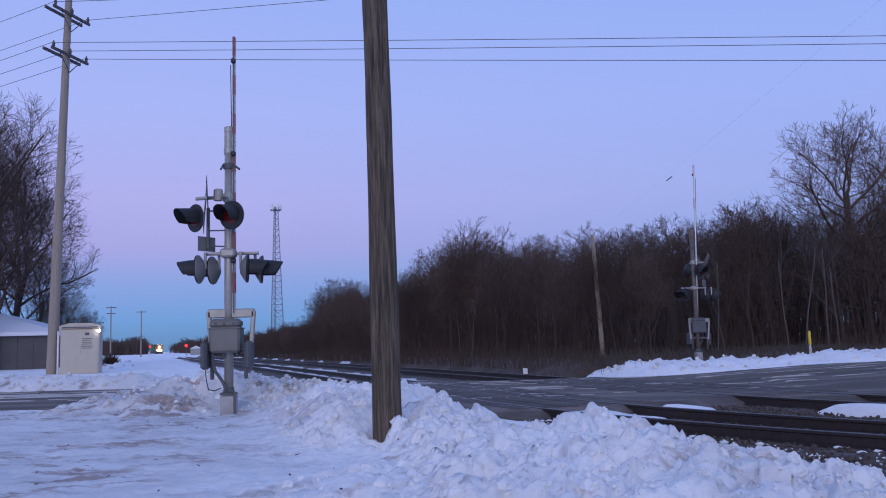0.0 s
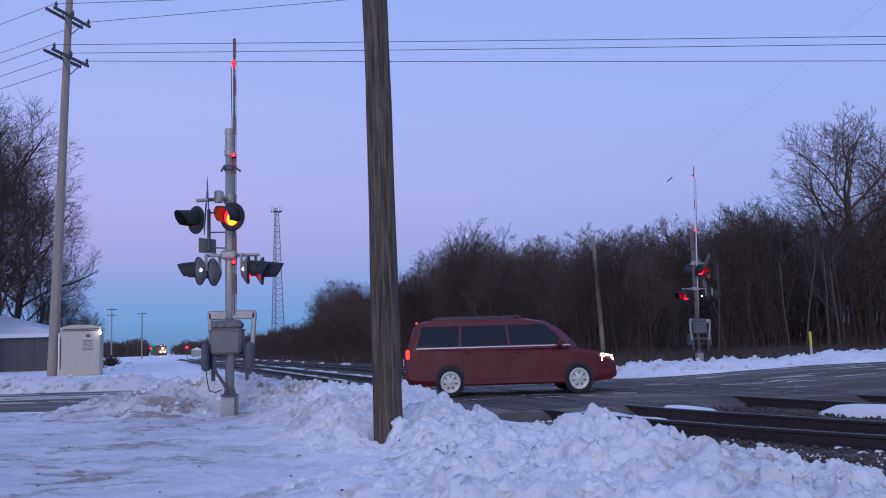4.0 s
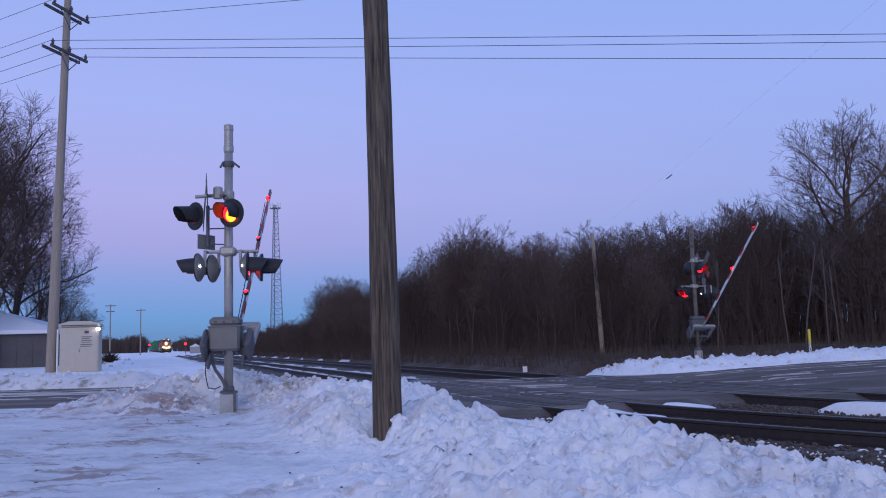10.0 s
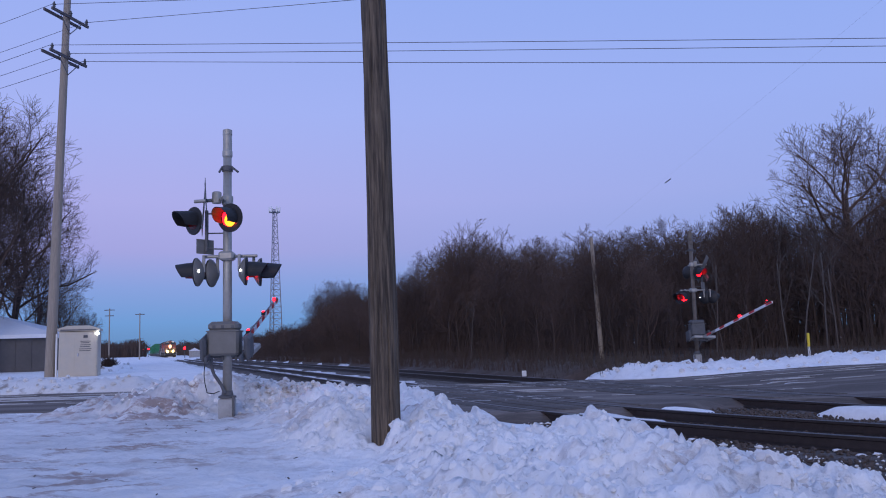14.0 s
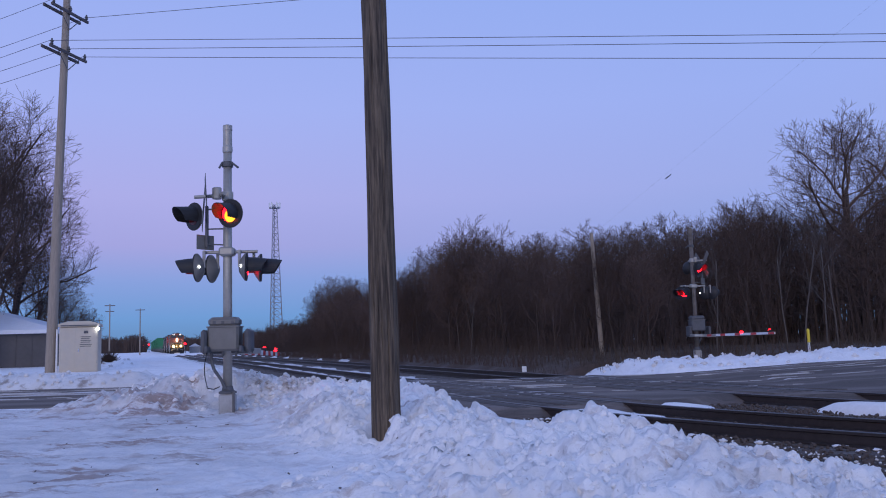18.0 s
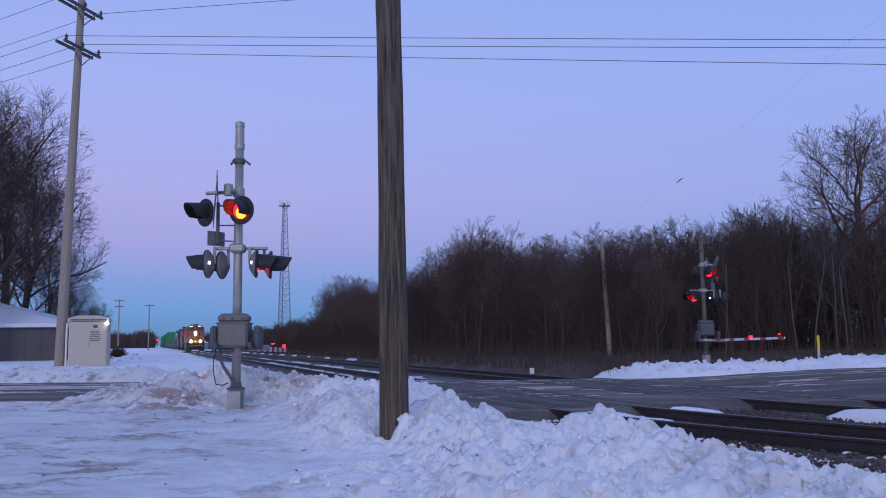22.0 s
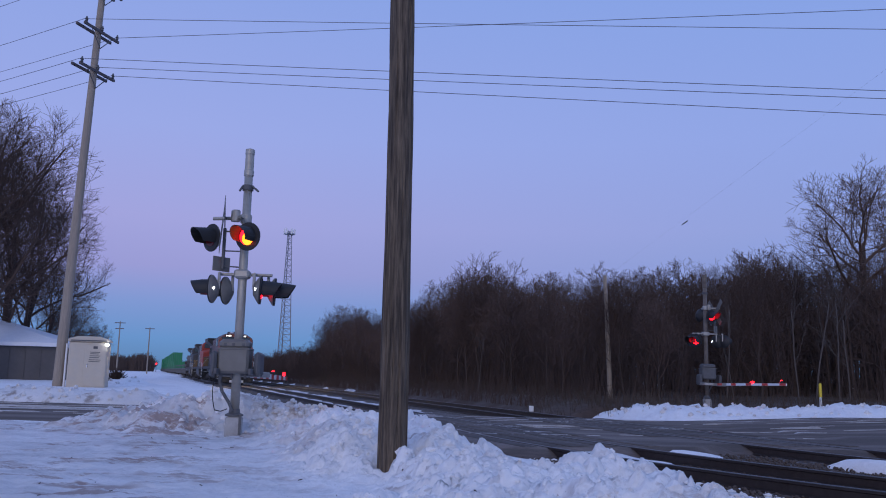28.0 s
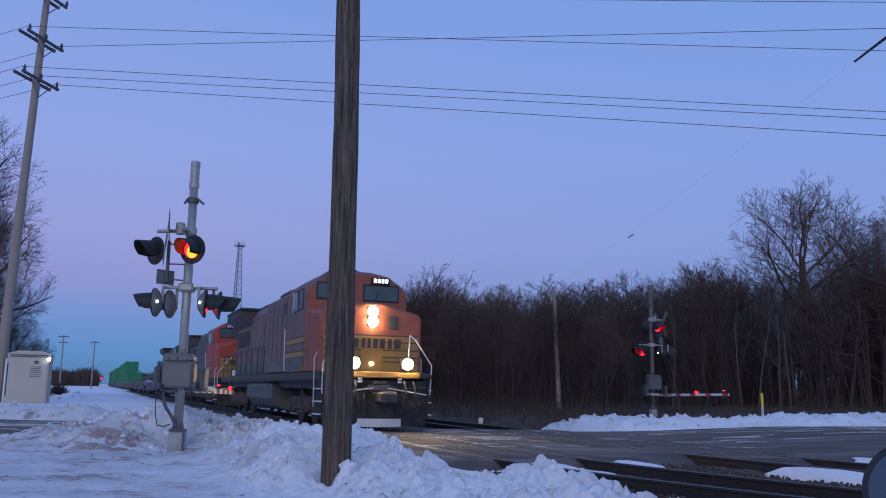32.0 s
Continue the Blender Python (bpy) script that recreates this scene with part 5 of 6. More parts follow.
def well_car(label, loads):
    c = thing("well_car", Matrix.Identity(4), label, "freight car", "container cars of the train")
    for y in (1.6, 17.6):
        bogie(c, y, 2, 1.75, r=0.45)
    for sx in (-1, 1):
        part("side_sill", Shape().box((sx * 1.42, 9.6, 0.95), (0.14, 13.4, 0.9), bevel=0.03).box((sx * 1.46, 9.6, 1.36), (0.2, 13.4, 0.1)), GREYCAR, c)
        for k in range(9):
            part("rib", Shape().box((sx * 1.51, 3.6 + 1.5 * k, 0.95), (0.07, 0.12, 0.85)), GREYCAR, c)
    for y0 in (0.3, 16.2):
        part("end_platform", Shape().box((0, y0 + 1.35, 1.15), (2.7, 2.7, 0.28), bevel=0.04), GREYCAR, c)
        part("end_rail", Shape().path([(-1.3, y0 + 1.3, 1.3), (-1.3, y0 + 1.3, 2.1), (1.3, y0 + 1.3, 2.1), (1.3, y0 + 1.3, 1.3)], 0.03, n=6), GREYCAR, c)
    part("floor", Shape().box((0, 9.6, 0.55), (2.6, 13.0, 0.1)), GREYCAR, c)
    part("coupler", Shape().box((0, -0.1, 0.88), (0.3, 1.0, 0.26), bevel=0.04).box((0, 19.3, 0.88), (0.3, 1.0, 0.26), bevel=0.04), GRIME, c)
    for z, mat in loads:
        b = part("container", Shape().box((0, 9.6, z + 1.3), (2.42, 12.15, 2.56)), mat, c, "corrugated green shipping container" if mat is GREEN else "grey shipping container")
        for sx in (-1, 1):
            rib = Shape()
            for k in range(40):
                rib.box((sx * 1.225, 3.75 + 0.3 * k, z + 1.3), (0.05, 0.14, 2.3))
            part("corrugation", rib, mat, b)
            for y in (3.54, 15.66):
                part("corner_post", Shape().box((sx * 1.17, y, z + 1.3), (0.16, 0.16, 2.6)), mat, b)
        for k in range(4):
            part("lock_rod", Shape().tube((-0.9 + 0.6 * k, 3.5, z + 0.15), (-0.9 + 0.6 * k, 3.5, z + 2.45), 0.02, n=5), GREYCAR, b)
    return c


first_car = well_car("grey empty container well car with high end rails", [])
part("bulkhead", Shape().box((0, 2.6, 2.35), (2.6, 0.3, 2.3), bevel=0.04), GREYCAR, first_car)
TRAIN.append((first_car, 67.4, 1.6, 17.6))
TRAIN.append((well_car("dark empty container well car", []), 86.8, 1.6, 17.6))
stacked = well_car("container well car with two stacked green containers", [(0.62, GREEN), (3.24, GREEN)])
single = well_car("container well car with one green container", [(0.62, GREEN)])
for k in range(2):
    TRAIN.append((copy_thing(TRAIN[-1][0], Matrix.Identity(4)), 106.2 + 19.4 * k, 1.6, 17.6))
TRAIN.append((single, 145.0, 1.6, 17.6))
TRAIN.append((stacked, 164.4, 1.6, 17.6))
for k in range(9):
    o = copy_thing(stacked if k % 4 != 2 else single, Matrix.Identity(4))
    TRAIN.append((o, 183.8 + 19.4 * k, 1.6, 17.6))

FRONT = [(0, 398), (9, 296), (13, 250), (19, 181), (23, 136.5), (25, 113), (28, 76.6), (29, 63.4), (30, 49.4), (31, 35.2), (32, 21.3)]


def front_at(t):
    return float(np.interp(t, [a for a, _ in FRONT], [b for _, b in FRONT]))


def car_pose(s, a, b):
    p, q = on_track(s + a), on_track(s + b)
    d = (q - p).normalized()
    o = p - d * a
    return pose(o.x, o.y, 0, 0, 0, math.degrees(math.atan2(-d.x, d.y)))

# ---- the red minivan ----
van = thing("minivan", Matrix.Identity(4), "dark red minivan with lit headlamps driving over the crossing", "car")


def van_ring(x, w, z0, z1, r=0.10):
    return [(x, -w * 0.96, z0), (x, -w, z0 + 0.12), (x, -w, z1 - r), (x, -w + r * 0.8, z1), (x, w - r * 0.8, z1), (x, w, z1 - r), (x, w, z0 + 0.12), (x, w * 0.96, z0)]


body = part("body", Shape().loft([van_ring(-2.56, 0.80, 0.42, 1.02), van_ring(-2.5, 0.92, 0.30, 1.12), van_ring(-2.2, 0.97, 0.26, 1.14), van_ring(-0.6, 0.985, 0.24, 1.10), van_ring(0.9, 0.985, 0.24, 1.06),
                                  van_ring(1.5, 0.975, 0.24, 1.03), van_ring(2.0, 0.95, 0.26, 0.95), van_ring(2.38, 0.88, 0.30, 0.84), van_ring(2.54, 0.74, 0.36, 0.70)]), VANRED, van, "deep red painted body", smooth=False)


cabin_rings = []
for xb, xt, z in ((0, 0, 1.04), (0.06, -0.12, 1.2), (0.14, -0.4, 1.45), (0.24, -0.72, 1.64), (0.5, -1.2, 1.72)):
    k = (z - 1.04) / 0.68
    w = 0.955 - 0.17 * k ** 1.3
    x0, x1 = -2.50 + xb * 0.9, 1.62 + xt * 1.0
    b = 0.12
    cabin_rings.append([(x0, -w + b, z), (x0 + b, -w, z), (x1 - b * 2, -w, z), (x1, -w * 0.78, z), (x1, w * 0.78, z), (x1 - b * 2, w, z), (x0 + b, w, z), (x0, w - b, z)])
cabin = part("cabin", Shape().loft(cabin_rings), VANRED, van, "painted roof and pillars")


def side_pt(x, z, sy):
    k = (z - 1.04) / 0.68
    w = 0.955 - 0.17 * max(k, 0) ** 1.3
    return (x, sy * (w + 0.006), z)


for sy in (-1, 1):
    for x0, x1, t0, t1 in ((-2.28, -1.28, -2.15, -1.26), (-1.22, -0.10, -1.2, -0.14), (-0.04, 1.30, -0.08, 0.82)):
        o = [side_pt(x0, 1.13, sy), side_pt(x1, 1.13, sy), side_pt(x1 + (t1 - x1) * 0.5, 1.36, sy), side_pt(t1, 1.58, sy), side_pt(t0, 1.58, sy), side_pt(x0 + (t0 - x0) * 0.5, 1.36, sy)]
        i = [(x, y - sy * 0.04, z) for x, y, z in o]
        part("side_window", Shape().loft([o, i] if sy < 0 else [i, o]), GLASS_DARK, cabin, "dark tinted side glass")
    part("window_line", Shape().box((-0.45, sy * 0.972, 1.095), (3.7, 0.02, 0.025)), CHROME, cabin)
    part("door_seam", Shape().box((-0.08, sy * 0.987, 0.75), (0.014, 0.012, 0.62)), BLACK, body)
    part("door_seam", Shape().box((-1.2, sy * 0.984, 0.78), (0.014, 0.012, 0.6)), BLACK, body)
    part("door_handle", Shape().box((0.14, sy * 1.0, 0.96), (0.2, 0.03, 0.035), bevel=0.01), VANRED, body)
    part("door_handle", Shape().box((-1.02, sy * 1.0, 0.98), (0.2, 0.03, 0.035), bevel=0.01), VANRED, body)
    part("sill_trim", Shape().box((0, sy * 0.985, 0.33), (2.5, 0.03, 0.12), bevel=0.01), VANRED, body)
    part("side_mirror", Shape().box((1.12, sy * 1.1, 1.13), (0.12, 0.2, 0.17), bevel=0.04), VANRED, van)
    part("roof_rail", Shape().path([(-1.9, sy * 0.66, 1.73), (-1.8, sy * 0.66, 1.775), (0.2, sy * 0.66, 1.775), (0.3, sy * 0.66, 1.73)], 0.018, n=6), DARKGREY, van)
    part("headlamp", Shape().loft([[(2.16, sy * 0.93, 0.72), (2.16, sy * 0.93, 0.88), (2.44, sy * 0.80, 0.84), (2.50, sy * 0.72, 0.70)], [(2.12, sy * 0.86, 0.72), (2.12, sy * 0.86, 0.86), (2.36, sy * 0.7, 0.82), (2.42, sy * 0.66, 0.70)]]), LIT_HEAD, van, "lit warm headlamp")
    part("tail_lamp", Shape().box((-2.50, sy * 0.885, 0.97), (0.10, 0.14, 0.22), bevel=0.03), LIT_TAIL, van, "lit red tail lamp")
# windshield, rear window, lamps, bumpers, plate, wheels
wsh = [(1.54, -0.70, 1.10), (1.54, 0.70, 1.10), (0.99, 0.62, 1.60), (0.99, -0.62, 1.60)]
part("windshield", Shape().loft([[(x + 0.03, y, z + 0.02) for x, y, z in wsh], [(x - 0.05, y, z - 0.02) for x, y, z in wsh]]), GLASS_DARK, cabin)
rw = [(-2.49, -0.74, 1.14), (-2.49, 0.74, 1.14), (-2.33, 0.64, 1.60), (-2.33, -0.64, 1.60)]
part("rear_window", Shape().loft([[(x - 0.012, y, z) for x, y, z in rw], [(x + 0.05, y, z) for x, y, z in rw]]), GLASS_DARK, cabin)
part("high_brake_lamp", Shape().box((-2.27, 0, 1.69), (0.05, 0.4, 0.04), bevel=0.01), LIT_TAIL, cabin)
part("rear_bumper", Shape().box((-2.54, 0, 0.50), (0.14, 1.75, 0.24), bevel=0.05), VANRED, body)
part("front_bumper", Shape().box((2.46, 0, 0.44), (0.20, 1.55, 0.22), bevel=0.07), VANRED, body)
part("grille", Shape().box((2.50, 0, 0.66), (0.08, 1.0, 0.16), bevel=0.03), DARKGREY, body)
for k in range(4):
    part("grille_bar", Shape().box((2.545, 0, 0.605 + 0.036 * k), (0.012, 0.98, 0.012)), CHROME, body)
part("plate", Shape().box((-2.615, 0, 0.78), (0.02, 0.32, 0.16)), WHITE, body)
VAN_WHEELS = []
for x in (-1.50, 1.58):
    for sy in (-1, 1):
        part("wheel_arch", Shape().lathe([(0.355, -0.03), (0.362, 0.0), (0.35, 0.010), (0.2, 0.010)], (x, sy * 0.978, 0.36), turn_of(-90 * sy, 0, 0), n=28), BLACK, van)
        wheel = part("wheel", Shape().lathe([(0.22, -0.22), (0.31, -0.22), (0.335, -0.19), (0.335, -0.03), (0.31, 0.0), (0.23, 0.0), (0.222, -0.07)], (0, 0, 0), turn_of(-90 * sy, 0, 0), n=28), RUBBER, van, at=pose(x, sy * 1.0, 0.335))
        part("rim", Shape().lathe([(0.245, -0.05), (0.245, -0.002), (0.22, 0.006), (0.16, -0.006), (0.05, 0.004), (0.03, 0.012)], (0, 0, 0), turn_of(-90 * sy, 0, 0), n=24), RIM, wheel, "bright wheel cover")
        for k in range(7):
            w = 2 * math.pi * k / 7
            part("rim_slot", Shape().box((0.14 * math.cos(w), sy * 0.0, 0.14 * math.sin(w)), (0.06, 0.03, 0.03), turn=turn_of(0, -math.degrees(w), 0)), DARKGREY, wheel)
        VAN_WHEELS.append((wheel, x, sy * 1.0))

van.scale = (0.89, 0.93, 0.95)

# ---- snowbanks, roadside and track snow ----
def cracked(x, y, k, seed):
    d, _ = noise.voronoi(Vector((x * k, y * k, seed)))
    return min(1.0, (d[1] - d[0]) * 1.6)


def clods_z(x, y, k, seed):
    """Rounded lumps of uneven height, k to the metre, lying side by side."""
    d, p = noise.voronoi(Vector((x * k, y * k, seed)))
    tall = 0.25 + 0.75 * (math.sin(p[0].x * 91.7 + p[0].y * 47.3) * 0.5 + 0.5)
    return tall * math.sqrt(max(0.0, 1 - min(1.0, d[0] * 1.15) ** 2))


HEAPS = [(-4.15, 15.5, 1.35, 0.85, 0.56), (-3.2, 15.6, 0.9, 0.6, 0.42), (-2.0, 15.6, 1.2, 0.6, 0.33), (-0.9, 15.2, 0.9, 0.8, 0.33), (-1.15, 13.6, 0.75, 1.0, 0.36),
         (-0.62, 12.2, 0.55, 1.1, 0.46), (-0.55, 10.6, 0.36, 0.8, 0.42), (-0.95, 11.2, 0.5, 0.9, 0.22), (-0.02, 9.55, 0.10, 0.10, 0.30), (0.05, 9.45, 0.17, 0.12, 0.20), (0.30, 13.6, 0.55, 1.2, 0.48), (0.32, 10.4, 0.36, 0.9, 0.38), (0.75, 11.2, 0.5, 1.0, 0.26),
         (0.62, 9.0, 0.55, 0.9, 0.30), (1.2, 8.3, 0.7, 0.7, 0.24), (2.15, 9.3, 0.8, 0.55, 0.33), (2.5, 9.4, 0.4, 0.4, 0.14), (2.5, 8.3, 0.45, 0.6, 0.10), (2.65, 7.4, 0.5, 0.65, 0.14), (2.4, 6.4, 0.7, 0.8, 0.20), (2.95, 7.0, 0.17, 0.15, 0.14), (3.2, 5.6, 0.7, 0.7, 0.07), (1.9, 6.5, 1.2, 1.0, 0.26), (0.3, 7.2, 1.3, 0.9, 0.10), (2.0, 5.0, 2.2, 1.0, 0.22),
         (2.5, 8.3, 0.35, 0.5, 0.04), (2.7, 7.4, 0.36, 0.45, 0.04), (2.85, 6.75, 0.4, 0.4, 0.05), (3.15, 6.2, 0.42, 0.4, 0.06), (3.5, 5.75, 0.45, 0.4, 0.07), (3.9, 5.2, 0.5, 0.45, 0.08), (1.75, 7.4, 0.8, 0.5, 0.16), (1.0, 6.2, 0.9, 0.5, 0.14)]


def heap_z(x, y):
    h = 0.0
    for cx, cy, rx_, ry_, hh in HEAPS:
        q = ((x - cx) / rx_) ** 2 + ((y - cy) / ry_) ** 2
        if q < 6:
            h += hh * math.exp(-q * 0.9)
    h = h / (1 + 0.55 * h)
    if h > 0.01:
        rough = min(1.0, h / 0.16)
        wx, wy = x + 0.10 * fbm(x, y, 2.2, 1), y + 0.10 * fbm(x, y, 2.2, 2)
        h += rough * (0.20 * (clods_z(wx, wy, 2.0, 2.0) - 0.45) + 0.125 * (clods_z(wx + 0.03 * fbm(x, y, 9, 1), wy, 4.6, 5.0) - 0.45) + 0.07 * (clods_z(x, wy, 9.0, 8.0) - 0.45) + 0.04 * fbm(x, y, 2.6, 4.0) + 0.045 * fbm(x, y, 12.0, 6.0))
    s, l = sl(x, y)
    # the plough cut the bank off at the road and along the ballast
    near, _ = road_edges(x)
    h *= smoothstep(near + 0.1, near - 0.45, y + 0.12 * fbm(x, y, 1.3, 9)) * smoothstep(-1.25, -2.1, l + shoulder(s) + 0.2 * fbm(x, y, 1.1, 3))
    return h


def bank_surface(x, y):
    s, l = sl(x, y)
    base = 0.02 + 0.05 * fbm(x, y, 0.11) + 0.025 * fbm(x, y, 0.6, 3) - 0.10 * smoothstep(14, 8, y) * smoothstep(14, 2, abs(x))
    base += 0.03 * fbm(x, y, 3.5, 8) + 0.012 * fbm(x, y, 11.0, 3) + 0.012 * (cracked(x, y, 1.7, 7.0) - 0.6) * smoothstep(-6, -1, x)
    # wheel ruts across the yard
    for off, wd in ((9.2, 0.35), (10.9, 0.35), (7.0, 0.5)):
        base -= 0.018 * math.exp(-((y - off - 0.18 * x) / wd) ** 2) * smoothstep(0.0, -1.5, x)
    base -= 0.13 * smoothstep(1.2, 3.0, x) * smoothstep(10.5, 8.0, y)
    drop = smoothstep(-3.0, -1.5, l + shoulder(s)) * 0.30
    near, _ = road_edges(x)
    edge = smoothstep(near - 0.5, near + 0.05, y)
    return base - drop - 0.25 * edge + heap_z(x, y)


bx = steps([(-9.5, -5.0, 0.10), (-5.0, -2.0, 0.04), (-2.0, 5.6, 0.030)])
by = steps([(4.2, 11.0, 0.030), (11.0, 17.4, 0.05)])
bank = part("snowbank", Shape().sheet(bx, by, bank_surface), YARD_SNOW, smooth=True)
tagged(bank, "ploughed lumpy snowbank with dirty chunks round the wooden pole", "snowbank", kind="structure")


def lump(rnd, c, r):
    """A broken chunk of snow."""
    vs = []
    for k, (zz, rr) in enumerate(((-0.7, 0.55), (0.0, 1.0), (0.55, 0.75), (0.85, 0.25))):
        for i in range(6):
            w = math.pi * (i / 3 + 0.3 * k) + rnd.uniform(-0.3, 0.3)
            q = rr * rnd.uniform(0.75, 1.2)
            vs.append((c[0] + r * q * math.cos(w), c[1] + r * q * math.sin(w), c[2] + r * (zz + rnd.uniform(-0.12, 0.12))))
    fs = [tuple(range(5, -1, -1)), tuple(range(18, 24))] + [(a * 6 + i, a * 6 + (i + 1) % 6, a * 6 + 6 + (i + 1) % 6, a * 6 + 6 + i) for a in range(3) for i in range(6)]
    return vs, fs


rnd = random.Random(21)
chunks = Shape()
n = 0
wide = [a[2] * a[3] for a in HEAPS]
while n < 2600:
    cx, cy, rx_, ry_, hh = rnd.choices(HEAPS, wide)[0]
    x, y = cx + rnd.gauss(0, rx_ * 0.8), cy + rnd.gauss(0, ry_ * 0.8)
    if not (-5 < x < 5.4 and 4.6 < y < 16.6) or heap_z(x, y) < 0.06:
        continue
    r = rnd.choice((0.012, 0.014, 0.016, 0.018, 0.02, 0.024, 0.028, 0.034, 0.045, 0.065)) * rnd.uniform(0.7, 1.3)
    chunks.add(*lump(rnd, (x, y, bank_surface(x, y) - r * 0.3), r))
    n += 1
snow_chunks = part("snow_chunks", chunks, SNOW)
tagged(snow_chunks, "broken chunks of snow lying over the ploughed bank", "snow chunks", kind="stuff")

# dirty ploughed gravel and ice beside the signal mast
grit = Shape()
for i in range(700):
    x, y = rnd.uniform(-2.7, -0.2), rnd.gauss(15.3, 0.45)
    if y > 16.3:
        continue
    r = rnd.choice((0.02, 0.03, 0.045)) * rnd.uniform(0.7, 1.4)
    grit.add(*lump(rnd, (x, y, bank_surface(x, y) + r * 0.3), r))
ice_rubble = part("ice_rubble", grit, DIRTY_SNOW)
tagged(ice_rubble, "brownish rubble of ice and gravel thrown up by the plough", "ice rubble", kind="stuff")

# twigs and clods on the snow
bits = Shape()
for i in range(60):
    x, y = rnd.uniform(-5, 2.5), rnd.uniform(5.5, 14.5)
    z = bank_surface(x, y)
    w = rnd.uniform(0, math.pi)
    d = Vector((math.cos(w), math.sin(w), rnd.uniform(-0.1, 0.3))) * rnd.uniform(0.006, 0.028)
    bits.tube(Vector((x, y, z + 0.01)) - d, Vector((x, y, z + 0.015)) + d, rnd.uniform(0.003, 0.008), n=4)
tagged(part("debris", bits, BARK), "dark twigs and clods scattered on the snow", "debris", kind="stuff")


# banks along the far side of the road
def far_bank(name, x0, x1, y_of, width, height, seed, label, mat):
    xs = steps([(x0, x1, 0.13)])
    vs, fs, m = [], [], 22
    clods = Shape()
    for x in xs:
        for j in range(m):
            q = j / (m - 1)
            y = y_of(x) + width * q
            prof = math.sin(math.pi * min(1, q * 1.6 if q < 0.31 else 0.5 + (q - 0.31) / 1.38)) ** 1.2
            prof *= smoothstep(x0, x0 + 1.8, x) * smoothstep(x1, x1 - 1.8, x)
            h = height * (1 + 0.035 * max(0, x - 8)) * prof * (0.65 + 0.5 * fbm(x, y, 0.45, seed)) + prof * 0.10 * (cracked(x + 0.3 * fbm(x, y, 1.5, 4), y, 2.1, seed) - 0.4) + prof * 0.14 * fbm(x, y, 1.1, seed) + prof * 0.09 * fbm(x, y, 4.5, seed)
            vs.append((x, y, ground_z(x, y) + (0.10 * prof if x > 0 else 0.06 * prof) + max(h, 0) - (0.12 if j in (0, m - 1) else 0)))
            if prof > 0.25 and rnd.random() < 0.10:
                r = rnd.uniform(0.03, 0.10)
                clods.add(*lump(rnd, (x, y, vs[-1][2] + 0.2 * r), r))
    for i in range(len(xs) - 1):
        for j in range(m - 1):
            fs.append((i * m + j, (i + 1) * m + j, (i + 1) * m + j + 1, i * m + j + 1))
    tagged(part("snow_clods", clods, DIRTY_SNOW), "dirty clods of snow along the roadside bank", "snow clods", kind="stuff")
    return tagged(part(name, Shape().add(vs, fs), mat, smooth=True), label, "snowbank", kind="structure")


far_bank("snowbank", -26, -6.2, lambda x: road_edges(x)[1] - 0.1, 2.6, 0.44, 11.0, "dirty ploughed snow ridge along the far road edge", DIRTY_SNOW)
far_bank("snowbank", 5.9, 40, lambda x: road_edges(x)[1] + 0.1 + 0.2 * max(0, 9 - x), 5.0, 0.30, 15.0, "wide white snowbank before the dark wood", SNOW)

far_bank("snowbank", -15.8, -12.4, lambda x: 43.0, 3.4, 0.75, 19.0, "mound of cleared snow beside the signal cabinet", SNOW)


# patches and strips of snow along the tracks
def track_snow(l0, l1, s0, s1, z, amp, seed):
    ss = steps([(s0, min(s1, 60), 0.3)] + ([(60, s1, 3)] if s1 > 60 else []))
    ls = [l0 + (l1 - l0) * i / 8 for i in range(9)]
    vs, fs = [], []
    for s in ss:
        for l in ls:
            rim = 0.05 * (abs(2 * (l - l0) / (l1 - l0) - 1)) ** 3
            if s1 < 20:
                rim = 0.28 * (abs(2 * (l - l0) / (l1 - l0) - 1)) ** 2.5 + 0.2 * smoothstep(0.7, 0.0, min(s - s0, s1 - s + 0.3))
            p = on_track(s, l, z + amp * fbm(s, l, 0.55, seed) - rim)
            vs.append(p)
    for i in range(len(ss) - 1):
        for j in range(8):
            fs.append((i * 9 + j, i * 9 + j + 1, (i + 1) * 9 + j + 1, (i + 1) * 9 + j))
    return Shape().add(vs, fs)


for l0, l1, s0, s1, z, amp in ((-0.50, 0.50, 26.2, 230, -0.15, 0.09), (-2.9, -1.65, 26.5, 230, -0.16, 0.10), (1.15, 2.8, 27.5, 230, -0.20, 0.11), (3.75, 4.75, 27.5, 230, -0.17, 0.09),
                               (-2.7, -1.15, 10.0, 13.2, -0.10, 0.06), (-0.66, 0.66, 10.8, 13.2, -0.05, 0.07), (0.86, 2.6, 11.9, 13.8, -0.06, 0.08), (2.8, 3.42, 8.9, 11.2, -0.03, 0.06), (5.3, 7.2, 4.0, 13.0, -0.10, 0.14)):
    o = part("track_snow", track_snow(l0, l1, s0, s1, z, amp, l0 + s0), DIRTY_SNOW if s1 > 60 else SNOW, smooth=True)
    tagged(o, "strip of snow lying along the rails", "snow", kind="structure")

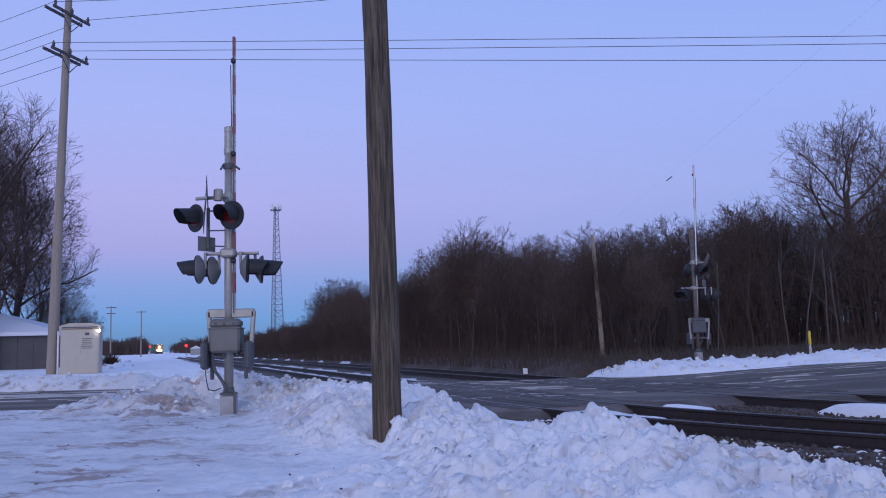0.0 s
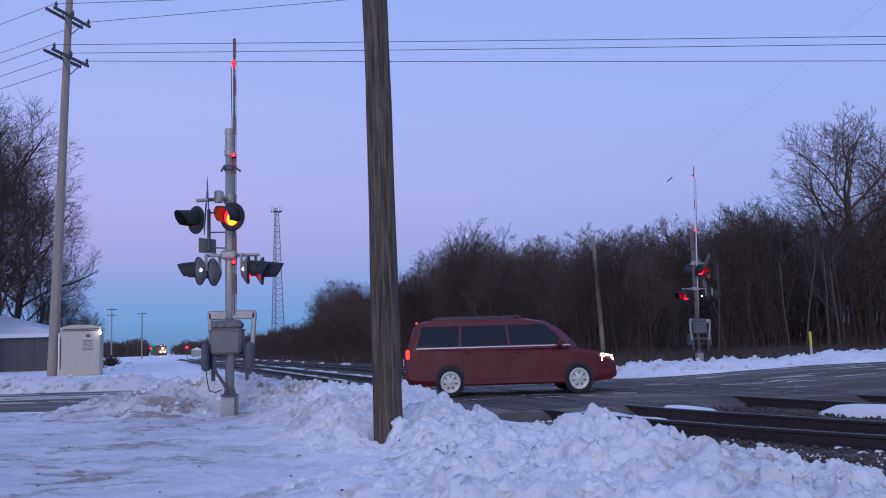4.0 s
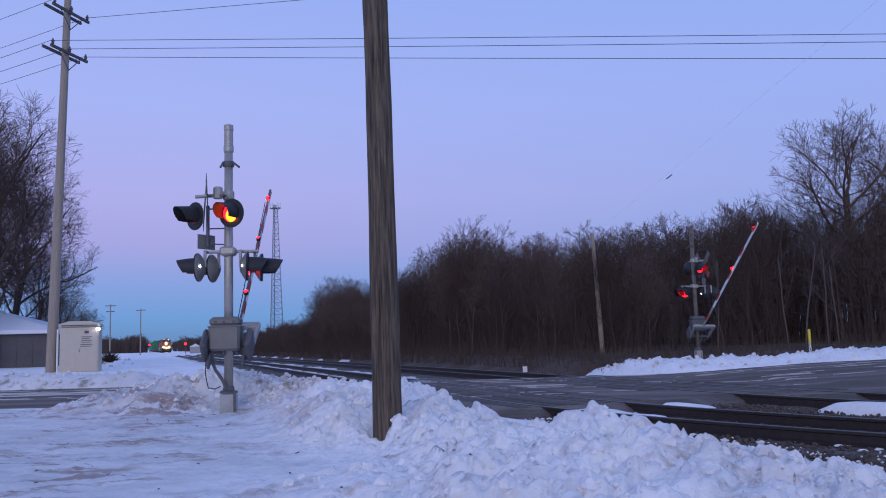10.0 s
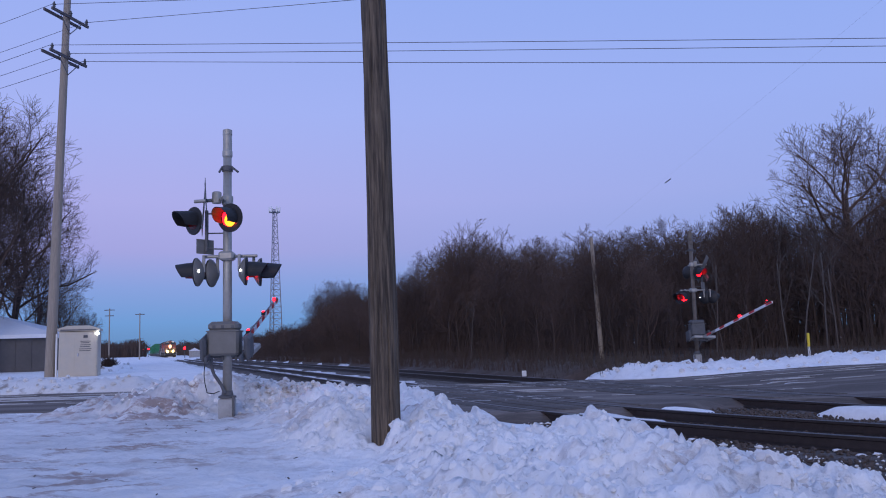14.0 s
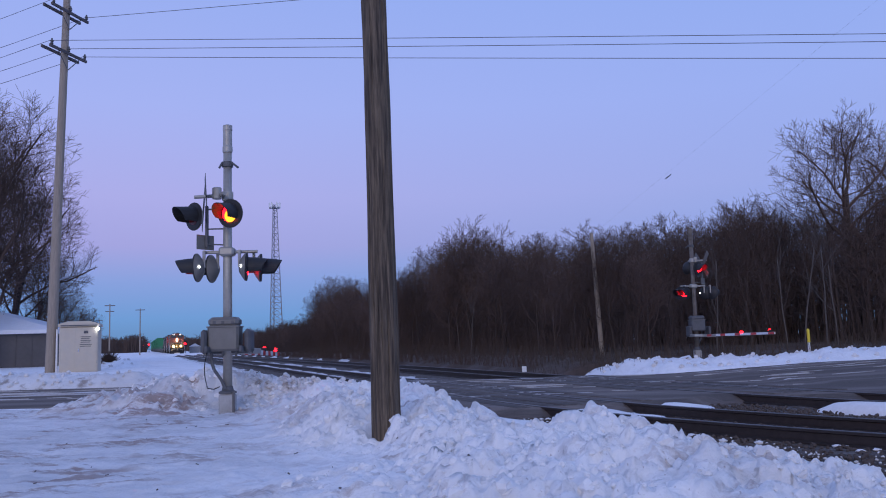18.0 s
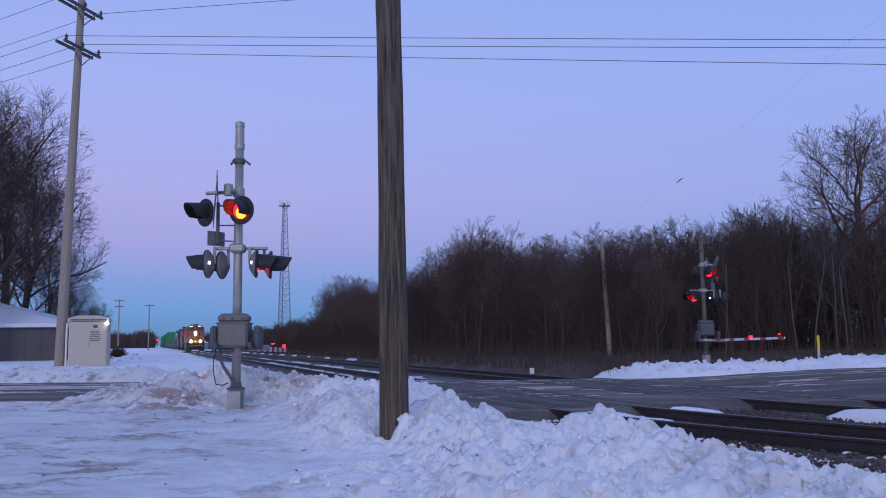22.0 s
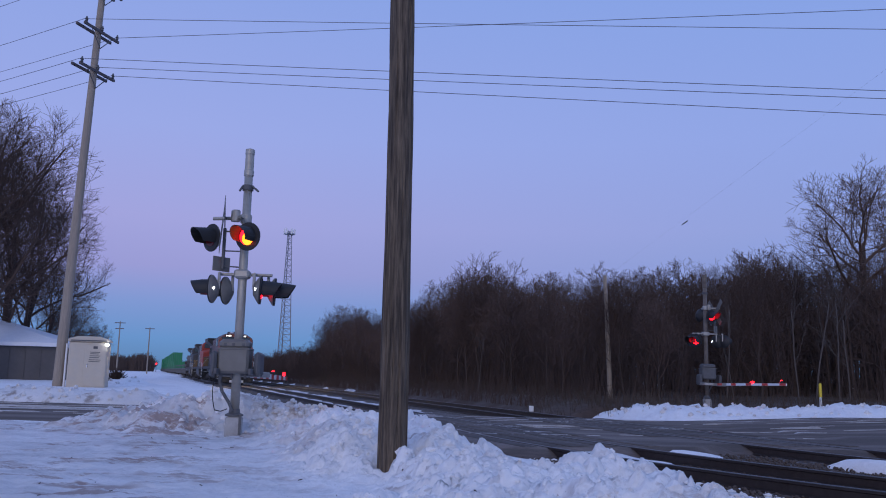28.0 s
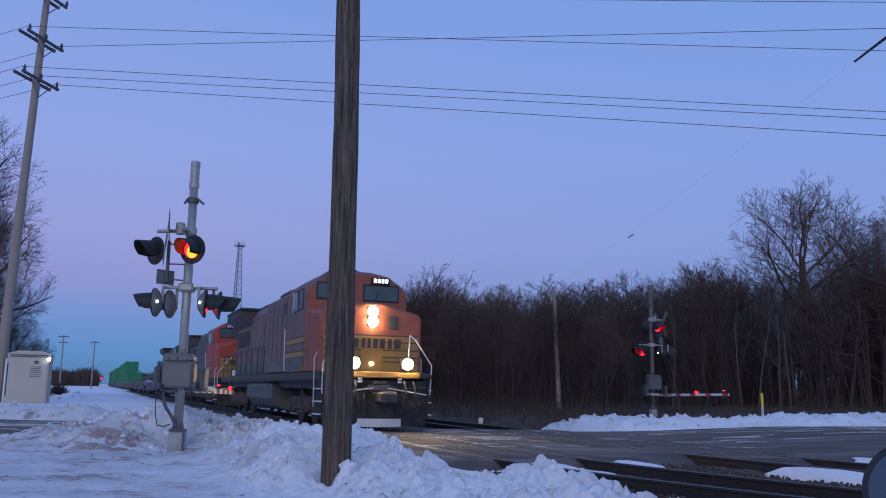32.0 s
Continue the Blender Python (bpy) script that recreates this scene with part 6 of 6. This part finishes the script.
# loose ballast stones near the camera
stones = Shape()
rnd = random.Random(33)
for i in range(6200):
    s = rnd.uniform(4.0, 13.2)
    l = rnd.uniform(-2.9 - shoulder(s), 3.2)
    if abs(abs(l) - 0.75) < 0.1:
        continue
    zz = -0.17 - 0.33 * smoothstep(-1.7, -3.3, l + shoulder(s))
    p = on_track(s, l, zz + 0.01)
    near, _ = road_edges(p.x)
    if p.y > near - 0.1:
        continue
    stones.add(*lump(rnd, p, rnd.uniform(0.012, 0.034)))
tagged(part("ballast_stones", stones, STONE), "angular grey ballast stones between and beside the rails", "stones", kind="stuff")

# scraps of snow on the tie ends and between the stones
scraps = Shape()
for i in range(900):
    if i < 60:
        s, l, r = 4.5 + 0.53 * (i % 16) + rnd.uniform(-0.1, 0.1), rnd.choice((-1.15, -1.05, 1.1, 0.2)) + rnd.uniform(-0.15, 0.15), rnd.uniform(0.03, 0.075)
    else:
        s, r = rnd.uniform(4.5, 12.6), rnd.uniform(0.008, 0.024)
        l = rnd.gauss(-1.9, 0.5) - 0.6 * shoulder(s)
    p = on_track(s, l, -0.165 - 0.33 * smoothstep(-1.7, -3.3, l + shoulder(s)))
    near, _ = road_edges(p.x)
    if p.y > near - 0.1 or abs(abs(l) - 0.75) < 0.09:
        continue
    vs, fs = lump(rnd, (0, 0, 0), r)
    scraps.add([(p.x + x, p.y + y, p.z + 0.012 + z * (0.4 if i < 60 else 0.8)) for x, y, z in vs], fs)
tagged(part("snow_scraps", scraps, SNOW, smooth=True), "scraps of snow on the tie ends and between the stones", "snow", kind="stuff")

# patches of packed snow on the road
patches = Shape()
rnd = random.Random(41)


def road_top(x, y):
    near, far = road_edges(x)
    return road_z(x, y) + 0.05 * (1 - (2 * (y - near) / (far - near) - 1) ** 2) * (0 if -2.5 < sl(x, y)[1] < 7 else 1)


def snow_streak(x, y, ln, wd, slant):
    """A thin ragged streak of trodden snow that follows the road."""
    n = 7
    up, low = [], []
    for k in range(n):
        f = 2 * k / (n - 1) - 1
        taper = (1 - f * f) ** 0.6 + 0.05
        px, mid = x + ln * f, y + slant * ln * f + 0.3 * wd * rnd.uniform(-1, 1)
        for row, side in ((up, 1), (low, -1)):
            py = mid + side * wd * taper * rnd.uniform(0.35, 1.1)
            row.append((px, py, road_top(px, py) + 0.009))
    ring = low + up[::-1]
    m = len(ring)
    patches.add(ring + [(px, py, pz - 0.03) for px, py, pz in ring], [(k, k + 1, m - 2 - k, m - 1 - k) for k in range(n - 1)] + [(k, k + m, (k + 1) % m + m, (k + 1) % m) for k in range(m)])


for i in range(330):
    x = rnd.uniform(-16, 27)
    near, far = road_edges(x)
    # most of it lies between the wheel tracks and along the far edge
    lane = rnd.choice((0.30, 0.52, 0.55, 0.78, 0.93, 0.97))
    y = near + (far - near) * min(0.99, max(0.06, lane + rnd.gauss(0, 0.05)))
    snow_streak(x, y, rnd.uniform(0.12, 0.7) * (1.6 if lane > 0.7 else 1), rnd.uniform(0.015, 0.06) * (1.8 if lane > 0.9 else 1), -0.05)
for i in range(70):
    x = rnd.uniform(-22, -3)
    snow_streak(x, 21.6 - 0.085 * x + rnd.gauss(0, 0.5), rnd.uniform(0.6, 2.2), rnd.uniform(0.06, 0.22), -0.085)
tagged(part("road_snow", patches, ICE_SNOW), "thin streaks of packed snow on the road", "snow", kind="stuff")

# ---- crossing timbers, cabinet, buildings, markers ----
plank_mesh = Shape().box((0, 0, 0), (0.27, 2.40, 0.10), bevel=0.012).mesh("crossing_plank", PLANK)
for centre in (0.0, 4.25):
    panel = thing("crossing_panel", Matrix.Identity(4), "worn dark timber crossing panel between the rails", "crossing panel", "panels of the level crossing", "structure")
    for off in (-1.30, -1.01, -0.47, -0.16, 0.16, 0.47, 1.01, 1.30):
        s = 13.0
        while s < 25.5:
            p = on_track(s + 1.2, centre + off)
            near, far = road_edges(p.x)
            if near + 0.95 < p.y < far + 0.3:
                o = new("plank", plank_mesh)
                o.parent = panel
                o.matrix_basis = pose(p.x, p.y, -0.050 + 0.006 * math.sin(s * 5 + off * 9), 0, 0, track_turn(s + 1.2))
            s += 2.43

cab_at = pose(-14.35, 39.55, 0.16, 0, 0, 13)
cabinet = thing("signal_cabinet", cab_at, "cream-white steel signal cabinet with a notice and a glowing corner reflector", "cabinet")
part("body", Shape().box((0, 0, 1.05), (1.62, 1.4, 2.02), bevel=0.03), CABINET, cabinet)
part("roof", Shape().loft([[(-0.87, y, 2.08), (0.87, y, 2.08), (0.85, y, 2.2), (0.45, y, 2.32), (-0.45, y, 2.32), (-0.85, y, 2.2)] for y in (-0.76, 0.76)]), CABINET, cabinet)
part("base", Shape().box((0, 0, -0.1), (1.75, 1.5, 0.3), bevel=0.02), CONCRETE, cabinet)
part("conduit", Shape().tube((-0.93, -0.45, -0.05), (-0.93, -0.45, 1.98), 0.045, n=8), WHITE, cabinet, "white upright conduit pipe")
part("eave", Shape().box((0, -0.772, 2.13), (1.5, 0.02, 0.05), bevel=0.006), DARKGREY, cabinet)
door = part("door", Shape().box((0.30, -0.707, 1.03), (0.90, 0.02, 1.86), bevel=0.006), CABINET, cabinet)
part("door_handle", Shape().box((0.00, -0.73, 1.02), (0.05, 0.04, 0.16), bevel=0.01), CHROME, door)
part("hinge", Shape().box((0.76, -0.72, 1.6), (0.03, 0.03, 0.12)), GALV, door)
part("hinge", Shape().box((0.76, -0.72, 0.5), (0.03, 0.03, 0.12)), GALV, door)
part("vent", Shape().box((0.30, -0.722, 1.83), (0.18, 0.015, 0.12), bevel=0.004), INK, door)
for k, (w, z) in enumerate(((0.42, 1.62), (0.36, 1.55), (0.44, 1.46), (0.40, 1.38), (0.5, 1.28), (0.46, 1.20))):
    part("notice_line", Shape().box((0.30 - 0.02 * (k % 2), -0.721, z), (w, 0.008, 0.028)), INK, door, "line of unreadable dark writing")
# no lamp: headlight thrown back at the corner, made as a glowing disc
reflector_box = part("corner_lamp", Shape().box((0.80, -0.75, 1.96), (0.12, 0.12, 0.14), bevel=0.03), GALV, cabinet)
part("lens", Shape().lathe([(0.075, 0), (0.075, 0.05), (0.03, 0.09)], (0.80, -0.81, 1.96), turn_of(90, 0, 0), n=12), LIT_WHITE, reflector_box, "white glow standing in for headlight caught by a reflector")

# low dark building with a snowy gable roof
house = thing("low_building", pose(-29.0, 56.0, 0.1, 0, 0, 8), "low dark-sided building with a snow-covered roof", "building")
part("wall", Shape().box((-1.3, 5.0, 1.15), (15.4, 10.0, 2.5)), SIDING, house)
part("roof", Shape().loft([[(-9.5, -0.5, 2.28), (6.9, -0.5, 2.28), (6.9, 10.5, 2.28), (-9.5, 10.5, 2.28)], [(-9.5, -0.55, 2.52), (6.95, -0.55, 2.52), (6.95, 10.55, 2.52), (-9.5, 10.55, 2.52)], [(-9.4, 4.6, 4.35), (0.6, 4.6, 4.35), (0.6, 5.4, 4.35), (-9.4, 5.4, 4.35)]]), ROOFSNOW, house, "low hipped roof under deep snow")
for k in range(14):
    part("batten", Shape().box((-6.3 + 0.97 * k, -0.01, 1.3), (0.06, 0.04, 2.3)), SIDING, house)
part("foundation", Shape().box((-1.3, 5.0, -0.1), (15.5, 10.1, 0.3)), CONCRETE, house)

# bush beside the cabinet
bush_shape = Shape()
rnd = random.Random(77)
for i in range(420):
    w, e = rnd.uniform(0, 2 * math.pi), rnd.uniform(0.15, 1.5)
    d = Vector((math.cos(w) * math.cos(e), math.sin(w) * math.cos(e), math.sin(e))) * rnd.uniform(0.8, 1.7)
    bush_shape.tube((0, 0, 0), d, 0.03, 0.012, n=3, caps=False)
    bush_shape.tube(d * 0.6, d * 0.6 + Vector((rnd.uniform(-0.5, 0.5), rnd.uniform(-0.5, 0.5), rnd.uniform(0, 0.5))), 0.02, 0.01, n=3, caps=False)
bsh = thing("bush", pose(-19.5, 59, 0.1) @ Matrix.Scale(0.66, 4), "low dark leafless bush in the snow", "bush")
part("stem_tuft", bush_shape, BRUSH, bsh)

# marker posts
mk = thing("marker_post", pose(15.1, 30.46, 0.30), "slim white and yellow utility marker post in the snow", "marker post")
part("post", Shape().tube((0, 0, 0), (0, 0, 0.42), 0.045, n=10), WHITE, mk)
part("cap", Shape().lathe([(0.052, 0.40), (0.052, 0.86), (0.03, 0.90)], n=12), YELLOW, mk)
st = thing("marker_post", pose(4.39, 29.75, -0.35), "short pale stake beside the far track", "marker post")
part("post", Shape().box((0, 0, 0.28), (0.09, 0.06, 0.62), bevel=0.01), PALETWIG, st)
part("plate", Shape().box((0.05, -0.05, 0.42), (0.16, 0.02, 0.2), bevel=0.01), WHITE, st)

# old leaning pole at the wood's edge and the thin wire from its top
old = thing("wooden_post", pose(8.76, 35.97, 0.0, 0, -2.4, 0), "old grey pole leaning at the edge of the wood", "pole")
part("shaft", wobbly_pole(5.6, 0.11, 0.08, n=10, rows=12, seed=14.0), PALEPOLE, old)
w1 = hang("guy_wire", (8.53, 36.0, 5.5), (8.98, 8.35, 7.51), 0.0, r=0.0012, label="very thin wire over the road")
sleeve = part("wire_sleeve", Shape().tube((8.90, 26.8, 6.20), (8.925, 26.35, 6.24), 0.016, n=8), BLACK)
tagged(sleeve, "dark sleeve on the thin wire", "wire sleeve", "sleeves on the thin wire")
sleeve = part("wire_sleeve", Shape().tube((8.893, 13.7, 7.13), (8.91, 12.6, 7.21), 0.02, 0.028, n=8), BLACK)
tagged(sleeve, "long dark sleeve on the thin wire over the tracks", "wire sleeve", "sleeves on the thin wire")

# pale saplings and trunks that stand out of the wood
rnd = random.Random(91)
pale_kinds = [tree_meshes(61 + k, PALETWIG, h=5.0, clear=1.6, width=1.9, limbs=5, kids=(4, 3), trunk_r=0.032, thin=0.006, spread=(30, 10), leader=0.5) for k in range(3)]
for az, d, h in ((20.9, 35.5, 5.4), (21.4, 36.5, 4.2), (25.2, 37, 5.6), (26.1, 36.5, 6.0), (27.4, 37.5, 6.2), (28.0, 36.8, 5.0), (16.0, 38, 4.6), (5.0, 42, 4.0)):
    plant(pale_kinds[rnd.randrange(3)], d * math.sin(radians(az)), d * math.cos(radians(az)), 0.1, h / 5.0, az * 41, "slender pale-barked sapling before the dark wood", "pale saplings", name="sapling")

# dry grass along the edge of the wood
grass = Shape()
for i in range(5000):
    if rnd.random() < 0.6:
        s = rnd.uniform(24, 90)
        p = on_track(s, rnd.uniform(7.6, 10.5))
    else:
        x = rnd.uniform(5, 34)
        p = Vector((x, road_edges(x)[1] + rnd.uniform(5.0, 8.5), 0.15))
    p.z = ground_z(p.x, p.y) - 0.02
    q = p + Vector((rnd.uniform(-0.15, 0.15), rnd.uniform(-0.15, 0.15), rnd.uniform(0.2, 0.75)))
    grass.tube(p, q, 0.012, 0.004, n=3, caps=False)
tagged(part("dry_grass", grass, WEEDS), "tufts of dry brown grass poking from the snow", "grass", kind="stuff")

# ---- far distance ----
far = []
rnd = random.Random(55)
for i in range(5200):
    az = rnd.uniform(-27, -3)
    d = rnd.uniform(330, 560)
    x, y = d * math.sin(radians(az)), d * math.cos(radians(az))
    if abs(sl(x, y)[1] - 2) < 7:
        continue
    h = (6.2 + 2.6 * fbm(az, 0, 0.7, 2.0)) * rnd.uniform(0.55, 1.1)
    r = rnd.uniform(0.10, 0.25)
    lx = rnd.uniform(-0.8, 0.8)
    far.append((x, y, -0.5, x + lx, y, h, r, 0.06))
    for k in range(6):
        f = rnd.uniform(0.2, 0.9)
        far.append((x + lx * f, y, h * f, x + lx * f + rnd.uniform(-2.2, 2.2), y, min(h * f + rnd.uniform(0.2, 2.6), h * 1.02), r * 0.6, 0.05))
tagged(new("far_woods", tubes("far_woods", far, BRUSH)), "low dark line of far leafless woods", "woods", kind="stuff")
for az, d, h, r in ((-13.75, 210, 4.3, 0.30), (-15.95, 330, 4.5, 0.30), (-16.3, 360, 4.0, 0.22)):
    x, y = d * math.sin(radians(az)), d * math.cos(radians(az))
    sg = thing("railway_signal", pose(x, y, 0.0), "distant railway signal post showing a red light", "railway signal")
    part("post", Shape().tube((0, 0, 0), (0, 0, h), 0.09, n=8), DARKGREY, sg)
    hd = part("signal_head", Shape().box((0, 0, 1.1 + d * math.tan(radians(0.34))), (0.8, 0.3, 1.2), bevel=0.05), BLACK, sg)
    part("lens", Shape().lathe([(r, 0), (r, 0.06), (0.1, 0.1)], (0, -0.15, 1.1 + d * math.tan(radians(0.34))), turn_of(90, 0, 0), n=12), LIT_RED, hd, "glowing red signal lens")
shed = thing("shed", pose(-46.5, 199, 0.0, 0, 0, 12) @ Matrix.Scale(0.75, 4), "small pale shed far down the line", "shed")
part("wall", Shape().box((0, 1.5, 1.1), (3.2, 3.0, 2.2)), CONCRETE, shed)
part("roof", Shape().loft([[(-1.8, y, 2.15), (1.8, y, 2.15), (0, y, 3.1)] for y in (-0.2, 3.2)]), ROOFSNOW, shed)

# round mirror on a thin stand close to the camera, beyond the edge of the walk's view but for its end
mir = thing("round_mirror", pose(1.145, 1.475, 0.0, 0, 0, -38), "round black-rimmed mirror on a thin black stand in the snow", "mirror")
part("stand", Shape().tube((0, 0.03, -0.15), (0, 0.03, 0.90), 0.012, n=8), BLACK, mir)
part("rim", Shape().lathe([(0.094, -0.02), (0.10, -0.01), (0.10, 0.02), (0.092, 0.024)], (0, 0, 0.92), turn_of(90, 0, 0), n=36), BLACK, mir)
part("glass", Shape().lathe([(0.09, 0.020), (0.088, 0.0265), (0.02, 0.029)], (0, 0, 0.92), turn_of(90, 0, 0), n=36), MIRROR, mir)

GATE_TIMES = [(0, 0), (5.2, 0), (5.5, 1.5), (6, 6.5), (6.5, 11.5), (7, 16.5), (7.5, 21.5), (8, 27.5), (8.5, 34), (9, 40.5), (10, 48), (11, 56.5), (12, 65), (13, 71.5), (14, 77), (15, 82.5), (16.5, 88), (17.5, 91.5), (18.5, 91), (32, 91)]
VAN_X = [(0, -28.0), (2.0, -12.9), (2.5, -9.33), (3.0, -5.68), (3.5, -2.2), (4.0, 1.05), (4.6, 4.95), (5.5, 10.22), (6.0, 12.7), (6.5, 15.2), (8, 22), (32, 150)]


def van_at(t):
    x = float(np.interp(t, [a for a, _ in VAN_X], [b for _, b in VAN_X])) + 1.5
    return 0.957 * x, 0.957 * (19.85 - 0.02 * x + (0.03 * (x - 10) if x > 10 else 0))


def lit_spans(phase):
    """Seconds at which a lamp is lit, on and off in turn."""
    if phase == "arm":
        return [(1.6, 33)]
    out = []
    if phase == "b":
        out = [(2.45, 2.95), (3.5, 4.05), (4.6, 5.15)] + [(n - 0.3, n + 0.22) for n in range(6, 34)]
    else:
        out = [(1.6, 2.45), (2.95, 3.5), (4.05, 4.6), (5.15, 5.7)] + [(n + 0.22, n + 0.7) for n in range(6, 34)]
    return out


def motions():
    # the gates go down
    for gate, piv, near in GATES:
        walk(gate, [(t, pose(*piv, -(a + (2.6 * math.exp(-((t - 10) / 1.2) ** 2) if near else 11 * math.sin(math.pi * min(a, 90) / 90) - a / 60)), 0 if near else -2.0, 0)) for t, a in GATE_TIMES])
    # lamp inserts: forward when lit, back in the housing when dark
    for ob, dark, lit, phase in FLASHERS:
        if isinstance(dark, tuple) and len(dark) == 3:
            dark_m, lit_m = pose(*dark), pose(*lit)
        elif isinstance(dark, tuple):
            dark_m, lit_m = pose(dark[0], dark[1], 0), pose(lit[0], lit[1], 0)
        else:
            dark_m, lit_m = pose(0, 0, dark), pose(0, 0, lit)
        rows = [(0, dark_m)]
        for a, b in lit_spans(phase):
            for t, m in ((a - 0.034, dark_m), (a, lit_m), (b - 0.034, lit_m), (b, dark_m)):
                if rows[-1][0] + 0.02 < t < 32:
                    rows.append((t, m))
        rows.append((32, lit_m if any(a <= 32 < b for a, b in lit_spans(phase)) else dark_m))
        walk(ob, rows)
    # the train
    times = sorted(set(list(range(0, 26, 2)) + [a for a, _ in FRONT] + [27, 29]))
    for car, back, a, b in TRAIN:
        walk(car, [(t, car_pose(front_at(t) + back, a, b)) for t in times])
    for ws in LEAD_SETS:
        y = ws.location.y
        walk(ws, [(k / 30, pose(0, y, 0.53, math.degrees((front_at(k / 30) - 398) / 0.53), 0, 0)) for k in range(0, 961)])
    # the van
    rows = []
    for k in range(0, 65):
        t = k / 2
        x, y = van_at(t)
        x2, y2 = van_at(t + 0.2)
        rows.append((t, pose(x, y, road_z(x, y) + 0.005, 0, 0, math.degrees(math.atan2(y2 - y, x2 - x)))))
    walk(van, rows)
    for wheel, x, y in VAN_WHEELS:
        walk(wheel, [(k / 30, pose(x, y, 0.335, 0, math.degrees((van_at(k / 30)[0] + 28) / 0.335), 0)) for k in range(0, 961)])


motions()
